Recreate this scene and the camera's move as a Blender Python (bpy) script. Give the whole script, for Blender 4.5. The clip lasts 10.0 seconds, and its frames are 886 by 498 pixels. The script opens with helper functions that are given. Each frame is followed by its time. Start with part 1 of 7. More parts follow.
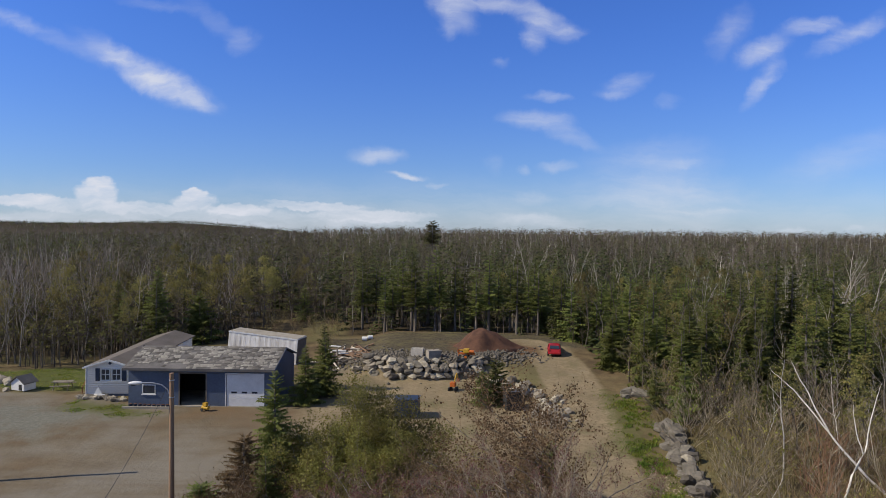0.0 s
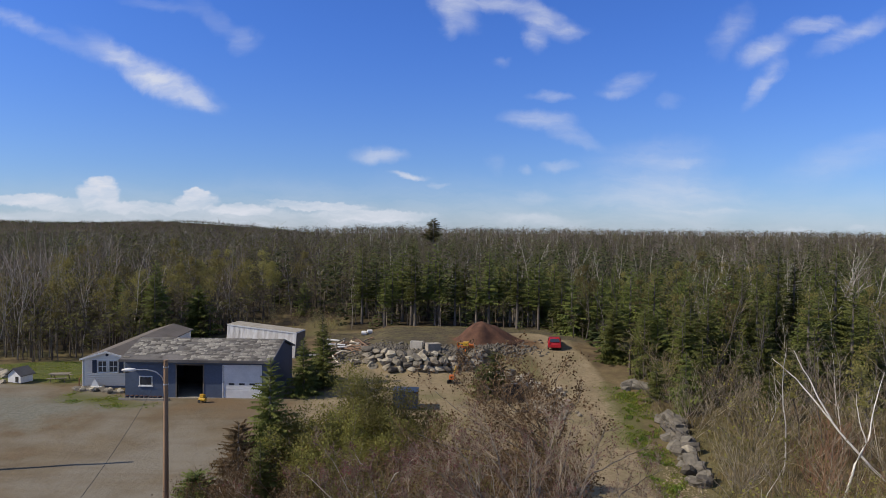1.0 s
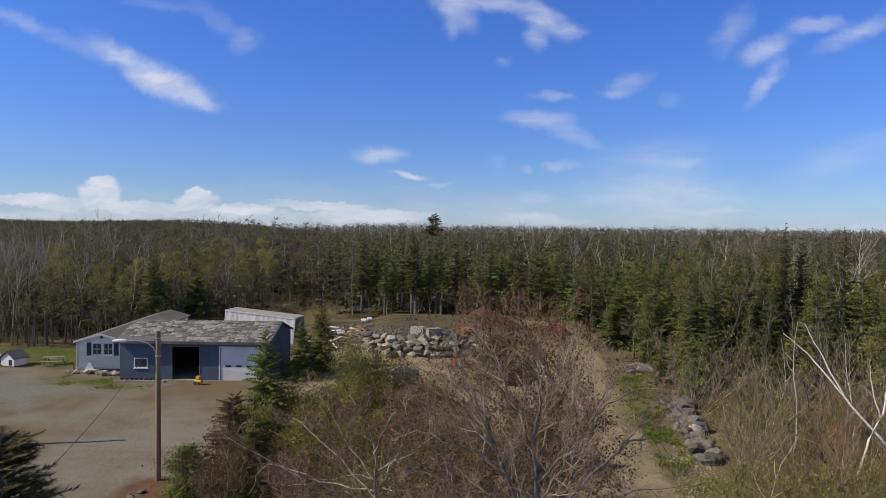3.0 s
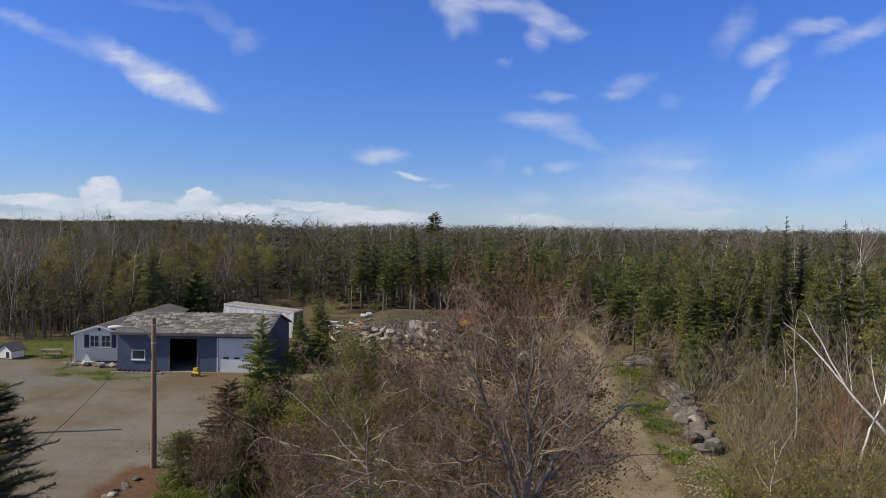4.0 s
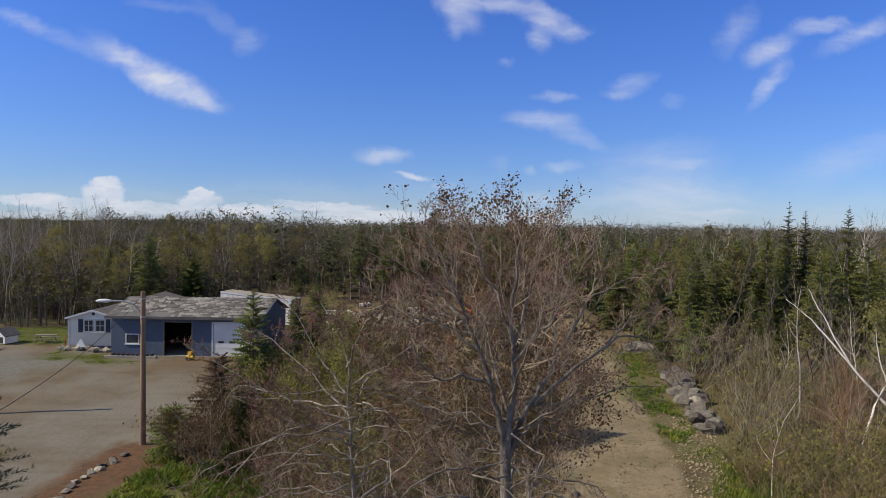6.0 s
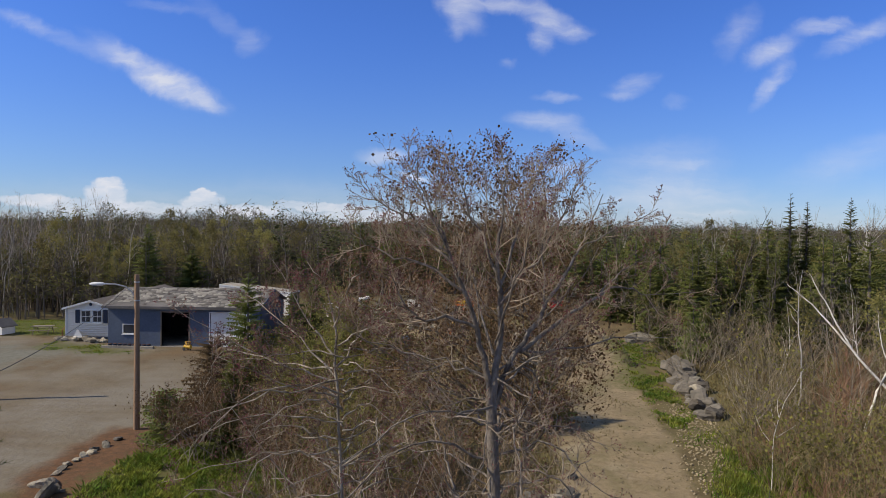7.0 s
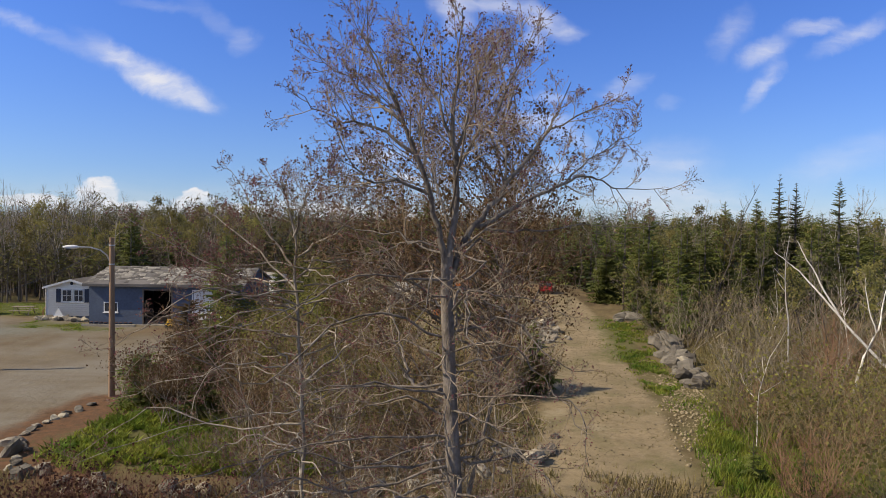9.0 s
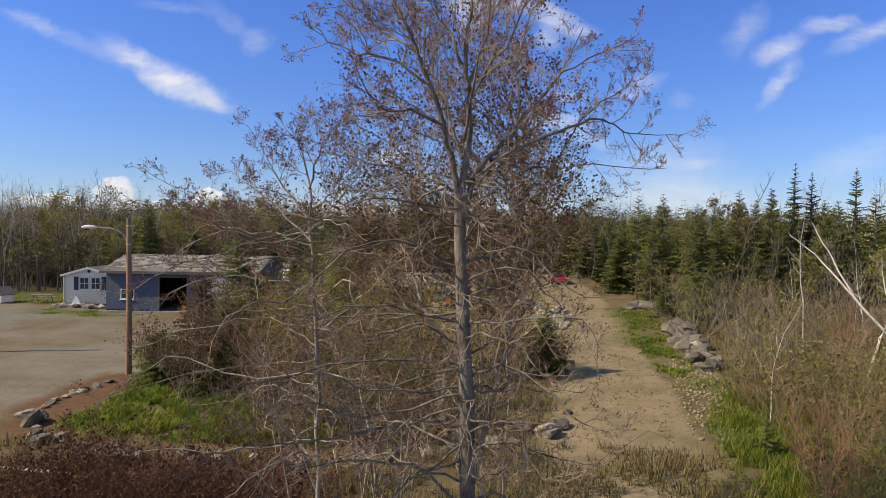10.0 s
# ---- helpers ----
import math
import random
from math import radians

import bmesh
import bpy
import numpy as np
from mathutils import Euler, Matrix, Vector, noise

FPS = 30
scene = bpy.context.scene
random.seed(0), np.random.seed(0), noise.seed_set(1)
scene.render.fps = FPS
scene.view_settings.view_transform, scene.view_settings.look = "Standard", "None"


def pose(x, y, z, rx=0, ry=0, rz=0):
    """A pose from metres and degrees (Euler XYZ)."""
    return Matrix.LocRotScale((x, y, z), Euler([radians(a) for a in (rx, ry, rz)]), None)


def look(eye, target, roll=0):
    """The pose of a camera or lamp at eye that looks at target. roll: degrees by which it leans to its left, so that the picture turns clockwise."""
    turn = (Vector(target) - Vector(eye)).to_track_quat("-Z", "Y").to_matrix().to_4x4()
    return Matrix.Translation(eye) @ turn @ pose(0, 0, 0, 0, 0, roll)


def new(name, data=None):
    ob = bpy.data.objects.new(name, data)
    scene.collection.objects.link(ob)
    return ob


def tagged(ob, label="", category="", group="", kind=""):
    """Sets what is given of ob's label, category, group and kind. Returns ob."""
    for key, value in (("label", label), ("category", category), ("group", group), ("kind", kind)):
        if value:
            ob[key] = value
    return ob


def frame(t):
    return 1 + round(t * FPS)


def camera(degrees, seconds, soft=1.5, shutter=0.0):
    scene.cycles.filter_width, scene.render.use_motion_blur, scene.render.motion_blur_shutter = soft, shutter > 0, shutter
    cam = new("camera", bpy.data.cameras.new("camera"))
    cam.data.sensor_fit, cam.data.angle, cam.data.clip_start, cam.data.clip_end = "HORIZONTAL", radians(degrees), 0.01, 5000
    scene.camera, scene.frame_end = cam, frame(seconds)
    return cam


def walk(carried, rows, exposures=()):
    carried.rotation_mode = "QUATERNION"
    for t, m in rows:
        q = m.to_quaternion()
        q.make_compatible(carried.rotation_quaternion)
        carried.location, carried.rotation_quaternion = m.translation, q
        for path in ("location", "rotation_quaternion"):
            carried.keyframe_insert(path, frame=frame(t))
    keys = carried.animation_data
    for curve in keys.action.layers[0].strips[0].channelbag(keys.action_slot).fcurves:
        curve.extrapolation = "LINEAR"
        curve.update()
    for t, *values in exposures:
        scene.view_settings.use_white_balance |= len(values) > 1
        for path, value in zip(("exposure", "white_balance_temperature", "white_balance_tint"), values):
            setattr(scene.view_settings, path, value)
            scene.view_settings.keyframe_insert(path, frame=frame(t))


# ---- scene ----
cam = camera(67.9, 10.0, soft=0.85)
PATH = [
    (0, (0.221, -0.064, 15.258), (0.207, 1.935, 15.208), 0.7),
    (0.5, (0.424, 0.191, 14.851), (0.404, 2.19, 14.799), 0.7),
    (1, (0.454, 0.348, 14.51), (0.435, 2.347, 14.459), 0.7),
    (1.5, (0.455, 0.519, 14.103), (0.435, 2.518, 14.052), 0.7),
    (2, (0.451, 0.759, 13.681), (0.43, 2.758, 13.63), 0.7),
    (2.5, (0.433, 1.128, 13.269), (0.412, 3.128, 13.216), 0.7),
    (4, (0.62, 1.581, 12.143), (0.596, 3.58, 12.093), 0.8),
    (4.5, (0.718, 1.732, 11.846), (0.691, 3.731, 11.795), 0.8),
    (5, (0.797, 1.903, 11.544), (0.767, 3.902, 11.493), 0.8),
    (5.5, (0.897, 2.083, 11.194), (0.867, 4.082, 11.143), 0.8),
    (7, (1.24, 2.565, 9.899), (1.204, 4.564, 9.851), 0.8),
    (7.5, (1.484, 2.783, 9.518), (1.443, 4.782, 9.468), 0.8),
    (8, (1.713, 3.006, 9.084), (1.685, 5.005, 9.035), 0.8),
    (8.5, (1.868, 3.158, 8.607), (1.851, 5.157, 8.559), 0.8),
    (9, (1.799, 3.093, 8.111), (1.783, 5.093, 8.063), 0.8),
    (9.5, (1.807, 3.018, 7.649), (1.765, 5.017, 7.602), 0.8),
    (10, (1.803, 2.939, 7.199), (1.749, 4.938, 7.149), 0.8),
]
walk(cam, [(t, look(eye, target, roll)) for t, eye, target, roll in PATH], exposures=[(0, 0.0, 6500, 10), (5.5, 0.03, 6550, 10), (7.5, 0.09, 6750, 10), (10, 0.30, 7300, 10)])

# ---------------------------------------------------------------- sky and sun
SUN_FROM = Vector((-0.976, -0.217, 0.0))
SUN_EL = radians(40)
sun = new("sun", bpy.data.lights.new("sun", "SUN"))
sun.data.energy, sun.data.angle, sun.data.color = 4.6, radians(0.55), (1.0, 0.89, 0.71)
aim = Vector((SUN_FROM.x * math.cos(SUN_EL), SUN_FROM.y * math.cos(SUN_EL), math.sin(SUN_EL)))
sun.matrix_world = look(aim * 60, (0, 0, 0))

world = bpy.data.worlds.new("sky")
scene.world = world
world.use_nodes = True
wn, wl = world.node_tree.nodes, world.node_tree.links
wn.clear()
sky = wn.new("ShaderNodeTexSky")
sky.sky_type, sky.sun_disc = "NISHITA", False
sky.sun_elevation, sky.sun_rotation = SUN_EL, math.atan2(SUN_FROM.x, SUN_FROM.y)
sky.altitude, sky.air_density, sky.dust_density, sky.ozone_density = 100, 1.0, 0.3, 3.0
SKY_STRENGTH = 0.088


def wmath(op, a, b=None, c=None):
    n = wn.new("ShaderNodeMath")
    n.operation = op
    for i, v in enumerate((a, b, c)):
        if v is None:
            continue
        if isinstance(v, (int, float)):
            n.inputs[i].default_value = v
        else:
            wl.new(v, n.inputs[i])
    return n.outputs[0]


# directions ahead are laid on a plane: u to the right, v up, per unit of distance ahead
geo = wn.new("ShaderNodeTexCoord")
sep = wn.new("ShaderNodeSeparateXYZ")
wl.new(geo.outputs["Generated"], sep.inputs[0])
ahead = wmath("MAXIMUM", sep.outputs[1], 0.02)
uv = wn.new("ShaderNodeCombineXYZ")
wl.new(wmath("DIVIDE", sep.outputs[0], ahead), uv.inputs[0])
wl.new(wmath("DIVIDE", sep.outputs[2], ahead), uv.inputs[1])


def warped(src, scale, amount, detail):
    n = wn.new("ShaderNodeTexNoise")
    n.inputs["Scale"].default_value, n.inputs["Detail"].default_value, n.inputs["Roughness"].default_value = scale, detail, 0.6
    wl.new(src, n.inputs["Vector"])
    off = wn.new("ShaderNodeVectorMath")
    off.operation = "SUBTRACT"
    wl.new(n.outputs["Color"], off.inputs[0])
    off.inputs[1].default_value = (0.5, 0.5, 0.5)
    sc = wn.new("ShaderNodeVectorMath")
    sc.operation = "MULTIPLY"
    wl.new(off.outputs[0], sc.inputs[0])
    sc.inputs[1].default_value = (amount, amount * 0.6, 0)
    ad = wn.new("ShaderNodeVectorMath")
    wl.new(src, ad.inputs[0])
    wl.new(sc.outputs[0], ad.inputs[1])
    return ad.outputs[0]


uv_soft = warped(warped(uv.outputs[0], 7, 0.06, 3), 36, 0.03, 6)
uv_crisp = warped(warped(uv.outputs[0], 26, 0.03, 3), 70, 0.018, 5)
cloud_sum = [None]


def cloud(u, v, a, b, turn, strength, soft):
    if v > 0.09:
        strength, soft, a, b = strength * 0.8, max(soft, 0.95), a * 1.08, b * 1.12
    src = uv_soft if soft > 0.5 else uv_crisp
    m = wn.new("ShaderNodeMapping")
    m.vector_type = "TEXTURE"
    m.inputs["Location"].default_value = (u, v, 0)
    m.inputs["Rotation"].default_value = (0, 0, radians(turn))
    m.inputs["Scale"].default_value = (a * (1.3 if soft > 0.5 else 1.12), b * (1.3 if soft > 0.5 else 1.12), 1)
    wl.new(src, m.inputs["Vector"])
    ln = wn.new("ShaderNodeVectorMath")
    ln.operation = "LENGTH"
    wl.new(m.outputs[0], ln.inputs[0])
    r = wn.new("ShaderNodeMapRange")
    r.interpolation_type = "SMOOTHSTEP"
    r.inputs["From Min"].default_value, r.inputs["From Max"].default_value = 1.05, 1.05 - soft
    r.inputs["To Min"].default_value, r.inputs["To Max"].default_value = 0.0, strength
    wl.new(ln.outputs["Value"], r.inputs["Value"])
    out = r.outputs[0]
    cloud_sum[0] = out if cloud_sum[0] is None else wmath("SUBTRACT", wmath("ADD", cloud_sum[0], out), wmath("MULTIPLY", cloud_sum[0], out))


cloud(-0.664, 0.318, 0.0512, 0.0119, -20, .45, 0.75)
cloud(-0.587, 0.283, 0.0938, 0.0128, -25, .22, 0.75)
cloud(-0.484, 0.248, 0.0768, 0.0171, -30, .9, 0.75)
cloud(-0.424, 0.219, 0.0682, 0.0205, -28, .95, 0.75)
cloud(-0.385, 0.195, 0.0290, 0.0111, -30, .8, 0.75)
cloud(-0.313, 0.288, 0.0205, 0.0188, -0, .3, 0.75)
cloud(-0.446, 0.342, 0.0512, 0.0077, -5, .25, 0.75)
cloud(-0.356, 0.321, 0.0682, 0.0136, -35, .16, 0.75)
cloud(0.002, 0.333, 0.0358, 0.0222, -40, .75, 0.8)
cloud(0.057, 0.347, 0.0640, 0.0119, -0, .6, 0.8)
cloud(0.139, 0.322, 0.0444, 0.0188, -20, .8, 0.8)
cloud(0.126, 0.294, 0.0188, 0.0154, -50, .6, 0.8)
cloud(0.181, 0.309, 0.0239, 0.0094, -0, .5, 0.8)
cloud(-0.006, 0.306, 0.0154, 0.0119, -40, .5, 0.8)
cloud(0.419, 0.303, 0.0409, 0.0205, 50, .4, 0.85)
cloud(0.545, 0.317, 0.0392, 0.0111, 10, .75, 0.85)
cloud(0.47, 0.277, 0.0392, 0.0171, 25, .75, 0.85)
cloud(0.596, 0.307, 0.0546, 0.0136, 30, .6, 0.85)
cloud(0.471, 0.228, 0.0444, 0.0128, 50, .6, 0.85)
cloud(0.272, 0.23, 0.0341, 0.0145, 15, .6, 0.85)
cloud(0.247, 0.213, 0.0256, 0.0077, -0, .35, 0.85)
cloud(0.336, 0.201, 0.0171, 0.0102, -0, .2, 0.85)
cloud(0.145, 0.206, 0.0290, 0.0068, -5, .6, 0.85)
cloud(0.132, 0.171, 0.0478, 0.0128, -5, .65, 0.85)
cloud(0.18, 0.147, 0.0427, 0.0119, -20, .4, 0.85)
cloud(0.071, 0.258, 0.0154, 0.0068, -0, .3, 0.85)
cloud(-0.106, 0.113, 0.0341, 0.0102, -0, .7, 0.85)
cloud(-0.063, 0.085, 0.0256, 0.0051, -3, .7, 0.85)
cloud(-0.02, 0.073, 0.0154, 0.0043, -0, .3, 0.85)
cloud(0.163, 0.099, 0.0222, 0.0077, -0, .5, 0.85)
cloud(0.116, 0.098, 0.0102, 0.0060, -0, .3, 0.85)
cloud(0.126, 0.057, 0.0324, 0.0111, -0, .35, 0.85)
cloud(0.067, 0.105, 0.0119, 0.0136, -0, .18, 0.85)
cloud(0.304, 0.107, 0.0938, 0.0324, 5, .42, 1.0)
cloud(0.355, 0.112, 0.0273, 0.0077, 5, .35, 1.0)
cloud(0.331, 0.058, 0.1365, 0.0341, -0, .45, 1.0)
cloud(0.601, 0.119, 0.1109, 0.0256, 20, .3, 1.0)
cloud(0.126, 0.022, 0.0725, 0.0102, -0, .6, 1.0)
cloud(0.391, 0.04, 0.0725, 0.0060, -0, .4, 1.0)
cloud(-0.648, 0.042, 0.0597, 0.0085, -0, .9, 0.35)
cloud(-0.536, 0.051, 0.0290, 0.0222, -0, 1, 0.35)
cloud(-0.534, 0.07, 0.0213, 0.0085, -0, 1, 0.35)
cloud(-0.385, 0.043, 0.0341, 0.0136, -0, 1, 0.35)
cloud(-0.385, 0.056, 0.0188, 0.0068, -0, 1, 0.35)
cloud(-0.579, 0.036, 0.0853, 0.0102, -0, .8, 0.35)
cloud(-0.467, 0.032, 0.0938, 0.0094, -0, .8, 0.35)
cloud(-0.32, 0.03, 0.0512, 0.0077, -0, .9, 0.35)
cloud(-0.2, 0.037, 0.0768, 0.0068, -0, .75, 0.35)
cloud(-0.226, 0.043, 0.0546, 0.0026, -0, .5, 0.35)
cloud(-0.114, 0.024, 0.0938, 0.0094, -0, .75, 0.35)
cloud(-0.424, 0.015, 0.3583, 0.0136, -0, .45, 0.35)
cloud(0.519, 0.007, 0.0256, 0.0051, -0, .4, 0.9)
cloud(0.613, 0.011, 0.0188, 0.0051, -0, .35, 0.9)
# white haze along the horizon, painted in as one wide soft cloud
cloud(0.0, -0.01, 1.3, 0.085, 0, 0.42, 1.0)
grain = wn.new("ShaderNodeMapping")
grain.inputs["Rotation"].default_value, grain.inputs["Scale"].default_value = (0, 0, radians(18)), (7, 34, 1)
wl.new(uv_soft, grain.inputs["Vector"])
streak = wn.new("ShaderNodeTexNoise")
streak.inputs["Scale"].default_value, streak.inputs["Detail"].default_value, streak.inputs["Roughness"].default_value = 1.0, 7, 0.6
wl.new(grain.outputs[0], streak.inputs["Vector"])
thick = wn.new("ShaderNodeMapRange")
thick.inputs["From Min"].default_value, thick.inputs["From Max"].default_value = 0.34, 0.64
thick.inputs["To Min"].default_value, thick.inputs["To Max"].default_value = 0.35, 1.0
wl.new(streak.outputs["Fac"], thick.inputs["Value"])
front = wmath("GREATER_THAN", sep.outputs[1], 0.05)
cover = wmath("MULTIPLY", wmath("MULTIPLY", cloud_sum[0], thick.outputs[0]), front)
# unseen scattered clouds over the rest of the sky, added to whiten the fill light
fill_clouds = wn.new("ShaderNodeTexNoise")
fill_clouds.inputs["Scale"].default_value, fill_clouds.inputs["Detail"].default_value, fill_clouds.inputs["Roughness"].default_value = 2.6, 6, 0.6
wl.new(geo.outputs["Generated"], fill_clouds.inputs["Vector"])
fill_cover = wn.new("ShaderNodeMapRange")
fill_cover.interpolation_type = "SMOOTHSTEP"
fill_cover.inputs["From Min"].default_value, fill_cover.inputs["From Max"].default_value = 0.46, 0.66
fill_cover.inputs["To Max"].default_value = 0.55
wl.new(fill_clouds.outputs["Fac"], fill_cover.inputs["Value"])
high = wn.new("ShaderNodeMapRange")
high.inputs["From Min"].default_value, high.inputs["From Max"].default_value = 0.36, 0.5
wl.new(sep.outputs[2], high.inputs["Value"])
elsewhere = wmath("MAXIMUM", high.outputs[0], wmath("SUBTRACT", 1.0, front))
cover = wmath("MAXIMUM", cover, wmath("MULTIPLY", fill_cover.outputs[0], elsewhere))
deep = wn.new("ShaderNodeHueSaturation")
deep.inputs["Saturation"].default_value, deep.inputs["Value"].default_value = 1.0, 1.0
wl.new(sky.outputs[0], deep.inputs["Color"])
blend = wn.new("ShaderNodeMix")
blend.data_type = "RGBA"
wl.new(cover, blend.inputs["Factor"])
tone = wn.new("ShaderNodeMapRange")
tone.interpolation_type = "SMOOTHSTEP"
tone.inputs["From Min"].default_value, tone.inputs["From Max"].default_value = 0.0, 0.34
wl.new(sep.outputs[2], tone.inputs["Value"])
tint = wn.new("ShaderNodeMix")
tint.data_type = "RGBA"
wl.new(tone.outputs[0], tint.inputs["Factor"])
tint.inputs[6].default_value, tint.inputs[7].default_value = (0.66, 0.86, 1.34, 1), (0.53, 0.88, 1.72, 1)
pure = wn.new("ShaderNodeMix")
pure.data_type, pure.blend_type = "RGBA", "MULTIPLY"
pure.inputs["Factor"].default_value = 1.0
# above the view the tint turns neutral, so the fill light is less blue
zenith = wn.new("ShaderNodeMix")
zenith.data_type = "RGBA"
wl.new(high.outputs[0], zenith.inputs["Factor"])
wl.new(tint.outputs[2], zenith.inputs[6])
zenith.inputs[7].default_value = (0.85, 0.98, 1.15, 1)
wl.new(deep.outputs[0], pure.inputs[6])
wl.new(zenith.outputs[2], pure.inputs[7])
wl.new(pure.outputs[2], blend.inputs[6])
blend.inputs[7].default_value = (8.0, 8.3, 9.2, 1)
bg = wn.new("ShaderNodeBackground")
bg.inputs["Strength"].default_value = SKY_STRENGTH
wl.new(blend.outputs[2], bg.inputs["Color"])
wout = wn.new("ShaderNodeOutputWorld")
wl.new(bg.outputs[0], wout.inputs[0])

# ---------------------------------------------------------------- materials


def material(name, c1, c2, scale=1.0, fine=18.0, rough=0.85, bump=0.35, vary=0.25, metallic=0.0, speck=0.35, by="object", stretch=(1, 1, 1), spec=0.3):
    """Two colours mixed by broad noise, darkened and lightened by fine noise, shifted from piece to piece."""
    m = bpy.data.materials.new(name)
    m.use_nodes = True
    n, l = m.node_tree.nodes, m.node_tree.links
    p = n["Principled BSDF"]
    p.inputs["Roughness"].default_value, p.inputs["Metallic"].default_value = rough, metallic
    p.inputs["Specular IOR Level"].default_value = spec
    tc = n.new("ShaderNodeTexCoord")
    mp = n.new("ShaderNodeMapping")
    mp.inputs["Scale"].default_value = stretch
    l.new(tc.outputs["Object"], mp.inputs[0])
    a, b = n.new("ShaderNodeTexNoise"), n.new("ShaderNodeTexNoise")
    for t, s, d in ((a, scale, 5), (b, fine, 4)):
        t.inputs["Scale"].default_value, t.inputs["Detail"].default_value, t.inputs["Roughness"].default_value = s, d, 0.65
        l.new(mp.outputs[0], t.inputs["Vector"])
    ramp = n.new("ShaderNodeMapRange")
    ramp.inputs["From Min"].default_value, ramp.inputs["From Max"].default_value = 0.32, 0.68
    l.new(a.outputs["Fac"], ramp.inputs["Value"])
    mix = n.new("ShaderNodeMix")
    mix.data_type = "RGBA"
    mix.inputs[6].default_value, mix.inputs[7].default_value = c1, c2
    l.new(ramp.outputs[0], mix.inputs["Factor"])
    if by == "object":
        ran = n.new("ShaderNodeObjectInfo").outputs["Random"]
    else:
        at = n.new("ShaderNodeAttribute")
        at.attribute_name = "tint"
        ran = at.outputs["Fac"]
    val = n.new("ShaderNodeMath")
    val.operation = "MULTIPLY_ADD"
    l.new(b.outputs["Fac"], val.inputs[0])
    val.inputs[1].default_value, val.inputs[2].default_value = speck * 2, 1 - speck - vary
    add = n.new("ShaderNodeMath")
    add.operation = "MULTIPLY_ADD"
    l.new(ran, add.inputs[0])
    add.inputs[1].default_value = vary * 2
    l.new(val.outputs[0], add.inputs[2])
    hsv = n.new("ShaderNodeHueSaturation")
    l.new(mix.outputs[2], hsv.inputs["Color"])
    l.new(add.outputs[0], hsv.inputs["Value"])
    hue = n.new("ShaderNodeMath")
    hue.operation = "MULTIPLY_ADD"
    l.new(ran, hue.inputs[0])
    hue.inputs[1].default_value, hue.inputs[2].default_value = vary * 0.06, 0.5 - vary * 0.03
    l.new(hue.outputs[0], hsv.inputs["Hue"])
    l.new(hsv.outputs[0], p.inputs["Base Color"])
    if bump:
        bp = n.new("ShaderNodeBump")
        bp.inputs["Strength"].default_value, bp.inputs["Distance"].default_value = bump, 0.03
        l.new(b.outputs["Fac"], bp.inputs["Height"])
        l.new(bp.outputs[0], p.inputs["Normal"])
    return m


def translucent(m, amount=0.35):
    """Thin leaves let part of the light through."""
    n, l = m.node_tree.nodes, m.node_tree.links
    p, o = n["Principled BSDF"], n["Material Output"]
    t, s = n.new("ShaderNodeBsdfTranslucent"), n.new("ShaderNodeMixShader")
    src = p.inputs["Base Color"].links[0].from_socket
    l.new(src, t.inputs["Color"])
    s.inputs[0].default_value = amount
    l.new(p.outputs[0], s.inputs[1])
    l.new(t.outputs[0], s.inputs[2])
    l.new(s.outputs[0], o.inputs["Surface"])
    return m


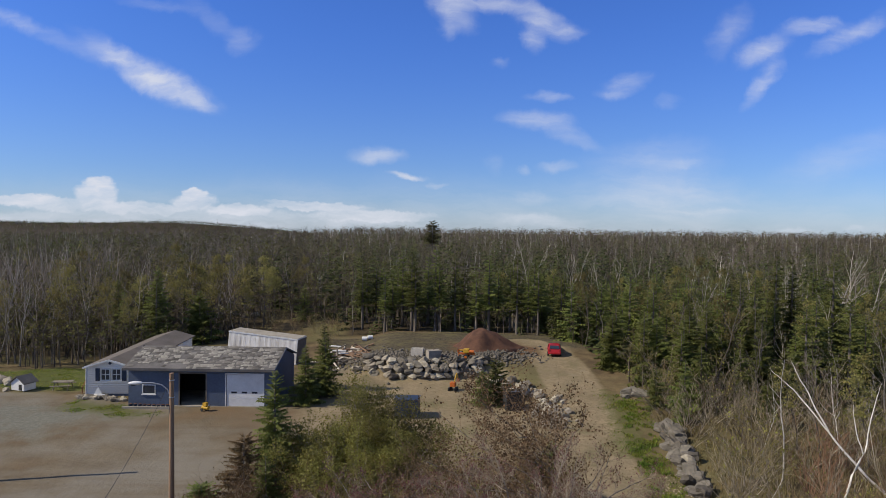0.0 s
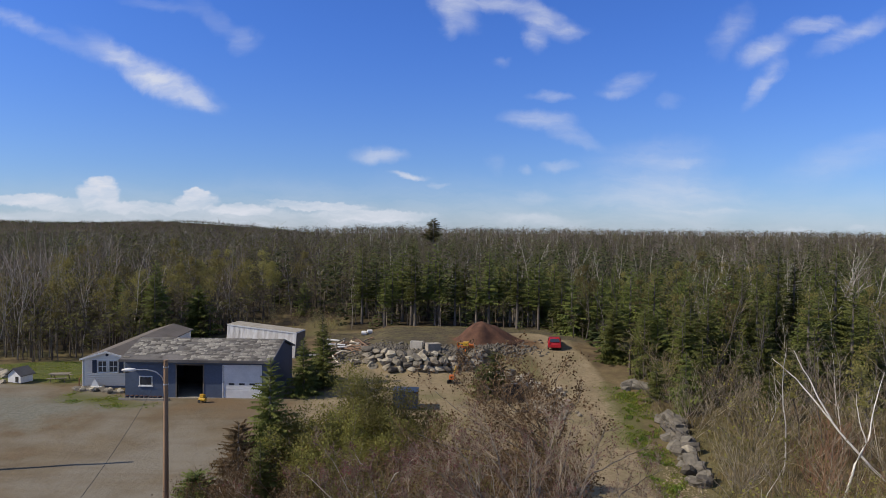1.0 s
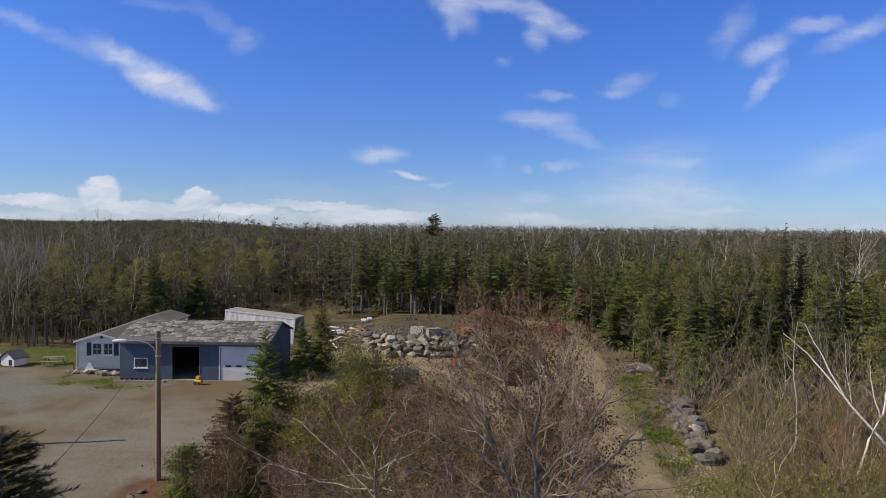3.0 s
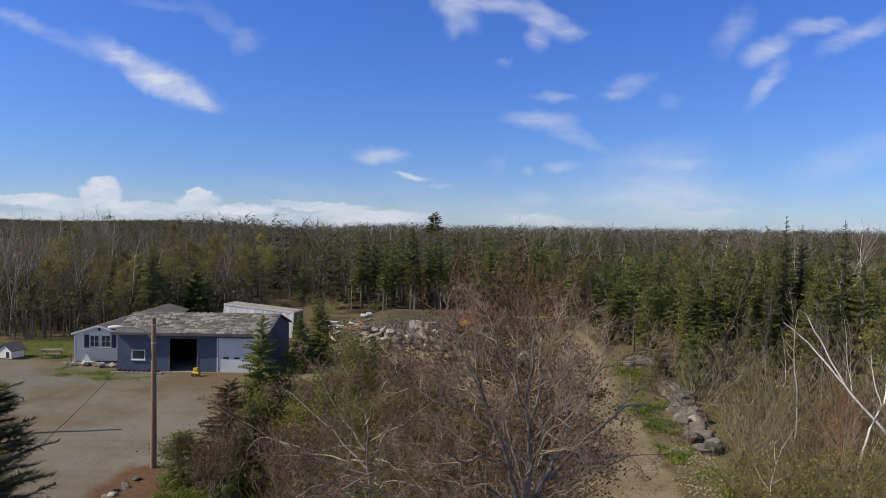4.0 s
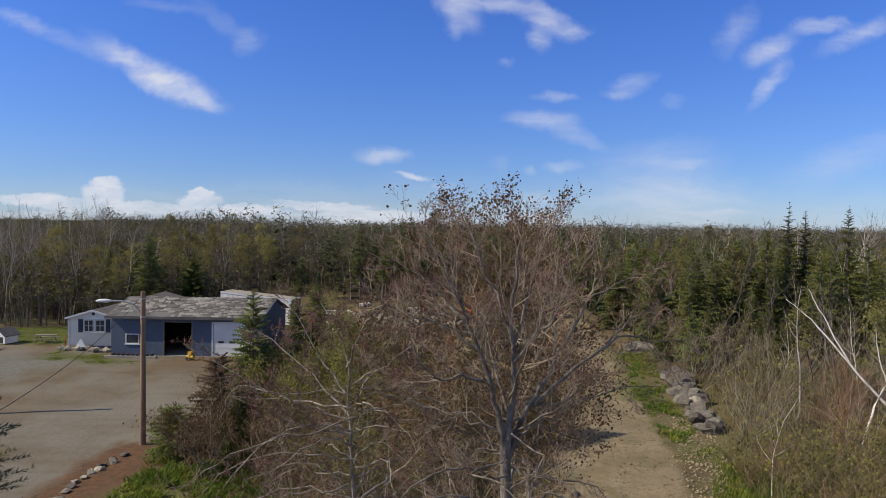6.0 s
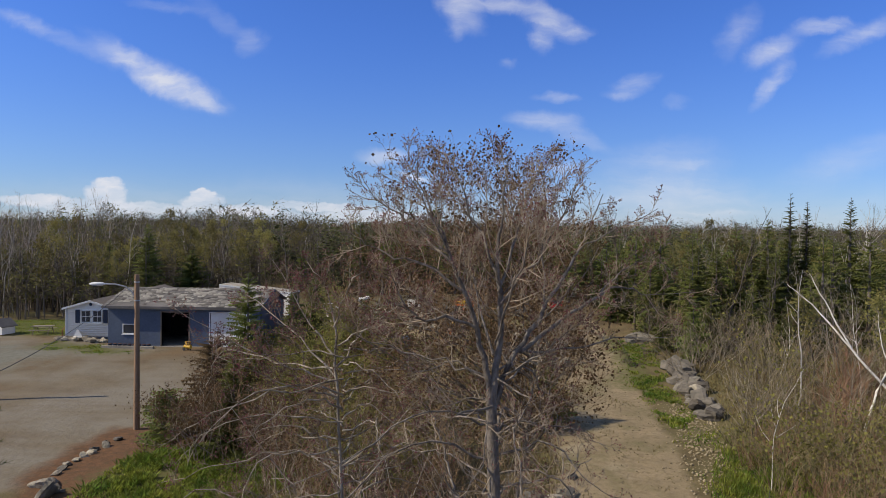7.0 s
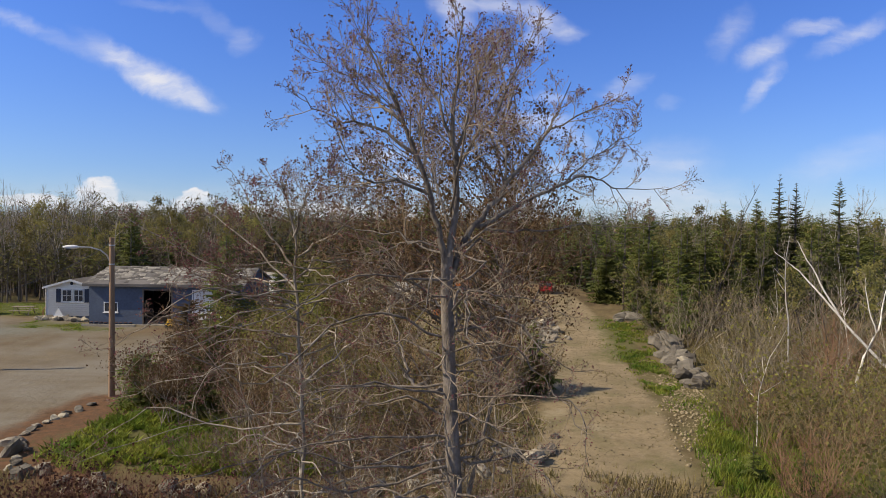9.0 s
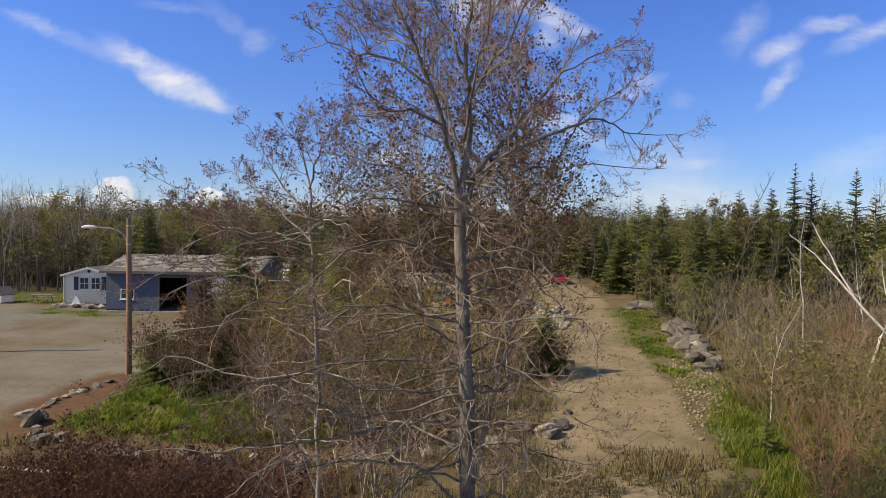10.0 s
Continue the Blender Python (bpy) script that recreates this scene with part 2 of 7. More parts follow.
M = {
    "needles": translucent(material("spruce_needles", (0.062, 0.082, 0.020, 1), (0.165, 0.172, 0.042, 1), 0.7, 5, 0.7, 0, 0.42), 0.28),
    "needles_far": translucent(material("spruce_needles_far", (0.04, 0.054, 0.019, 1), (0.115, 0.122, 0.036, 1), 0.05, 1.5, 0.8, 0, 0.45, by="tint"), 0.25),
    "needles_dry": translucent(material("dry_needles", (0.125, 0.10, 0.042, 1), (0.065, 0.074, 0.026, 1), 0.7, 5, 0.75, 0, 0.3), 0.25),
    "larch_needles": translucent(material("larch_needles", (0.16, 0.10, 0.045, 1), (0.09, 0.07, 0.03, 1), 0.9, 6, 0.8, 0, 0.3), 0.25),
    "bark": material("spruce_bark", (0.09, 0.075, 0.06, 1), (0.17, 0.15, 0.13, 1), 2, 14, 0.9, 0.5, 0.2, stretch=(1, 1, 0.3)),
    "maple_bark": material("grey_bark", (0.07, 0.057, 0.047, 1), (0.30, 0.26, 0.22, 1), 6, 30, 0.9, 1.0, 0.15, speck=0.5, stretch=(1, 1, 0.45)),
    "twigs": material("grey_twigs", (0.23, 0.185, 0.13, 1), (0.36, 0.30, 0.225, 1), 0.8, 9, 0.85, 0, 0.3),
    "alder_bark": material("alder_bark", (0.10, 0.08, 0.06, 1), (0.42, 0.36, 0.285, 1), 3.0, 14, 0.85, 0.3, 0.3, stretch=(1, 1, 0.5)),
    "maple_twigs": material("maple_twigs", (0.11, 0.08, 0.058, 1), (0.37, 0.30, 0.225, 1), 2.6, 9, 0.85, 0, 0.2),
    "twigs_warm": material("warm_brown_twigs", (0.12, 0.072, 0.04, 1), (0.36, 0.25, 0.15, 1), 1.6, 9, 0.85, 0, 0.3),
    "brush_grey": material("silvery_twigs", (0.10, 0.08, 0.056, 1), (0.38, 0.325, 0.24, 1), 1.6, 9, 0.85, 0, 0.4),
    "wood_twigs": material("hardwood_twigs", (0.17, 0.135, 0.10, 1), (0.30, 0.245, 0.185, 1), 0.8, 9, 0.85, 0, 0.35),
    "wood_bark": material("hardwood_bark", (0.075, 0.063, 0.05, 1), (0.15, 0.13, 0.108, 1), 2, 12, 0.9, 0.3, 0.3, stretch=(1, 1, 0.4)),
    "wood_leaves": translucent(material("olive_young_leaves", (0.25, 0.21, 0.075, 1), (0.17, 0.16, 0.052, 1), 0.6, 7, 0.75, 0, 0.4), 0.45),
    "twigs_far": material("far_twigs", (0.07, 0.056, 0.044, 1), (0.19, 0.158, 0.13, 1), 0.022, 0.6, 0.9, 0, 0.45, by="tint"),
    "twigs_brown": material("brown_twigs", (0.06, 0.038, 0.024, 1), (0.30, 0.215, 0.135, 1), 1.8, 9, 0.85, 0, 0.35),
    "twigs_olive": material("olive_twigs", (0.12, 0.098, 0.05, 1), (0.29, 0.24, 0.13, 1), 1.4, 9, 0.85, 0, 0.35),
    "birch_bark": material("birch_bark", (0.68, 0.65, 0.60, 1), (0.42, 0.39, 0.35, 1), 2.5, 12, 0.75, 0.3, 0.2, stretch=(1, 1, 2.5)),
    "birch_far": material("far_birch_bark", (0.40, 0.37, 0.33, 1), (0.20, 0.18, 0.155, 1), 0.3, 3, 0.8, 0, 0.35, by="tint"),
    "wood_mauve": material("mauve_brown_twigs", (0.20, 0.135, 0.11, 1), (0.31, 0.225, 0.185, 1), 0.8, 9, 0.85, 0, 0.3),
    "wood_birch": material("grey_white_birch_bark", (0.50, 0.465, 0.41, 1), (0.26, 0.235, 0.20, 1), 2.5, 12, 0.8, 0.3, 0.25, stretch=(1, 1, 2.0)),
    "limb_bark": material("pale_limb_bark", (0.12, 0.10, 0.08, 1), (0.48, 0.43, 0.355, 1), 3.0, 14, 0.85, 0.3, 0.2, stretch=(1, 1, 0.5)),
    "pale_bark": material("pale_wood_bark", (0.38, 0.345, 0.30, 1), (0.17, 0.15, 0.125, 1), 2.5, 12, 0.85, 0.3, 0.35, stretch=(1, 1, 0.5)),
    "buds": translucent(material("red_buds", (0.27, 0.10, 0.095, 1), (0.13, 0.07, 0.066, 1), 1.5, 12, 0.7, 0, 0.3), 0.3),
    "dead_leaves": translucent(material("brown_leaves", (0.185, 0.108, 0.05, 1), (0.12, 0.088, 0.042, 1), 1.5, 9, 0.8, 0, 0.35), 0.35),
    "young_leaves": translucent(material("young_leaves", (0.24, 0.215, 0.058, 1), (0.165, 0.16, 0.044, 1), 0.6, 7, 0.7, 0, 0.35), 0.45),
    "young_far": translucent(material("far_young_leaves", (0.15, 0.132, 0.05, 1), (0.105, 0.105, 0.036, 1), 0.02, 0.8, 0.8, 0, 0.4, by="tint"), 0.35),
    "herbs": translucent(material("green_herbs", (0.085, 0.165, 0.022, 1), (0.27, 0.275, 0.045, 1), 0.9, 6, 0.7, 0, 0.4, by="tint"), 0.5),
    "straw": translucent(material("dry_grass", (0.22, 0.165, 0.08, 1), (0.13, 0.12, 0.045, 1), 0.5, 6, 0.8, 0, 0.35, by="tint"), 0.3),
    "gravel_tan": material("tan_gravel", (0.29, 0.235, 0.155, 1), (0.19, 0.155, 0.10, 1), 1.6, 11, 0.9, 0.5, 0.3),
    "rock": material("granite", (0.19, 0.168, 0.138, 1), (0.085, 0.077, 0.064, 1), 2.2, 9, 0.9, 1.0, 0.3, speck=0.5),
    "pale_rock": material("pale_granite", (0.42, 0.375, 0.295, 1), (0.20, 0.175, 0.138, 1), 2.2, 9, 0.9, 1.0, 0.3, speck=0.5),
    "soil": material("red_soil", (0.125, 0.06, 0.038, 1), (0.07, 0.036, 0.024, 1), 1.1, 9, 0.95, 1.0, 0.05),
    "blue_wall": material("blue_siding", (0.088, 0.113, 0.165, 1), (0.07, 0.09, 0.135, 1), 0.5, 7, 0.6, 0.1, 0.05),
    "white_wall": material("white_siding", (0.88, 0.86, 0.81, 1), (0.80, 0.78, 0.74, 1), 0.6, 9, 0.5, 0.1, 0.04, speck=0.12),
    "white_paint": material("white_paint", (0.72, 0.72, 0.71, 1), (0.6, 0.6, 0.59, 1), 1.2, 12, 0.5, 0.1, 0.05, speck=0.15),
    "container": material("worn_white_panel", (0.9, 0.89, 0.86, 1), (0.5, 0.47, 0.43, 1), 0.9, 5, 0.55, 0.15, 0.04, speck=0.25, stretch=(2.5, 2.5, 0.3)),
    "roof_dark": material("dark_felt", (0.085, 0.08, 0.078, 1), (0.15, 0.14, 0.135, 1), 0.7, 9, 0.9, 0.4, 0.05),
    "roof_brown": material("brown_shingles", (0.11, 0.095, 0.082, 1), (0.16, 0.138, 0.12, 1), 0.5, 10, 0.9, 0.4, 0.05),
    "shingle": material("weathered_shingle", (0.12, 0.11, 0.098, 1), (0.25, 0.235, 0.21, 1), 2.5, 10, 0.9, 0.4, 0.6),
    "dark": material("dark_inside", (0.02, 0.02, 0.022, 1), (0.035, 0.033, 0.03, 1), 1, 8, 0.9, 0.1, 0.1),
    "shutter": material("navy_shutter", (0.025, 0.035, 0.06, 1), (0.03, 0.04, 0.07, 1), 2, 10, 0.5, 0.1, 0.05),
    "concrete": material("concrete", (0.36, 0.325, 0.27, 1), (0.25, 0.225, 0.185, 1), 1.2, 12, 0.9, 0.5, 0.12),
    "pole_wood": material("weathered_pole", (0.30, 0.19, 0.12, 1), (0.19, 0.125, 0.085, 1), 1.4, 12, 0.9, 0.5, 0.1, stretch=(1, 1, 0.15)),
    "plank": material("grey_planks", (0.22, 0.19, 0.15, 1), (0.14, 0.12, 0.10, 1), 1.4, 12, 0.9, 0.4, 0.2),
    "pale_plank": material("pale_boards", (0.6, 0.55, 0.46, 1), (0.45, 0.4, 0.33, 1), 1.4, 12, 0.8, 0.3, 0.2),
    "galv": material("galvanised", (0.55, 0.56, 0.57, 1), (0.42, 0.43, 0.44, 1), 2, 14, 0.4, 0.1, 0.05, metallic=0.6),
    "cable": material("black_cable", (0.02, 0.02, 0.02, 1), (0.035, 0.035, 0.035, 1), 2, 10, 0.6, 0, 0.05),
    "red_paint": material("red_car_paint", (0.40, 0.014, 0.02, 1), (0.33, 0.012, 0.018, 1), 1, 8, 0.3, 0, 0.05, speck=0.08, spec=0.5),
    "orange": material("orange_paint", (0.55, 0.15, 0.025, 1), (0.36, 0.10, 0.025, 1), 2, 10, 0.5, 0.1, 0.08),
    "yellow": material("yellow_paint", (0.55, 0.33, 0.03, 1), (0.36, 0.21, 0.03, 1), 2, 10, 0.5, 0.1, 0.08),
    "steel_blue": material("blue_steel", (0.03, 0.045, 0.085, 1), (0.025, 0.035, 0.06, 1), 1, 9, 0.5, 0.2, 0.1),
    "rust": material("rusty_steel", (0.2, 0.09, 0.05, 1), (0.12, 0.06, 0.04, 1), 2, 12, 0.85, 0.3, 0.1),
    "rubber": material("black_rubber", (0.025, 0.025, 0.025, 1), (0.04, 0.04, 0.04, 1), 3, 14, 0.8, 0.2, 0.1),
    "asphalt": material("asphalt", (0.05, 0.05, 0.052, 1), (0.075, 0.073, 0.07, 1), 0.6, 30, 0.9, 0.5, 0.05),
}
glass = bpy.data.materials.new("window_glass")
glass.use_nodes = True
gp = glass.node_tree.nodes["Principled BSDF"]
gp.inputs["Base Color"].default_value = (0.03, 0.04, 0.055, 1)
gp.inputs["Roughness"].default_value, gp.inputs["Specular IOR Level"].default_value = 0.06, 0.8
M["glass"] = glass

# ---------------------------------------------------------------- mesh helpers


class Geo:
    """Gathers vertices and faces, then makes one mesh."""

    def __init__(self):
        self.v, self.t, self.q, self.k, self.n = [], [], [], [], 0

    def add(self, v, t=None, q=None, tint=0.5):
        v = np.asarray(v, float)
        if t is not None and len(t):
            self.t.append(np.asarray(t, int) + self.n)
        if q is not None and len(q):
            self.q.append(np.asarray(q, int) + self.n)
        self.v.append(v)
        self.k.append(np.broadcast_to(np.asarray(tint, float), (len(v),)))
        self.n += len(v)
        return self

    def mesh(self, name, tinted=False, smooth=False):
        me = bpy.data.meshes.new(name)
        if not self.v:
            return me
        v = np.concatenate(self.v)
        t = np.concatenate(self.t) if self.t else np.zeros((0, 3), int)
        q = np.concatenate(self.q) if self.q else np.zeros((0, 4), int)
        me.vertices.add(len(v))
        me.vertices.foreach_set("co", v.astype(np.float32).ravel())
        loops = np.concatenate([t.ravel(), q.ravel()]).astype(np.int32)
        me.loops.add(len(loops))
        me.loops.foreach_set("vertex_index", loops)
        me.polygons.add(len(t) + len(q))
        starts = np.concatenate([np.arange(len(t)) * 3, len(t) * 3 + np.arange(len(q)) * 4]).astype(np.int32)
        me.polygons.foreach_set("loop_start", starts)
        if smooth:
            me.polygons.foreach_set("use_smooth", np.ones(len(t) + len(q), bool))
        me.update(calc_edges=True)
        if tinted:
            me.attributes.new("tint", "FLOAT", "POINT").data.foreach_set("value", np.concatenate(self.k).astype(np.float32))
        return me


def thing(name, loc=(0, 0, 0), label="", category="", group="", turn=0.0, kind=""):
    ob = new(name)
    ob.empty_display_size = 0.2
    ob.matrix_basis = pose(*loc, 0, 0, turn)
    return tagged(ob, label, category, group, kind)


def part(name, shape, mat, parent=None, label="", loc=None, turn=(0, 0, 0)):
    """Links a bmesh, a Geo or a mesh as one mesh object under a thing or part."""
    if isinstance(shape, bmesh.types.BMesh):
        me = bpy.data.meshes.new(name)
        shape.normal_update()
        shape.to_mesh(me)
        shape.free()
    elif isinstance(shape, Geo):
        me = shape.mesh(name)
    else:
        me = shape
    if mat and not me.materials:
        me.materials.append(M[mat] if isinstance(mat, str) else mat)
    ob = new(name, me)
    if parent is not None:
        ob.parent = parent
    if loc is not None:
        ob.matrix_basis = pose(*loc, *turn)
    if label:
        ob["label"] = label
    return ob


def box(x0, x1, y0, y1, z0, z1, bevel=0.0, bm=None):
    bm = bm or bmesh.new()
    r = bmesh.ops.create_cube(bm, size=1.0)
    for v in r["verts"]:
        v.co = Vector((x0 + (v.co.x + 0.5) * (x1 - x0), y0 + (v.co.y + 0.5) * (y1 - y0), z0 + (v.co.z + 0.5) * (z1 - z0)))
    if bevel:
        edges = {e for v in r["verts"] for e in v.link_edges}
        bmesh.ops.bevel(bm, geom=list(edges), offset=bevel, segments=2, affect="EDGES", profile=0.6)
    return bm


def rod(a, b, r0, r1=None, n=10, bm=None):
    """A round bar from a to b."""
    bm = bm or bmesh.new()
    a, b = Vector(a), Vector(b)
    d = b - a
    res = bmesh.ops.create_cone(bm, cap_ends=True, segments=n, radius1=r0, radius2=r0 if r1 is None else r1, depth=d.length)
    m = Matrix.Translation((a + b) / 2) @ d.to_track_quat("Z", "Y").to_matrix().to_4x4()
    bmesh.ops.transform(bm, matrix=m, verts=res["verts"])
    return bm


def prism(profile, y0, y1, axis="y"):
    """A closed outline of (x, z) pairs drawn out along y (or (y, z) along x)."""
    bm = bmesh.new()
    put = (lambda p, s: (p[0], s, p[1])) if axis == "y" else (lambda p, s: (s, p[0], p[1]))
    a = [bm.verts.new(put(p, y0)) for p in profile]
    b = [bm.verts.new(put(p, y1)) for p in profile]
    bm.faces.new(a)
    bm.faces.new(list(reversed(b)))
    for i in range(len(a)):
        j = (i + 1) % len(a)
        bm.faces.new((a[j], a[i], b[i], b[j]))
    bmesh.ops.recalc_face_normals(bm, faces=bm.faces)
    return bm


def tube(pts, rad, n=4):
    """Vertices and quads of a tapering tube along a line of points."""
    p = np.asarray(pts, float)
    r = np.asarray(rad, float)
    d = np.gradient(p, axis=0)
    d /= np.linalg.norm(d, axis=1)[:, None] + 1e-9
    up = np.where(np.abs(d[:, 2:3]) > 0.9, np.array([[1.0, 0, 0]]), np.array([[0, 0, 1.0]]))
    s = np.cross(d, up)
    s /= np.linalg.norm(s, axis=1)[:, None] + 1e-9
    w = np.cross(s, d)
    a = np.arange(n) * 2 * math.pi / n
    ring = np.cos(a)[None, :, None] * s[:, None, :] + np.sin(a)[None, :, None] * w[:, None, :]
    v = p[:, None, :] + ring * r[:, None, None]
    k = len(p)
    i = np.arange(k - 1)[:, None] * n + np.arange(n)[None, :]
    j = np.arange(k - 1)[:, None] * n + (np.arange(n)[None, :] + 1) % n
    q = np.stack([i, j, j + n, i + n], -1).reshape(-1, 4)
    return v.reshape(-1, 3), q


# ---------------------------------------------------------------- ground


def smooth(a, b, x):
    t = np.clip((np.asarray(x, float) - a) / (b - a), 0, 1)
    return t * t * (3 - 2 * t)


def inside(x, y, corners, soft=1.0):
    """About 1 inside an outline, 0 outside, with a soft edge."""
    x, y = np.asarray(x, float), np.asarray(y, float)
    hit, dist = np.zeros(x.shape, bool), np.full(x.shape, 1e9)
    for (ax, ay), (bx, by) in zip(corners, corners[1:] + corners[:1]):
        t = np.clip(((x - ax) * (bx - ax) + (y - ay) * (by - ay)) / ((bx - ax) ** 2 + (by - ay) ** 2), 0, 1)
        dist = np.minimum(dist, np.hypot(x - ax - t * (bx - ax), y - ay - t * (by - ay)))
        if ay != by:
            hit ^= ((ay > y) != (by > y)) & (x < (bx - ax) * (y - ay) / (by - ay) + ax)
    return np.clip(0.5 + np.where(hit, dist, -dist) / (2 * soft), 0, 1)


def waves(x, y, seed=0.0):
    x, y = np.asarray(x, float), np.asarray(y, float)
    return (np.sin(x * 0.61 + y * 0.23 + seed) + np.sin(-x * 0.37 + y * 0.71 + 2.1 * seed + 1) + 0.6 * np.sin(x * 1.7 + y * 1.3 + seed * 3) + 0.5 * np.sin(x * 2.3 - y * 1.9 + 4 + seed)) / 3.1


BENCH = [(-12.5, 72), (-9, 67.5), (-6, 65.6), (-2.5, 64.9), (3.5, 66), (5.5, 67.5), (8, 72), (16, 74), (22, 130), (-30, 130), (-16, 84)]


def ground_z(x, y):
    x, y = np.asarray(x, float), np.asarray(y, float)
    left = 1 - smooth(-11, -6, x)
    z = 0.1 + 0.55 * smooth(38, 52, y) * left
    z = z + 1.9 * smooth(78, 104, y) * left
    rise = np.clip((y - 45) * 0.075, 0, 1.9)
    pit = inside(x, y, [(-9, 46), (7, 44), (8.5, 56), (5, 66.5), (-8, 66.5)], 2.0)
    z = z + rise * (1 - left) * (1 - 0.62 * pit * (1 - inside(x, y, BENCH, 0.6)))
    z = z + 0.5 * inside(x, y, BENCH, 0.8) * (1 - smooth(78, 90, y))
    z = z + 0.35 * smooth(15.5, 19, x) * smooth(30, 40, y) * (1 - smooth(60, 70, y))
    z = z - 0.55 * smooth(23.5, 17, y)
    far = smooth(105, 200, y)
    z = z + 0.0142 * np.clip(y - 100, 0, 640)
    z = z + 0.06 * waves(x, y) * smooth(16, 22, y) + far * 1.2 * waves(x * 0.06, y * 0.06, 2.0)
    hill = 34 * np.exp(-(((x + 1500) / 700) ** 2 + ((y - 1900) / 420) ** 2)) + 26 * np.exp(-(((x + 760) / 260) ** 2 + ((y - 2000) / 380) ** 2))
    z = z - 12.3 * (1 - smooth(-300, -60, x)) * smooth(250, 600, y)
    return z + hill


def gz(x, y):
    return float(ground_z(x, y))


YARD = [(-70, 24), (-30, 22), (-13.8, 27), (-15.2, 32.6), (-12, 36), (-12, 44), (-8, 46), (-4, 52), (-4, 66), (-12, 70), (-14, 54), (-26, 54.5), (-32, 57), (-60, 59)]
PIT = [(-12, 46), (-2, 40), (6, 40), (9, 52), (6, 66), (4, 70), (-10, 69)]
TRACK_MID = [(6.2, 14), (6.7, 21), (7.5, 26), (8.9, 33), (10.2, 43), (11.2, 52), (11.9, 60), (12.0, 66), (11.2, 73), (9, 77)]
LAWN = [(-46, 59.5), (-32.5, 58.5), (-31.8, 63), (-33, 67), (-40, 68), (-46, 65)]
LAWN_EDGE = [(-31.5, 52.5), (-24, 50), (-22.2, 51.5), (-25.8, 53.6), (-31.5, 55.5)]


def near_line(x, y, line):
    d = np.full(np.shape(x), 1e9)
    for (ax, ay), (bx, by) in zip(line, line[1:]):
        t = np.clip(((x - ax) * (bx - ax) + (y - ay) * (by - ay)) / ((bx - ax) ** 2 + (by - ay) ** 2), 0, 1)
        d = np.minimum(d, np.hypot(x - ax - t * (bx - ax), y - ay - t * (by - ay)))
    return d


def spread(lo, hi, step, far_lo, far_hi, growth=1.16):
    """Grid lines: even between lo and hi, then wider and wider."""
    mid = list(np.arange(lo, hi + step / 2, step))
    s, c, out = step, mid[-1], []
    while c < far_hi:
        s *= growth
        c += s
        out.append(c)
    s, c, back = step, mid[0], []
    while c > far_lo:
        s *= growth
        c -= s
        back.append(c)
    return np.array(back[::-1] + mid + out)


gx, gy = spread(-50, 32, 0.65, -4200, 4200), spread(12, 92, 0.65, -1500, 4600)
GX, GY = np.meshgrid(gx, gy)
GZ = ground_z(GX, GY)
nx, ny = len(gx), len(gy)
idx = (np.arange(ny - 1)[:, None] * nx + np.arange(nx - 1)[None, :]).ravel()
ground_geo = Geo().add(np.stack([GX, GY, GZ], -1).reshape(-1, 3), q=np.stack([idx, idx + 1, idx + nx + 1, idx + nx], -1))
ground_mesh = ground_geo.mesh("ground", smooth=True)
track = 1 - smooth(1.9, 3.4, near_line(GX, GY, TRACK_MID))
bench = inside(GX, GY, BENCH, 1.5) * (1 - smooth(84, 88, GY))
gravel = np.maximum(inside(GX, GY, YARD, 1.2), 0)
dirt = np.clip(np.maximum(np.maximum(track, bench), inside(GX, GY, PIT, 2.0) * 0.9), 0, 1)
grass = np.maximum(np.maximum(inside(GX, GY, LAWN, 1.0), inside(GX, GY, LAWN_EDGE, 1.5) * 0.7), 0.5 * inside(GX, GY, [(11.5, 44), (14.5, 44), (16, 52), (15.5, 60), (13.6, 60), (12.6, 52)], 1.0))
grass = np.maximum(grass, 0.5 * inside(GX, GY, [(-14, 26), (-9, 24), (0, 25), (1, 29), (-5, 34), (-12, 33.5)], 1.5))
grass = np.maximum(grass, 0.55 * inside(GX, GY, [(9.2, 12), (26, 12), (24, 28), (14, 34), (11, 28)], 1.5))
red = 0.9 * inside(GX, GY, [(-15.6, 34.5), (-12.4, 35.0), (-11.6, 32.2), (-12.8, 29), (-11.5, 25.8), (-8, 23.8), (-9, 22.6), (-13.6, 24.4), (-15.6, 27.5)], 0.9)
red = np.maximum(red, 0.75 * inside(GX, GY, [(1, 70), (9, 69.5), (11, 73), (8, 77), (0, 77)], 2.0))
red = np.maximum(red, 0.85 * inside(GX, GY, [(-16, 15), (0, 15), (2, 20), (-4, 22.6), (-12, 23.4)], 1.5))
zones = np.stack([gravel, grass, dirt, np.clip(red, 0, 1)], -1).reshape(-1, 4)
ground_mesh.attributes.new("zones", "FLOAT_COLOR", "POINT").data.foreach_set("color", zones.astype(np.float32).ravel())

pale = inside(GX, GY, [(-60, 44), (-29, 45), (-25, 51), (-29, 55), (-60, 58)], 4.0) * (0.75 + 0.25 * waves(GX * 0.4, GY * 0.4, 7.0))
ground_mesh.attributes.new("washed", "FLOAT", "POINT").data.foreach_set("value", pale.reshape(-1).astype(np.float32))
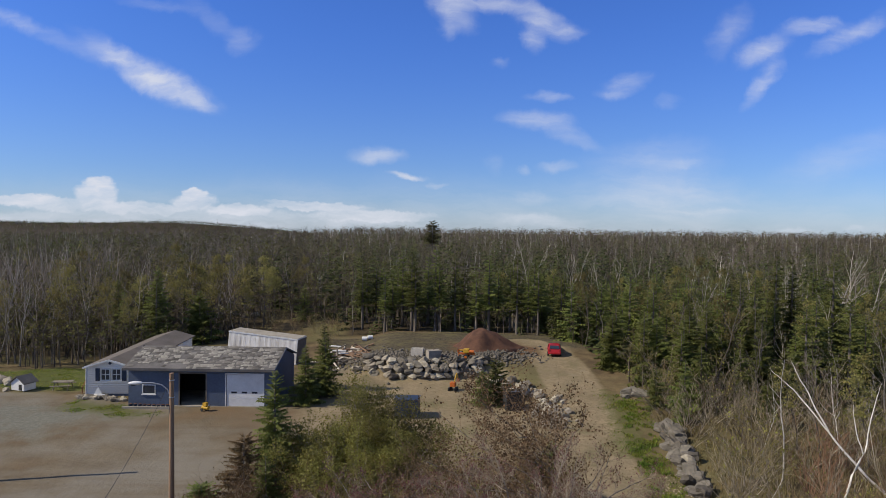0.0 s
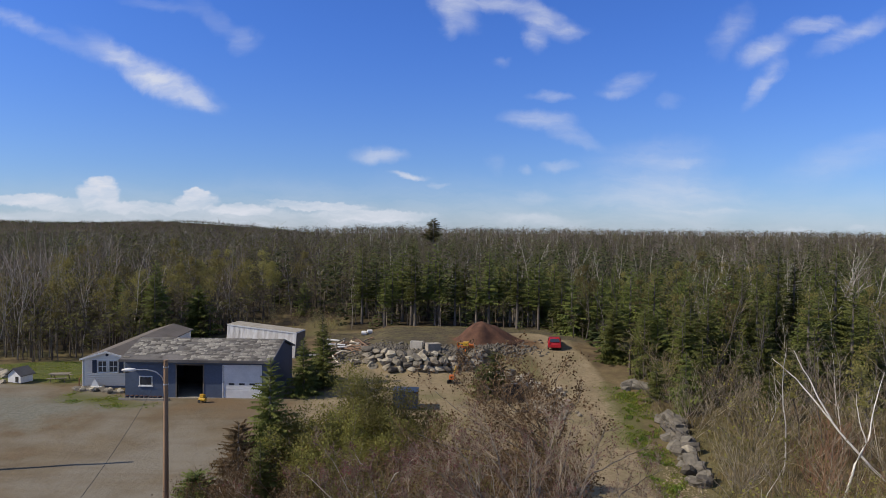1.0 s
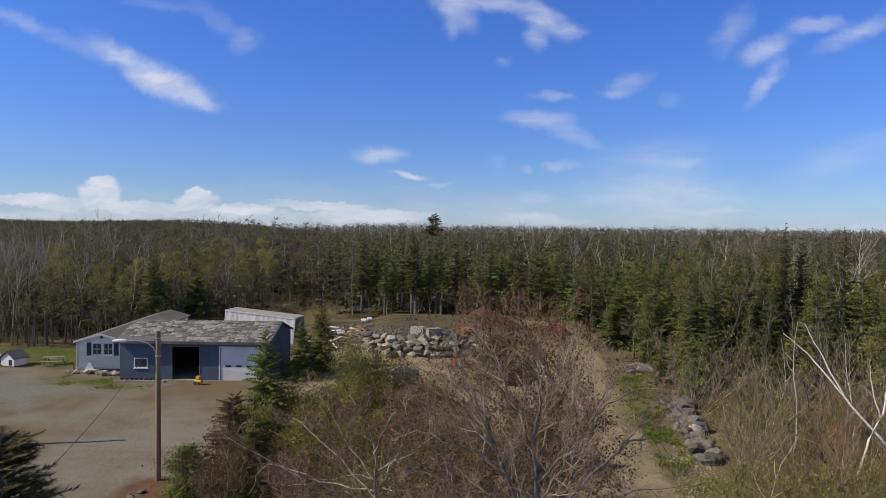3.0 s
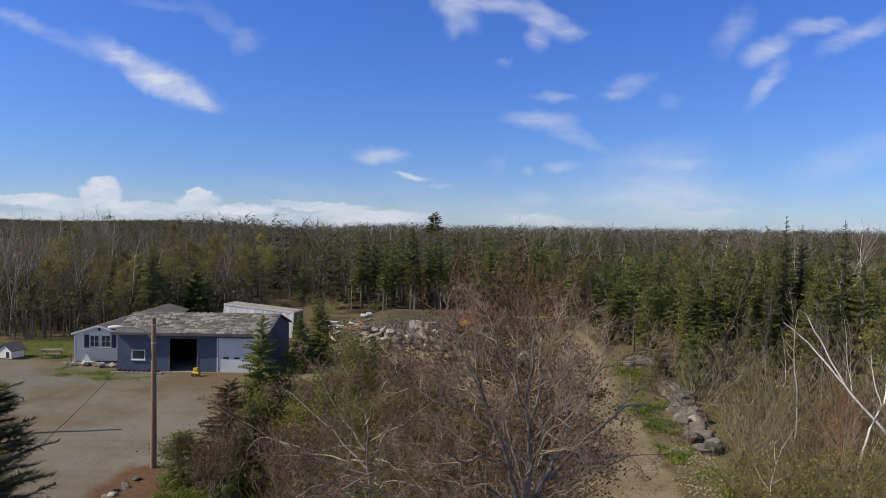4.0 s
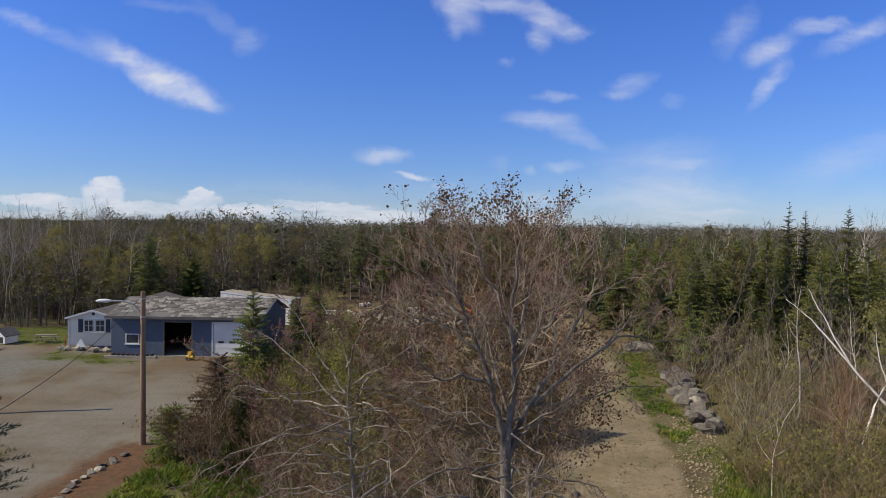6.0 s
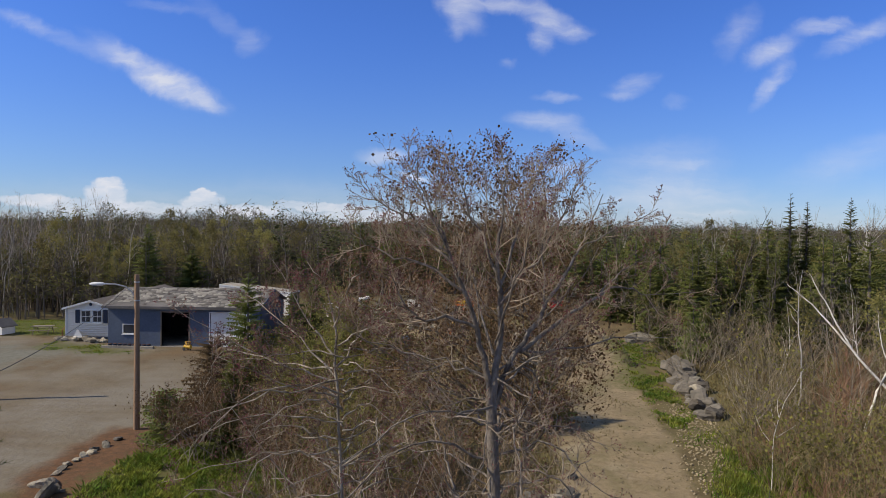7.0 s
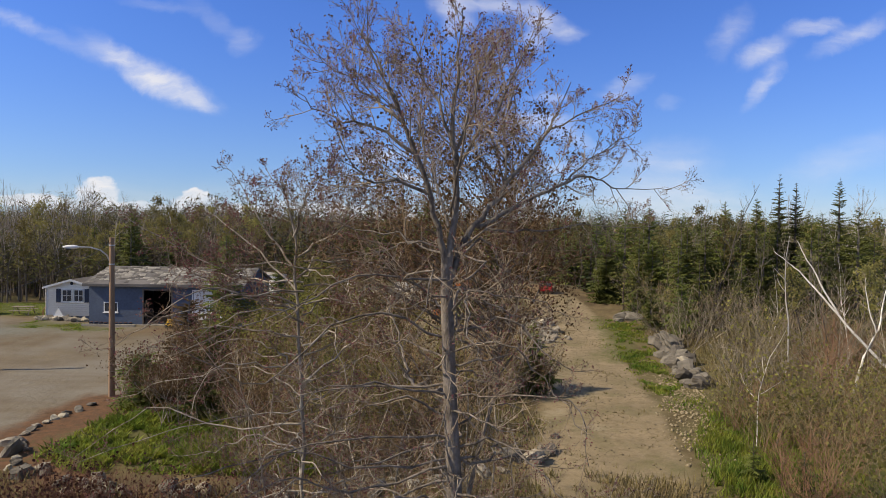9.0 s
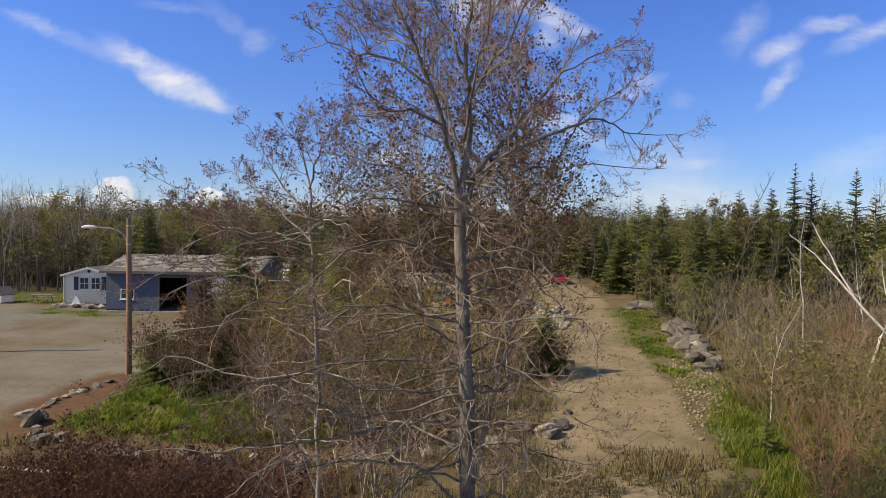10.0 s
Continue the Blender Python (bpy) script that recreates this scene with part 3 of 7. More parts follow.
# first channel: woods floor, darkened for the trees' shade; second: stony terrace
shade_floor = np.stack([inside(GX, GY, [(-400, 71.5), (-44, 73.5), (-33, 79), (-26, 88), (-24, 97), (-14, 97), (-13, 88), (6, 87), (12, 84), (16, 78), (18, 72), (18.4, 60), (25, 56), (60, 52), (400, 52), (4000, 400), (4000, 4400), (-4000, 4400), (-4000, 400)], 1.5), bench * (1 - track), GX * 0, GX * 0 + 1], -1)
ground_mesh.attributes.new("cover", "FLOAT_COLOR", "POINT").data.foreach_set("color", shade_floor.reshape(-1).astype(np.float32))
gm = bpy.data.materials.new("ground_surface")
gm.use_nodes = True
gn, gl = gm.node_tree.nodes, gm.node_tree.links
gpb = gn["Principled BSDF"]
gpb.inputs["Roughness"].default_value, gpb.inputs["Specular IOR Level"].default_value = 0.95, 0.1
gpos = gn.new("ShaderNodeNewGeometry").outputs["Position"]


def gnoise(scale, detail=5, rough=0.6):
    t = gn.new("ShaderNodeTexNoise")
    t.inputs["Scale"].default_value, t.inputs["Detail"].default_value, t.inputs["Roughness"].default_value = scale, detail, rough
    gl.new(gpos, t.inputs["Vector"])
    return t.outputs["Fac"]


def gmix(fac, a, b):
    m = gn.new("ShaderNodeMix")
    m.data_type = "RGBA"
    for v, i in ((fac, "Factor"), (a, 6), (b, 7)):
        if isinstance(v, tuple):
            m.inputs[i].default_value = v
        else:
            gl.new(v, m.inputs[i])
    return m.outputs[2]


def gramp(v, lo, hi, a=0.0, b=1.0):
    r = gn.new("ShaderNodeMapRange")
    for i, x in zip(("From Min", "From Max", "To Min", "To Max"), (lo, hi, a, b)):
        r.inputs[i].default_value = x
    gl.new(v, r.inputs["Value"])
    return r.outputs[0]


def gmask(v, wob):
    m = gn.new("ShaderNodeMath")
    m.operation = "MULTIPLY_ADD"
    gl.new(wob, m.inputs[0])
    m.inputs[1].default_value = 0.9
    gl.new(v, m.inputs[2])
    return gramp(m.outputs[0], 0.72, 1.12)


broad, mid_n, fine_n, grit = gnoise(0.09), gnoise(0.55), gnoise(3.2), gnoise(16, 4, 0.7)
zat = gn.new("ShaderNodeAttribute")
zat.attribute_name = "zones"
zs = gn.new("ShaderNodeSeparateColor")
gl.new(zat.outputs["Color"], zs.inputs[0])
litter = gmix(gramp(mid_n, 0.35, 0.65), (0.085, 0.062, 0.038, 1), (0.16, 0.12, 0.066, 1))
cov = gn.new("ShaderNodeAttribute")
cov.attribute_name = "cover"
cvs = gn.new("ShaderNodeSeparateColor")
gl.new(cov.outputs["Color"], cvs.inputs[0])
litter = gmix(gramp(broad, 0.45, 0.62), litter, (0.13, 0.115, 0.055, 1))
# needle litter in the woods, with shade under the trees put into its colour
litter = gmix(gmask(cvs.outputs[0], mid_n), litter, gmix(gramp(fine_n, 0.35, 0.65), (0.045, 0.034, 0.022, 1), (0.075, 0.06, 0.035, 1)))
grav = gmix(gramp(mid_n, 0.3, 0.7), (0.125, 0.099, 0.067, 1), (0.168, 0.137, 0.094, 1))
grav = gmix(gramp(broad, 0.46, 0.6), grav, (0.19, 0.17, 0.137, 1))
grav = gmix(gramp(broad, 0.47, 0.36), grav, (0.15, 0.107, 0.066, 1))
ruts = gn.new("ShaderNodeMapping")
ruts.inputs["Rotation"].default_value, ruts.inputs["Scale"].default_value = (0, 0, radians(72)), (0.09, 1.1, 1)
gl.new(gpos, ruts.inputs["Vector"])
rut_n = gn.new("ShaderNodeTexNoise")
rut_n.inputs["Scale"].default_value, rut_n.inputs["Detail"].default_value = 1.0, 4
gl.new(ruts.outputs[0], rut_n.inputs["Vector"])
grav = gmix(gramp(rut_n.outputs["Fac"], 0.5, 0.7, 0, 0.28), grav, (0.115, 0.08, 0.05, 1))
wash = gn.new("ShaderNodeAttribute")
wash.attribute_name = "washed"
grav = gmix(gmask(wash.outputs["Fac"], mid_n), grav, gmix(gramp(fine_n, 0.3, 0.7), (0.13, 0.128, 0.106, 1), (0.185, 0.18, 0.15, 1)))
turf = gmix(gramp(fine_n, 0.35, 0.65), (0.06, 0.08, 0.022, 1), (0.12, 0.12, 0.045, 1))
earth = gmix(gramp(mid_n, 0.35, 0.65), (0.27, 0.213, 0.135, 1), (0.205, 0.163, 0.102, 1))
earth = gmix(gramp(fine_n, 0.48, 0.7, 0, 0.7), earth, (0.15, 0.118, 0.07, 1))
stony = gmix(gramp(fine_n, 0.4, 0.62), (0.05, 0.042, 0.03, 1), (0.11, 0.092, 0.063, 1))
stony = gmix(gramp(gnoise(0.7, 6, 0.75), 0.46, 0.6), stony, (0.12, 0.105, 0.055, 1))
earth = gmix(gramp(gnoise(0.28, 6, 0.7), 0.5, 0.66, 0, 0.7), earth, (0.135, 0.125, 0.06, 1))
earth = gmix(gramp(gnoise(0.2, 5, 0.65), 0.42, 0.3, 0, 0.8), earth, (0.29, 0.245, 0.165, 1))
earth = gmix(gmask(cvs.outputs[1], mid_n), earth, stony)
col = gmix(gmask(zs.outputs[0], mid_n), litter, grav)
col = gmix(gmask(zs.outputs[2], mid_n), col, earth)
col = gmix(gmask(zat.outputs["Alpha"], mid_n), col, gmix(gramp(fine_n, 0.35, 0.65), (0.15, 0.082, 0.045, 1), (0.10, 0.062, 0.038, 1)))
col = gmix(gmask(zs.outputs[1], fine_n), col, turf)
hs = gn.new("ShaderNodeHueSaturation")
gl.new(col, hs.inputs["Color"])
gl.new(gramp(grit, 0.3, 0.7, 0.85, 1.15), hs.inputs["Value"])
gl.new(hs.outputs[0], gpb.inputs["Base Color"])
gb = gn.new("ShaderNodeBump")
gb.inputs["Strength"].default_value, gb.inputs["Distance"].default_value = 0.35, 0.03
gl.new(grit, gb.inputs["Height"])
gb2 = gn.new("ShaderNodeBump")
gb2.inputs["Strength"].default_value, gb2.inputs["Distance"].default_value = 0.4, 0.12
gl.new(fine_n, gb2.inputs["Height"])
gl.new(gb.outputs[0], gb2.inputs["Normal"])
gl.new(gb2.outputs[0], gpb.inputs["Normal"])
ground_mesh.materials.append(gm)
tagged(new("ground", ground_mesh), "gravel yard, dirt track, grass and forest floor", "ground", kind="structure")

# ---------------------------------------------------------------- house and garage


def sash_window(parent, x0, x1, z0, z1, y, panes=(2, 2), frame_mat="white_paint"):
    """A window in a wall that faces -y: frame, glazing bars, panes and a sill, a little proud."""
    bm = bmesh.new()
    w = 0.07
    for a in ((x0, x1, z0, z0 + w), (x0, x1, z1 - w, z1), (x0, x0 + w, z0 + w, z1 - w), (x1 - w, x1, z0 + w, z1 - w)):
        box(a[0], a[1], y - 0.05, y + 0.02, a[2], a[3], bm=bm)
    win = part("window", bm, frame_mat, parent)
    nxp, nzp = panes
    dx, dz = (x1 - x0 - 2 * w) / nxp, (z1 - z0 - 2 * w) / nzp
    for i in range(nxp):
        for j in range(nzp):
            part("pane", box(x0 + w + i * dx + 0.015, x0 + w + (i + 1) * dx - 0.015, y - 0.022, y - 0.012, z0 + w + j * dz + 0.015, z0 + w + (j + 1) * dz - 0.015), "glass", win)
    bars = bmesh.new()
    for i in range(1, nxp):
        box(x0 + w + i * dx - 0.02, x0 + w + i * dx + 0.02, y - 0.035, y - 0.005, z0 + w, z1 - w, bm=bars)
    for j in range(1, nzp):
        box(x0 + w, x1 - w, y - 0.032, y - 0.008, z0 + w + j * dz - 0.02, z0 + w + j * dz + 0.02, bm=bars)
    part("glazing_bars", bars, frame_mat, win)
    part("sill", box(x0 - 0.06, x1 + 0.06, y - 0.1, y, z0 - 0.06, z0), frame_mat, win)
    return win


def clapboards(x0, x1, y, z0, z1, step=0.2):
    """Overlapping boards on a wall that faces -y."""
    g = Geo()
    z = z0
    while z < z1 - 0.01:
        t = min(z + step, z1)
        g.add([(x0, y - 0.013, z), (x1, y - 0.013, z), (x1, y - 0.004, t), (x0, y - 0.004, t), (x0, y, z), (x1, y, z)], q=[(0, 1, 2, 3), (4, 5, 1, 0)])
        z = t
    return g


GZ0 = 0.68
GF, GB, GL, GR = 53.8, 60.9, -26.0, -14.0
garage = thing("garage", (0, 0, 0), "low blue garage with a worn patchy shingle roof", "garage")
EAVE, RIDGE, RY = 3.86, 5.02, 57.4
OPEN, DOOR, WIN = (-21.75, -19.6, GZ0, 3.36), (-17.9, -14.85, GZ0, 3.36), (-24.85, -23.75, 1.62, 2.42)
front = bmesh.new()
lower, upper = [GL, WIN[0], WIN[1], OPEN[0], OPEN[1], DOOR[0], DOOR[1], GR], [GZ0 - 0.3, WIN[2], WIN[3], 3.36, EAVE - 0.05]
cells = [(i, j) for i in range(7) for j in range(4) if not (i == 1 and j == 1) and not (i in (3, 5) and j < 3)]
grid = {}
for dy in (0.0, 0.16):
    for i, xx in enumerate(lower):
        for j, zz in enumerate(upper):
            grid[dy, i, j] = front.verts.new((xx, GF + dy, zz))
for i, j in cells:
    front.faces.new([grid[0.0, i, j], grid[0.0, i + 1, j], grid[0.0, i + 1, j + 1], grid[0.0, i, j + 1]])
    front.faces.new([grid[0.16, i, j + 1], grid[0.16, i + 1, j + 1], grid[0.16, i + 1, j], grid[0.16, i, j]])
for e in [e for e in front.edges if e.is_boundary and e.verts[0].co.y < GF + 0.1]:
    keys = [k for v in e.verts for k, w in grid.items() if w is v]
    (_, i0, j0), (_, i1, j1) = keys
    front.faces.new([grid[0.0, i0, j0], grid[0.16, i0, j0], grid[0.16, i1, j1], grid[0.0, i1, j1]])
bmesh.ops.delete(front, geom=[v for v in front.verts if not v.link_faces], context="VERTS")
bmesh.ops.recalc_face_normals(front, faces=front.faces)
part("front_wall", front, "blue_wall", garage)
for nm, xx in (("side_wall", GL), ("side_wall", GR - 0.16)):
    prof = [(GF + 0.165, GZ0 - 0.3), (GB - 0.005, GZ0 - 0.3), (GB - 0.005, EAVE - 0.1), (RY, RIDGE - 0.14), (GF + 0.165, EAVE - 0.1)]
    part(nm, prism(prof, xx, xx + 0.16, "x"), "blue_wall", garage)
part("back_wall", box(GL, GR, GB, GB + 0.16, GZ0 - 0.3, EAVE - 0.1), "blue_wall", garage)
part("floor_slab", box(GL + 0.17, GR - 0.17, GF - 0.05, GB - 0.01, GZ0 - 0.25, GZ0 + 0.03), "concrete", garage)
roof = prism([(GF - 0.45, EAVE), (RY, RIDGE), (GB + 0.45, EAVE), (GB + 0.45, EAVE - 0.12), (RY, RIDGE - 0.12), (GF - 0.45, EAVE - 0.12)], GL - 0.3, GR + 0.2, "x")
roof_ob = part("roof", roof, "roof_dark", garage, "dark worn roof felt")
part("fascia", box(GL - 0.31, GR + 0.21, GF - 0.48, GF - 0.452, EAVE - 0.2, EAVE + 0.01), "roof_dark", garage)
part("rake_board", prism([(GF - 0.45, EAVE - 0.22), (RY, RIDGE - 0.22), (RY, RIDGE + 0.01), (GF - 0.45, EAVE + 0.01)], GR + 0.202, GR + 0.23, "x"), "blue_wall", garage)
trim = bmesh.new()
for x0, x1 in ((OPEN[0] - 0.1, OPEN[0]), (OPEN[1], OPEN[1] + 0.1)):
    box(x0, x1, GF - 0.03, GF + 0.17, GZ0, 3.46, bm=trim)
box(OPEN[0], OPEN[1], GF - 0.03, GF + 0.17, 3.36, 3.46, bm=trim)
part("opening_frame", trim, "plank", garage, "weathered grey frame of the open bay")
# added sheet behind the open bay; the dimness inside is put into its colour
part("inner_partition", box(-23.3, -18.4, 59.0, 59.1, GZ0 + 0.03, 3.7), "dark", garage)
door = part("garage_door", box(DOOR[0] + 0.02, DOOR[1] - 0.02, GF + 0.04, GF + 0.1, GZ0 + 0.02, 3.35), "white_paint", garage, "closed white sectional garage door")
for j in range(4):
    part("door_panel", box(DOOR[0] + 0.04, DOOR[1] - 0.04, GF + 0.015, GF + 0.037, GZ0 + 0.05 + j * 0.66, GZ0 + 0.67 + j * 0.66, 0.012), "white_paint", door)
for i in range(3):
    part("door_pane", box(DOOR[0] + 0.42 + i * 0.85, DOOR[0] + 0.88 + i * 0.85, GF + 0.004, GF + 0.012, GZ0 + 1.1, GZ0 + 1.25), "glass", door)
fr = bmesh.new()
for x0, x1 in ((DOOR[0] - 0.09, DOOR[0]), (DOOR[1], DOOR[1] + 0.09)):
    box(x0, x1, GF - 0.03, GF + 0.0, GZ0, 3.45, bm=fr)
box(DOOR[0], DOOR[1], GF - 0.03, GF + 0.0, 3.36, 3.45, bm=fr)
part("door_frame", fr, "white_paint", garage)
sash_window(garage, *WIN, GF + 0.02, (1, 1))

# a house trailer set end on to the yard
house = thing("house", (-28.95, 56.6, 0.0), "white sided house trailer with blue shutters and a low gable roof", "house", turn=4.5)
HW, HL, HE, HP = 1.95, 16.6, 3.3, 3.9
prof = [(-HW, 0.9), (HW, 0.9), (HW, HE - 0.02), (0, HP - 0.08), (-HW, HE - 0.02)]
part("wall", prism(prof, 0, HL), "white_wall", house)
part("skirting", box(-HW + 0.02, HW - 0.02, 0.03, HL - 0.03, 0.2, 0.895), "blue_wall", house, "grey blue skirting")
part("siding", clapboards(-HW + 0.1, HW - 0.1, 0, 0.95, HE - 0.05, 0.16), "white_wall", house)
for s, nm in ((-1, "roof_slope"), (1, "roof_slope")):
    pr = [(s * (HW + 0.22), HE - 0.08), (s * (HW + 0.22), HE + 0.0), (0, HP + 0.04), (0, HP - 0.06)]
    part(nm, prism(pr, -0.3, HL + 0.3), "roof_brown", house)
part("barge_board", prism([(-HW - 0.24, HE - 0.16), (0, HP - 0.12), (HW + 0.24, HE - 0.16), (HW + 0.24, HE + 0.0), (0, HP + 0.05), (-HW - 0.24, HE + 0.0)], -0.33, -0.302), "white_paint", house)
part("corner_board", box(-HW - 0.03, -HW + 0.1, -0.03, 0.1, 0.9, HE), "white_paint", house)
w1 = sash_window(house, -0.78, 0.02, 2.05, 3.1, -0.02, (2, 2))
w2 = sash_window(house, 0.14, 0.94, 2.05, 3.1, -0.02, (2, 2))
for x0 in (-1.22, 1.02):
    part("shutter", box(x0, x0 + 0.36, -0.07, -0.025, 2.02, 3.13, 0.01), "shutter", house, "dark navy shutter")
part("gable_vent", rod((0, -0.03, 3.58), (0, -0.06, 3.58), 0.13, n=12), "shutter", house)
part("roof_vent", rod((0.9, 5.4, HP - 0.3), (0.9, 5.4, HP + 0.32), 0.11, n=10), "dark", house)
part("downpipe", rod((-HW - 0.06, -0.05, 0.5), (-HW - 0.06, -0.05, HE), 0.04, n=8), "white_paint", house)
steps = bmesh.new()
for i in range(3):
    box(-HW - 1.0, -HW - 0.05, 1.2 + i * 0.28, 1.5 + i * 0.28, 0.4 + i * 0.2, 0.46 + i * 0.2, bm=steps)
part("step", steps, "plank", house)
part("handrail", rod((-HW - 0.95, 1.2, 1.2), (-HW - 0.95, 2.4, 1.9), 0.04, bm=rod((-HW - 0.95, 1.2, 0.4), (-HW - 0.95, 1.2, 1.25), 0.045)), "rust", house)

# ---------------------------------------------------------------- poles, lamp, cable
PX, PY = -14.22, 34.3


def pole(x, y, h, r, label):
    p = thing("utility_pole", (x, y, gz(x, y) - 0.05), label, "utility pole")
    part("shaft", rod((0, 0, -0.4), (0, 0, h), r, r * 0.72, 14), "pole_wood", p)
    return p


lamp_pole = pole(PX, PY, 7.65, 0.155, "weathered brown wooden pole beside the gravel yard")
for i, zz in enumerate((6.35, 7.25)):
    part("band", rod((0, 0, zz), (0, 0, zz + 0.06), 0.14, n=14), "galv", lamp_pole)
street_lamp = thing("street_lamp", (PX, PY, gz(PX, PY)), "grey cobra head street lamp on a curved arm", "street lamp")
arm = [(-0.12, 0, 6.5), (-0.22, -0.04, 6.75), (-0.5, -0.1, 7.0), (-0.95, -0.2, 7.12), (-1.45, -0.3, 7.13)]
g = Geo()
v, q = tube(arm, [0.035] * 5, 8)
g.add(v, q=q)
part("arm", g, "galv", street_lamp)
head = bmesh.new()
bmesh.ops.create_uvsphere(head, u_segments=16, v_segments=8, radius=0.5)
bmesh.ops.transform(head, matrix=pose(-1.75, -0.36, 7.13, 0, 0, 11) @ Matrix.Diagonal((0.75, 0.27, 0.2, 1)), verts=head.verts)
part("lamp_head", head, "white_paint", street_lamp)
part("lens", rod((-1.85, -0.38, 7.0), (-1.85, -0.38, 7.06), 0.11, 0.14, 12), "glass", street_lamp)
pole(-28.9, 38.15, 8.6, 0.15, "tall wooden pole at the side of the yard")
pole(-7.0, 4.2, 7.6, 0.15, "wooden roadside pole carrying a service cable")
a, b = Vector((PX, PY, 7.5)), Vector((-7.0, 4.2, 7.3))
pts = [tuple(a.lerp(b, i / 24) - Vector((0, 0, 1.3 * 4 * (i / 24) * (1 - i / 24)))) for i in range(25)]
g = Geo()
v, q = tube(pts, [0.010] * 25, 6)
tagged(part("service_cable", g.add(v, q=q), "cable"), "thin black overhead cable hung between two poles", "cable")

# ---------------------------------------------------------------- container
cont = thing("storage_container", (-24.1, 72.4, gz(-20, 73) + 0.1), "old white box trailer body streaked with grime", "container", turn=-10)
cont.matrix_basis = pose(-24.1, 72.4, gz(-20, 73) + 0.35, 0, 4.5, -10)
part("body", box(0, 8.1, 0, 2.5, 0.35, 3.15, 0.03), "container", cont)
ribs = bmesh.new()
for i in range(14):
    box(0.25 + i * 0.585, 0.275 + i * 0.585, -0.012, 0.0, 0.5, 3.05, bm=ribs)
part("side_ribs", ribs, "container", cont)
part("top_rail", box(-0.02, 8.12, -0.05, -0.005, 3.02, 3.17), "white_paint", cont)
part("roof_panel", box(0.03, 8.07, 0.03, 2.47, 3.152, 3.18), "concrete", cont, "grimy grey roof panel")
part("end_door", box(8.102, 8.14, 0.1, 2.4, 0.45, 3.05), "plank", cont, "grey end door")
for x in (0.8, 7.0):
    part("block_support", box(x, x + 0.5, 0.1, 2.4, -0.5, 0.35), "concrete", cont)

# ---------------------------------------------------------------- trees
rng = np.random.default_rng(7)


def unit(v):
    return v / (np.linalg.norm(v) + 1e-9)


class Branching:
    """Grows a leafless tree: thick wood, fine twigs and the places of buds."""

    def __init__(self, seed, lean=0.12, rise=0.25, thin=0.012):
        self.r = np.random.default_rng(seed)
        self.wood, self.twig, self.tips = Geo(), Geo(), []
        self.lean, self.rise, self.thin, self.side, self.fine = lean, rise, thin, 0.0026, 0.0026

    def line(self, p, d, length, n, rise=None):
        pts, d = [np.asarray(p, float)], unit(np.asarray(d, float))
        rise = self.rise if rise is None else rise
        for _ in range(n):
            d = unit(d + self.r.normal(0, self.lean, 3) + np.array([0, 0, rise / n]))
            pts.append(pts[-1] + d * length / n)
        return np.array(pts)

    def put(self, pts, r0, r1, sides):
        v, q = tube(pts, np.linspace(r0, r1, len(pts)), sides)
        (self.wood if r0 > self.thin else self.twig).add(v, q=q)

    def child_dir(self, pts, f, angle):
        i = min(int(f * (len(pts) - 1)), len(pts) - 2)
        t = f * (len(pts) - 1) - i
        p, d = pts[i] * (1 - t) + pts[i + 1] * t, unit(pts[i + 1] - pts[i])
        side = unit(np.cross(d, self.r.normal(0, 1, 3)))
        return p, unit(d * math.cos(angle) + side * math.sin(angle))

    def fill(self, pts, length, r, plan, level=0, start=0.25):
        """plan: rows of (count, length share, angle, segments, sides)."""
        if level >= len(plan):
            return
        count, share, angle, seg, sides = plan[level]
        count = max(1, int(count * (0.75 + 0.5 * self.r.random())))
        for k in range(count):
            f = start + (1 - start) * (k + self.r.random()) / count
            p, d = self.child_dir(pts, min(f, 0.98), radians(angle) * (0.75 + 0.5 * self.r.random()))
            ln = length * share * (0.6 + 0.6 * self.r.random()) * (1.15 - 0.55 * f)
            rr = max(r * 0.42 * (1.1 - 0.6 * f), self.side if level == 0 else self.fine)
            c = self.line(p, d, ln, seg)
            self.put(c, rr, max(rr * 0.45, 0.002), sides)
            if level == len(plan) - 1:
                self.tips.append((c[-1], c[-1] - c[-2]))
                if self.r.random() < 0.6:
                    self.tips.append((c[len(c) // 2], c[-1] - c[0]))
            self.fill(c, ln, rr, plan, level + 1, 0.2)

    def leaves(self, size, keep=1.0, per=1, spread_=0.0):
        g = Geo()
        for p, d in self.tips:
            if self.r.random() > keep:
                continue
            for _ in range(per):
                o = p + self.r.normal(0, 1, 3) * spread_
                a, b = unit(d + self.r.normal(0, 0.7, 3)), unit(self.r.normal(0, 1, 3))
                s = size * (0.6 + 0.8 * self.r.random())
                w = unit(np.cross(a, b)) * s * 0.45
                g.add([o, o + a * s * 0.5 + w, o + a * s, o + a * s * 0.5 - w], t=[(0, 1, 2), (0, 2, 3)])
        return g


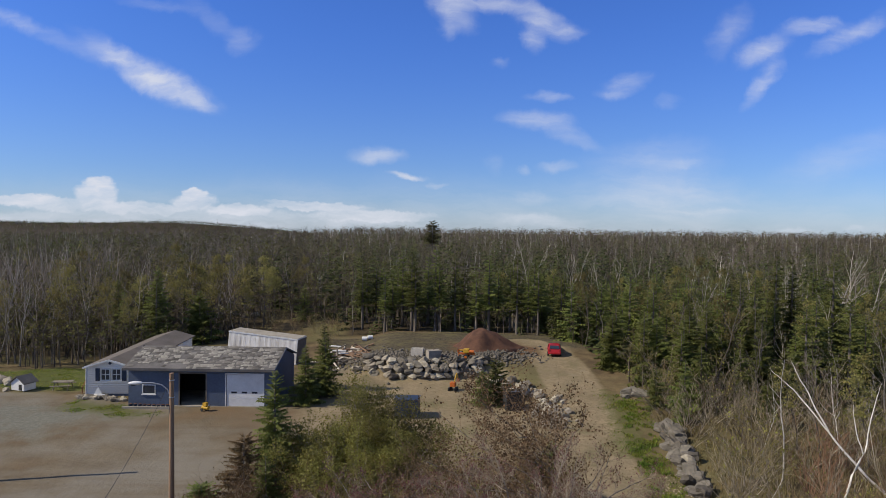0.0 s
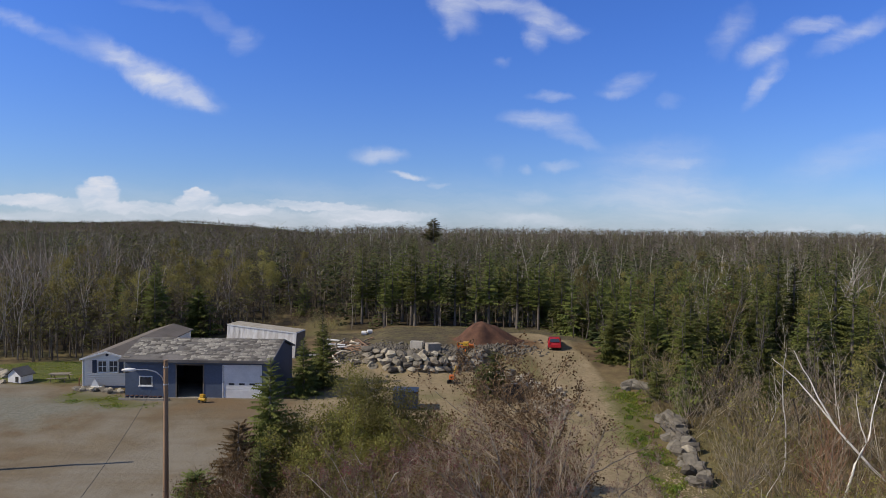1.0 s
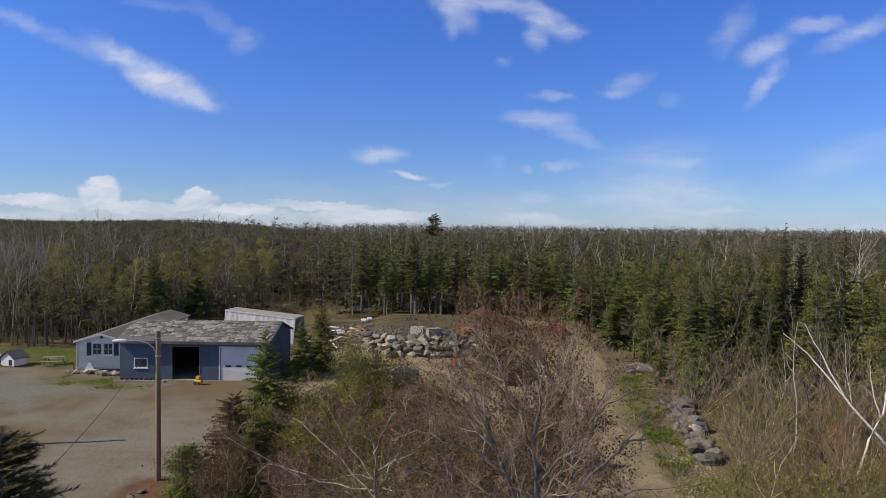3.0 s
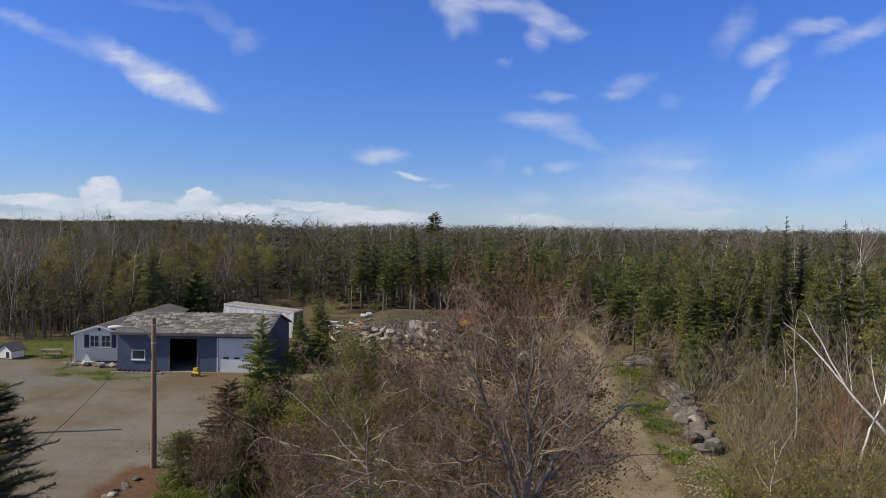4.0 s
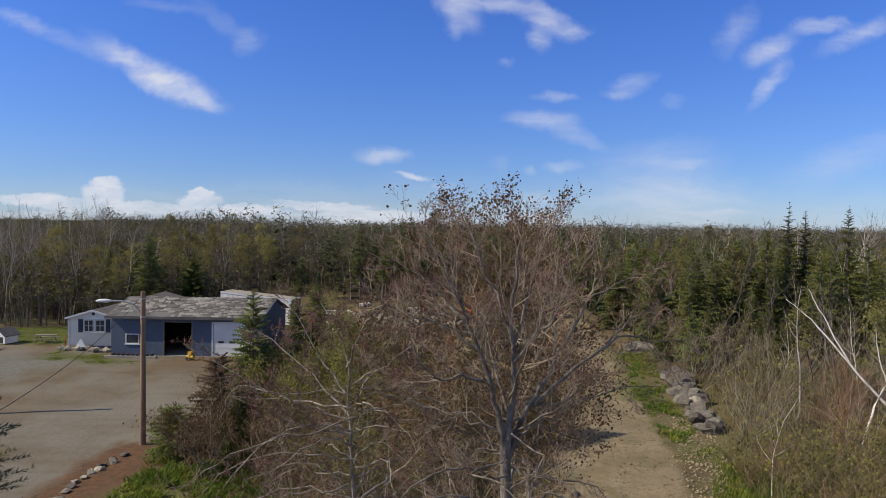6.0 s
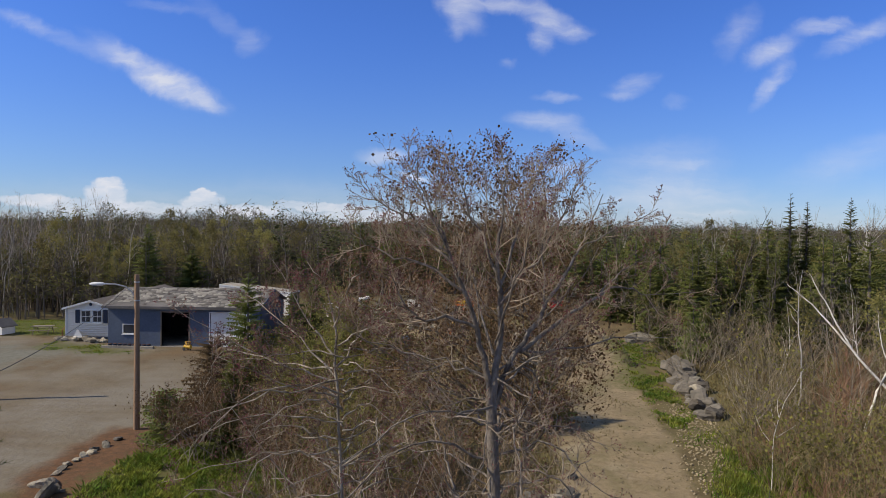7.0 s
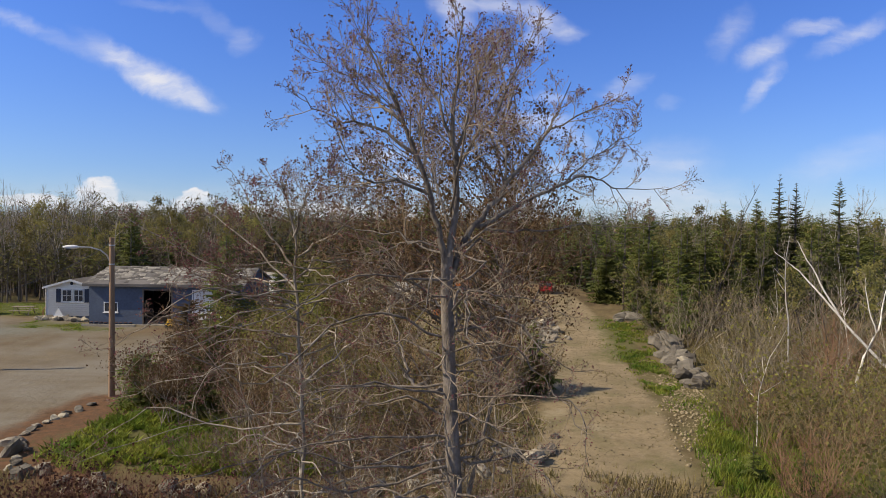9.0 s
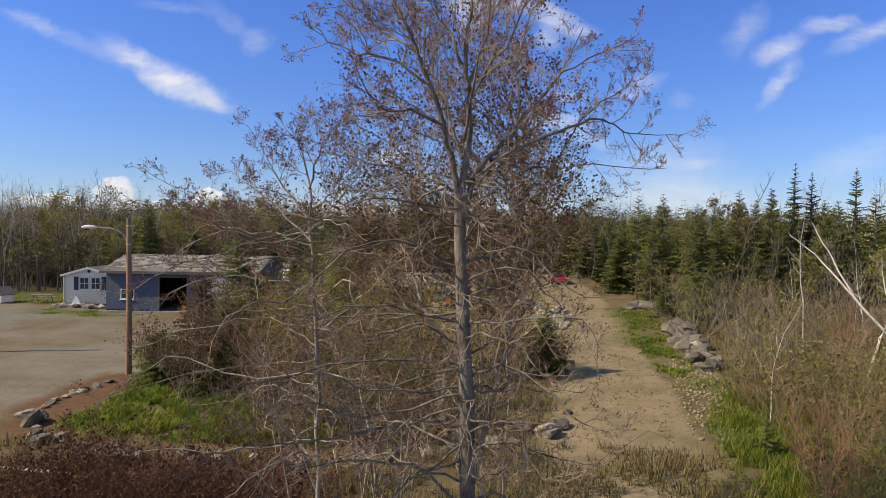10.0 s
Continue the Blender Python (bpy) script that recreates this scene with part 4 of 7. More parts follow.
def bare_tree(seed, h, r, crown=0.35, limbs=14, plan=((5, 0.45, 45, 3, 3), (4, 0.5, 40, 2, 3)), rise=0.5, fork=0.35, spread_=0.42):
    """A straight stem with ascending limbs from the given share of its height."""
    b = Branching(seed, rise=rise)
    trunk = b.line((0, 0, -0.2), (b.r.normal(0, 0.04), b.r.normal(0, 0.04), 1), h + 0.2, 7, 0.3)
    b.put(trunk, r, r * 0.15, 5)
    for k in range(limbs):
        f = crown + (0.97 - crown) * (k + b.r.random()) / limbs
        p, d = b.child_dir(trunk, f, radians(50) * (0.7 + 0.5 * b.r.random()))
        ln = h * spread_ * (1.2 - f) * (0.7 + 0.6 * b.r.random())
        c = b.line(p, d, ln, 4)
        rr = r * 0.42 * (1.15 - f) + 0.006
        b.put(c, rr, rr * 0.3, 4)
        b.fill(c, ln, rr, plan)
    return b


def shrub(seed, h, stems=9, r=0.03, plan=((7, 0.4, 38, 3, 3), (5, 0.45, 35, 2, 3)), flare=0.45, rise=0.35, root=0.05, thin=0.016, side=0.0028, fine=0.0026):
    """Many stems from one root, spreading upward."""
    b = Branching(seed, lean=0.16, rise=rise, thin=thin)
    b.side, b.fine = side, fine
    for _ in range(stems):
        a = b.r.random() * 2 * math.pi
        t = flare * math.sqrt(b.r.random())
        d = np.array([math.cos(a) * t, math.sin(a) * t, 1.0])
        ln = h * (0.7 + 0.35 * b.r.random())
        c = b.line((0.25 * d[0] + root * b.r.normal(), 0.25 * d[1] + root * b.r.normal(), -0.15), d, ln, 6, 0.1)
        rr = r * (0.6 + 0.6 * b.r.random())
        b.put(c, rr, rr * 0.25, 4)
        b.fill(c, ln, rr, plan)
    return b


def spruce_geo(seed, h, r, whorls=20, per=7, steps=4, skirt=0.08, thin=0.0, power=0.8, wf=0.34, needle=0.0):
    """Trunk and crown of a spruce: whorls of drooping boughs, each a row of toothed sprays."""
    k = np.random.default_rng(seed)
    crown, trunk = Geo(), Geo()
    v, q = tube([(0, 0, -0.2), (0, 0, h * 0.5), (0, 0, h)], [0.018 * h + 0.02, 0.011 * h, 0.01], 6)
    trunk.add(v, q=q)
    n = whorls * per
    f = np.repeat(np.linspace(skirt, 0.985, whorls), per) + k.normal(0, 0.35 / whorls, n)
    f = np.clip(f, skirt * 0.8, 0.99)
    ang = np.tile(np.arange(per) * 2 * math.pi / per, whorls) + k.random(n) * 1.1 + np.repeat(np.arange(whorls) * 2.4, per)
    ln = r * (1 - f) ** power * (0.55 + 0.65 * k.random(n)) + 0.06 * r
    keep = k.random(n) > thin
    f, ang, ln = f[keep], ang[keep], ln[keep]
    n = len(f)
    out = np.stack([np.cos(ang), np.sin(ang), np.zeros(n)], -1)
    side = np.stack([-np.sin(ang), np.cos(ang), np.zeros(n)], -1)
    droop = 0.30 - 0.75 * f + k.normal(0, 0.16, n)
    if needle:
        droop = 0.8 * droop - 0.08
    base = np.stack([np.zeros(n), np.zeros(n), f * h], -1)
    s = np.linspace(0.08, 1.0, steps + 1)
    axis = base[:, None] + out[:, None] * (ln[:, None] * s)[..., None]
    axis[..., 2] -= droop[:, None] * ln[:, None] * (s * 1.15 - 0.45 * s ** 2)
    wid = ln[:, None] * (wf * (1 - 0.72 * s[:-1]) + 0.15 * wf) * (0.7 + 0.6 * k.random((n, steps)))
    if needle:
        for sg in (-1, 1, 0, -0.6, 0.6):
            w = needle * (0.5 + k.random((n, steps))) * (1.15 - 0.6 * s[:-1])
            tip = axis[:, :-1] + sg * side[:, None] * w[..., None] + out[:, None] * (w * (0.4 + 0.6 * k.random((n, steps))))[..., None]
            tip[..., 2] += w * (0.5 * k.random((n, steps)) - 0.15)
            wide = out[:, None] * 0.03 + side[:, None] * (0.012 * k.normal(0, 1, (n, steps)))[..., None]
            tri = np.stack([axis[:, :-1], axis[:, :-1] + wide, tip], 2).reshape(-1, 3)
            crown.add(tri, t=np.arange(len(tri)).reshape(-1, 3))
        return trunk, crown
    for sg in (-1, 1):
        tip = (axis[:, :-1] + axis[:, 1:]) / 2 + sg * side[:, None] * wid[..., None] + out[:, None] * (wid * 0.55)[..., None]
        tip[..., 2] -= wid * (0.25 + 0.4 * k.random((n, steps)))
        tri = np.stack([axis[:, :-1], axis[:, 1:], tip], 2).reshape(-1, 3)
        crown.add(tri, t=np.arange(len(tri)).reshape(-1, 3))
    hang = (axis[:, :-1] + axis[:, 1:]) / 2
    hang = hang + side[:, None] * k.normal(0, 0.05, (n, steps))[..., None]
    hang[..., 2] -= wid * (0.5 + 0.5 * k.random((n, steps)))
    tri = np.stack([axis[:, :-1], axis[:, 1:], hang], 2).reshape(-1, 3)
    crown.add(tri, t=np.arange(len(tri)).reshape(-1, 3))
    return trunk, crown


def spruce(name, seed, h, r, loc, label, group="", mat="needles", **kw):
    t = thing(name, loc, label, "spruce tree", group)
    tr, cr = spruce_geo(seed, h, r, **kw)
    part("trunk", tr, "bark", t)
    part("crown", cr, mat, t)
    return t


def leafless(name, b, loc, label, category, group="", wood="maple_bark", twig="twigs", leaf=None, leaf_mat="buds", turn=0):
    t = thing(name, loc, label, category, group, turn)
    part("trunk", b.wood, wood, t)
    part("crown", b.twig, twig, t)
    if leaf is not None and leaf.n:
        tagged(part("bud_cover" if leaf_mat == "buds" else "foliage", leaf, leaf_mat, t), kind="stuff")
    return t


def at(x, y, dz=0.0):
    return (x, y, gz(x, y) + dz)


# the tall maple in front, and a slighter one behind it
MX, MY = 1.9, 11.7
CROWN = ((11, 0.40, 46, 4, 4), (8, 0.46, 46, 3, 3), (7, 0.48, 46, 1, 3))
LOW = ((7, 0.34, 50, 4, 4), (6, 0.45, 46, 2, 3), (4, 0.5, 42, 1, 3))


def bough(b, ends, r0, r1, plan=CROWN, start=0.2, sides=6, wob=0.03):
    """A limb that glides through a few places, with its twigs."""
    e = [np.array(p, float) for p in ends]
    e = [2 * e[0] - e[1]] + e + [2 * e[-1] - e[-2]]
    pts = []
    for a_, b_, c_, d_ in zip(e, e[1:], e[2:], e[3:]):
        for t in (0.0, 0.25, 0.5, 0.75):
            pts.append(0.5 * (2 * b_ + (c_ - a_) * t + (2 * a_ - 5 * b_ + 4 * c_ - d_) * t * t + (3 * b_ - a_ - 3 * c_ + d_) * t ** 3))
    pts = np.array(pts + [e[-2]])
    pts[1:-1] += b.r.normal(0, wob, (len(pts) - 2, 3))
    b.put(pts, r0, r1, sides)
    b.fill(pts, min(float(np.linalg.norm(np.diff(pts, axis=0), axis=1).sum()), 2.1), min(r0, 0.03), plan, 0, start)
    return pts


def low_limbs(b, x, y, n, z0, z1, far, bias):
    """Thin dry limbs that stick out level below the crown and droop at their ends."""
    for k in range(n):
        z = z0 + (z1 - z0) * (k + b.r.random()) / n
        a = k * 2.4 + b.r.normal() * 0.3
        ln = far * (0.55 + 0.6 * b.r.random()) * (1 + bias * math.cos(a - math.pi))
        dx, dy = math.cos(a) * ln, math.sin(a) * ln
        kink = b.r.normal(0, 0.14, 6)
        bough(b, [(x, y, z), (x + dx * 0.35 + kink[0], y + dy * 0.35 + kink[1], z + 0.12 + kink[2]), (x + dx * 0.7 + kink[3], y + dy * 0.7 + kink[4], z + 0.05 + kink[5]), (x + dx, y + dy, z - 0.12 * ln + 0.25 * b.r.normal())], 0.015 + 0.008 * b.r.random(), 0.004, LOW, 0.15, 5)


mp = Branching(11, lean=0.11, rise=0.32, thin=0.011)
mp.side, mp.fine = 0.0042, 0.003
mz = gz(MX, MY)
v, q = tube([(2.0, 11.7, mz - 0.4), (1.98, 11.7, 2.2), (1.93, 11.72, 4.0), (1.92, 11.7, 4.9), (1.87, 11.68, 5.6), (1.83, 11.7, 6.4), (1.79, 11.7, 7.2), (1.77, 11.7, 7.8)], [0.135, 0.118, 0.108, 0.104, 0.098, 0.092, 0.085, 0.07], 10)
mp.wood.add(v, q=q)
# leading stems
bough(mp, [(1.77, 11.7, 7.7), (1.62, 11.65, 8.35), (1.36, 11.5, 9.2), (1.1, 11.4, 9.75), (0.67, 11.4, 10.6)], 0.055, 0.006, start=0.3, wob=0.015)
bough(mp, [(1.79, 11.72, 7.5), (1.9, 11.75, 8.58), (1.84, 11.7, 9.53), (1.9, 11.6, 10.2), (1.94, 11.5, 10.95)], 0.06, 0.006, start=0.3, wob=0.015)
bough(mp, [(1.8, 11.72, 7.4), (2.0, 11.85, 8.0), (2.35, 12.2, 8.45), (2.98, 13.0, 9.26), (3.24, 13.4, 9.61), (3.5, 13.7, 10.06), (3.76, 13.9, 10.6)], 0.05, 0.006, start=0.3, wob=0.015)
bough(mp, [(2.2, 12.05, 8.2), (2.97, 12.8, 8.61), (3.59, 13.3, 8.91), (4.04, 13.6, 9.06), (4.6, 14.0, 8.9), (5.58, 14.3, 8.9)], 0.034, 0.004, start=0.35, wob=0.02)
# limbs of the crown
for ends, r in (([(1.53, 11.6, 8.62), (1.05, 11.4, 8.76), (0.72, 11.2, 8.8), (0.4, 11.0, 9.4)], 0.026), ([(1.40, 11.52, 9.1), (0.81, 11.6, 9.47), (0.28, 11.7, 9.62), (-0.23, 11.8, 9.95)], 0.026), ([(1.21, 11.45, 9.5), (0.63, 11.8, 9.98), (-0.01, 12.0, 10.54)], 0.024),
                ([(1.25, 11.46, 9.4), (0.85, 11.9, 10.3), (0.54, 11.9, 10.9)], 0.024), ([(1.85, 11.7, 9.3), (1.4, 12.2, 10.4), (1.13, 12.6, 11.1)], 0.024), ([(1.85, 11.7, 9.1), (2.2, 12.1, 10.2), (2.6, 12.6, 11.15)], 0.026),
                ([(3.59, 13.3, 8.91), (4.15, 13.5, 9.42), (4.8, 13.5, 9.8)], 0.016), ([(3.24, 13.4, 9.61), (3.94, 13.4, 10.02), (4.55, 13.4, 10.35)], 0.018), ([(2.3, 12.1, 8.2), (2.89, 12.6, 8.16), (3.79, 13.0, 8.25), (5.05, 13.5, 8.27)], 0.02),
                ([(1.8, 11.8, 8.2), (1.5, 12.8, 9.2), (1.2, 13.5, 10.1)], 0.022), ([(1.82, 11.65, 8.4), (2.0, 10.8, 9.3), (2.2, 10.2, 10.0)], 0.02), ([(1.87, 11.65, 8.9), (2.45, 11.2, 9.8), (2.9, 11.0, 10.6)], 0.022), ([(2.6, 12.55, 8.75), (2.6, 12.8, 9.8), (2.9, 13.0, 10.9)], 0.02),
                ([(1.75, 11.7, 7.9), (1.1, 11.9, 8.1), (0.3, 12.2, 8.2), (-0.4, 12.3, 8.5)], 0.018), ([(1.9, 11.75, 7.9), (2.5, 11.5, 8.3), (3.1, 11.3, 8.9)], 0.018)):
    bough(mp, ends, r, 0.004)
# lower limbs, among them a stout crooked one and long ones reaching towards the yard
bough(mp, [(1.83, 11.7, 6.0), (1.5, 11.8, 6.08), (1.27, 11.9, 6.2), (1.15, 12.1, 6.5), (1.04, 12.3, 6.95), (0.8, 12.5, 7.3)], 0.036, 0.006, LOW, 0.3)
for ends in ([(1.9, 11.7, 4.85), (0.98, 11.5, 4.65), (0.27, 11.3, 4.56), (-0.83, 11.1, 4.47), (-1.73, 11.0, 4.13)], [(1.9, 11.7, 5.05), (0.53, 11.5, 4.75), (-0.12, 11.4, 4.95), (-1.09, 11.2, 4.58)], [(1.87, 11.7, 5.4), (0.99, 11.3, 5.25), (0.3, 11.1, 5.14)], [(1.85, 11.7, 6.15), (0.58, 11.6, 6.08), (-0.5, 11.4, 5.94)],
             [(1.9, 11.7, 5.2), (2.49, 12.0, 5.04), (3.32, 12.3, 4.95)], [(1.93, 11.7, 3.4), (2.8, 12.6, 3.0), (3.51, 13.3, 3.2), (4.34, 13.5, 3.72), (4.9, 13.6, 4.05)], [(1.9, 11.7, 4.4), (1.2, 11.2, 4.0), (0.5, 10.9, 3.7)]):
    bough(mp, ends, 0.02, 0.004, LOW, 0.25, 5)
low_limbs(mp, 1.85, 11.7, 46, 3.4, 8.0, 2.5, 0.3)
for g_ in (mp.wood, mp.twig):
    g_.v = [a_ - np.array([MX, MY, mz]) for a_ in g_.v]
mp.tips = [(p - np.array([MX, MY, mz]), d) for p, d in mp.tips]
maple = leafless("maple_tree", mp, (MX, MY, mz), "tall leafless maple with red spring buds and grey bark", "tree", twig="maple_twigs", leaf=mp.leaves(0.019, 0.95, 1, 0.008))

SX, SY = -0.95, 15.6
m2 = Branching(12, lean=0.12, rise=0.3, thin=0.011)
m2.side, m2.fine = 0.006, 0.0038
sz = gz(SX, SY)
bough(m2, [(-0.9, 15.6, sz - 0.3), (-0.92, 15.6, 2.6), (-0.97, 15.6, 5.1), (-1.1, 15.6, 7.2), (-1.17, 15.6, 8.25), (-1.4, 15.6, 8.9), (-1.7, 15.6, 9.3)], 0.046, 0.006, CROWN, 0.66, 8, 0.02)
for ends in ([(-1.08, 15.6, 6.9), (-2.0, 15.6, 7.2), (-3.0, 15.6, 7.6), (-4.4, 15.5, 8.4)], [(-1.05, 15.6, 6.6), (-2.0, 15.2, 6.9), (-3.3, 15.0, 7.5)], [(-1.1, 15.6, 7.6), (-0.3, 15.4, 8.1), (0.5, 15.3, 8.8)], [(-1.12, 15.6, 7.4), (-1.8, 15.9, 8.2), (-2.5, 16.0, 9.3)], [(-1.1, 15.6, 7.2), (-0.6, 16.3, 8.0), (-0.2, 16.8, 8.8)], [(-1.15, 15.6, 8.0), (-0.8, 15.2, 8.8), (-0.2, 15.0, 9.5)], [(-1.1, 15.6, 7.0), (-2.2, 16.2, 7.9), (-3.2, 16.6, 8.5)]):
    bough(m2, ends, 0.024, 0.004)
for ends in ([(-0.95, 15.6, 4.9), (-0.95, 15.65, 5.3), (-1.2, 15.62, 5.6), (-1.62, 15.55, 5.97), (-2.3, 15.3, 6.05), (-3.1, 15.1, 5.8)], [(-0.95, 15.6, 5.2), (-0.1, 15.4, 5.9), (0.6, 15.2, 6.7)]):
    bough(m2, ends, 0.032, 0.005, LOW, 0.3)
low_limbs(m2, -0.95, 15.6, 48, 2.6, 7.6, 3.1, 0.2)
for g_ in (m2.wood, m2.twig):
    g_.v = [a_ - np.array([SX, SY, sz]) for a_ in g_.v]
m2.tips = [(p - np.array([SX, SY, sz]), d) for p, d in m2.tips]
leafless("maple_tree", m2, (SX, SY, sz), "slender leafless maple with long low limbs and dark buds", "tree", wood="limb_bark", twig="maple_twigs", leaf=m2.leaves(0.03, 0.9, 1, 0.02))

# brown budding tree and alders behind it


def dome_tree(seed, h, r, radius, low, limbs, plan):
    """A stem whose limbs reach out to a rounded crown."""
    b_ = Branching(seed, lean=0.12, rise=0.3, thin=0.0085)
    trunk = b_.line((0, 0, -0.2), (0.03, 0, 1), h + 0.1, 8, 0.3)
    b_.put(trunk, r, 0.01, 6)
    mid_z = h - radius * 1.25
    for k in range(limbs):
        a, el = k * 2.4, math.asin(-0.35 + 1.32 * (k + 0.5) / limbs)
        tip = np.array([math.cos(a) * math.cos(el) * radius, math.sin(a) * math.cos(el) * radius, mid_z + math.sin(el) * radius * 1.2]) * (1 + 0.08 * b_.r.normal())
        f = np.clip((tip[2] - (0.5 + 0.5 * b_.r.random()) * radius * 0.9) / h, low, 0.9)
        i = min(int(f * 8), 7)
        p_ = trunk[i] + (trunk[i + 1] - trunk[i]) * (f * 8 - i)
        c = p_ + (tip - p_) * np.linspace(0, 1, 6)[:, None]
        c[1:-1] += b_.r.normal(0, 0.06, (4, 3))
        rr = 0.016 + 0.012 * b_.r.random()
        b_.put(c, rr, rr * 0.3, 4)
        b_.fill(c, np.linalg.norm(tip - p_), rr, plan, 0, 0.15)
    return b_


b = dome_tree(21, 11.6, 0.07, 2.4, 0.22, 54, ((9, 0.44, 46, 3, 3), (7, 0.46, 44, 1, 3), (5, 0.5, 42, 1, 3)))
leafless("budding_tree", b, at(1.6, 15.8), "leafless tree with brown twigs and reddish buds", "tree", wood="maple_bark", twig="twigs_warm", leaf=b.leaves(0.05, 0.9, 1, 0.05), leaf_mat="dead_leaves")
SH = ((11, 0.36, 42, 2, 3), (8, 0.44, 44, 1, 3), (4, 0.5, 42, 1, 3))
alder_spots = [(-5.2, 37.2, 6.1, "young_leaves", 31), (-6.2, 35.2, 4.9, "young_leaves", 32), (-3.4, 37.8, 5.4, "young_leaves", 38), (-2.2, 36.4, 4.6, "young_leaves", 44), (-4.4, 34.6, 4.8, "young_leaves", 41), (-3.0, 34.0, 4.4, "young_leaves", 43), (-5.6, 32.6, 4.2, "young_leaves", 45),
               (-1.9, 31.0, 4.0, "dead_leaves", 34), (-0.6, 33.0, 4.2, "dead_leaves", 40), (-7.6, 33.6, 3.0, "dead_leaves", 47), (-8.5, 36.4, 3.8, "dead_leaves", 49), (1.6, 34.6, 3.6, "dead_leaves", 33),
               (4.3, 35.4, 3.4, "dead_leaves", 36), (5.6, 36.2, 2.6, "dead_leaves", 39), (6.7, 36.9, 2.3, "dead_leaves", 46), (-9.0, 29.8, 4.4, "dead_leaves", 51), (-6.8, 30.4, 4.2, "dead_leaves", 53), (-2.4, 25.6, 4.2, "dead_leaves", 57), (-5.0, 27.4, 4.4, "dead_leaves", 58), (0.0, 27.0, 3.6, "dead_leaves", 59), (-3.6, 29.0, 4.8, "dead_leaves", 61), (-0.9, 29.6, 4.4, "dead_leaves", 63)]
for x, y, h, lf, sd in alder_spots:
    green = lf == "young_leaves"
    b = shrub(sd, h, 12, 0.026, SH, 0.24 if green else 0.36, root=0.55, thin=0.0072, side=0.0095)
    mixed = not green and sd % 2 and x > -4.5
    leafless("alder_bush", b, at(x, y), "tall alder bush with fresh yellow green leaves" if green else "tall alder bush with olive twigs and few young leaves" if mixed else "tall bare alder bush with withered brown leaves", "bush", "alder thicket",
             wood="alder_bark", twig="twigs_olive" if green or mixed else "twigs_brown", leaf=b.leaves(0.085 if green else 0.07, 1.0 if green else 0.75, 3 if green else 1, 0.2), leaf_mat="young_leaves" if mixed else lf)

for x, y, h, sd, n in ((-0.2, 17.2, 8.2, 67, 8), (2.6, 17.8, 7.4, 68, 7)):
    b = shrub(sd, h, n, 0.03, ((11, 0.36, 44, 3, 3), (8, 0.44, 44, 1, 3), (5, 0.5, 42, 1, 3)), 0.34, root=0.4, thin=0.009, side=0.006, fine=0.004)
    leafless("alder_bush", b, at(x, y), "tall bare alder clump with brown twigs and a few withered leaves", "bush", "alders beside the maple", wood="alder_bark", twig="twigs_warm", leaf=b.leaves(0.045, 0.6, 1, 0.06), leaf_mat="dead_leaves")

# single conifers
spruce("spruce_tree", 51, 7.8, 2.0, at(-8.8, 34.4), "dark green spruce standing before the garage", whorls=34, per=9, steps=7, wf=0.26, power=0.7)
spruce("spruce_tree", 53, 4.4, 1.6, at(-8.3, 30.9), "young spruce among bushes", whorls=22, per=8, steps=6, skirt=0.02)
spruce("larch_tree", 52, 4.8, 1.9, at(-9.9, 32.7), "brown young larch among the bushes", mat="larch_needles", whorls=24, per=9, steps=8, skirt=0.05, thin=0.1, power=0.5, wf=0.22)
spruce("spruce_tree", 54, 2.3, 1.25, at(-12.0, 32.6), "small bushy spruce beside the pole", whorls=18, per=11, steps=6, skirt=0.02, power=0.32, wf=0.24)
spruce("spruce_tree", 55, 10.55, 2.0, at(-5.5, 10.0), "tall spruce standing beside the road", mat="needles_dry", whorls=62, per=12, steps=20, power=0.5, needle=0.19)
spruce("spruce_tree", 43, 3.7, 1.7, at(4.6, 57.5), "small dark spruce growing in the pit", whorls=16, per=8, steps=5, skirt=0.02, power=0.6)
spruce("spruce_tree", 44, 3.0, 1.4, at(3.3, 56.2), "small dark spruce growing in the pit", whorls=14, per=8, steps=5, skirt=0.02, power=0.6)
spruce("pine_tree", 45, 15.8, 5.0, at(-5.6, 250.0), "tall lone pine above the distant woods", mat="needles_dry", whorls=16, per=8, steps=4, skirt=0.5, thin=0.45, power=0.4, wf=0.34)
spruce("spruce_tree", 56, 5.6, 1.7, at(-10.4, 57.5), "dark spruce standing beside the garage", whorls=20, per=8, steps=5)
spruce("spruce_tree", 57, 5.0, 1.6, at(-11.6, 55.0), "dark spruce standing beside the garage", whorls=20, per=8, steps=5)
spruce("spruce_tree", 58, 3.6, 1.5, at(6.2, 36.5), "small dark spruce among the alders", whorls=16, per=8, steps=5, skirt=0.02)
spruce("spruce_tree", 59, 6.2, 1.6, at(-11.0, 60.0), "dark spruce standing beside the garage", whorls=20, per=8, steps=5)
for x, y, h, r, sd in ((33.2, 66.0, 14.2, 1.9, 61), (34.9, 66.2, 13.4, 1.8, 62), (38.9, 66.0, 13.9, 2.0, 63), (25.6, 60.0, 11.2, 2.0, 64), (29.0, 61.5, 11.6, 2.1, 65), (-36.1, 82.2, 10.6, 2.6, 66), (-31.5, 84.0, 7.4, 3.0, 67), (19.6, 60.5, 7.8, 2.0, 68), (16.9, 66.0, 7.2, 1.9, 69), (22.4, 60.0, 9.0, 2.1, 70)):
    h = h - gz(x, y)
    spruce("spruce_tree", sd, h, r, at(x, y), "tall dark green spruce at the wood's edge", whorls=26, per=8, steps=5, thin=0.12 if h > 12 else 0.03)

# the leaning white birch
bb = Branching(71, lean=0.1, rise=0.15, thin=0.012)
bb.side = 0.006
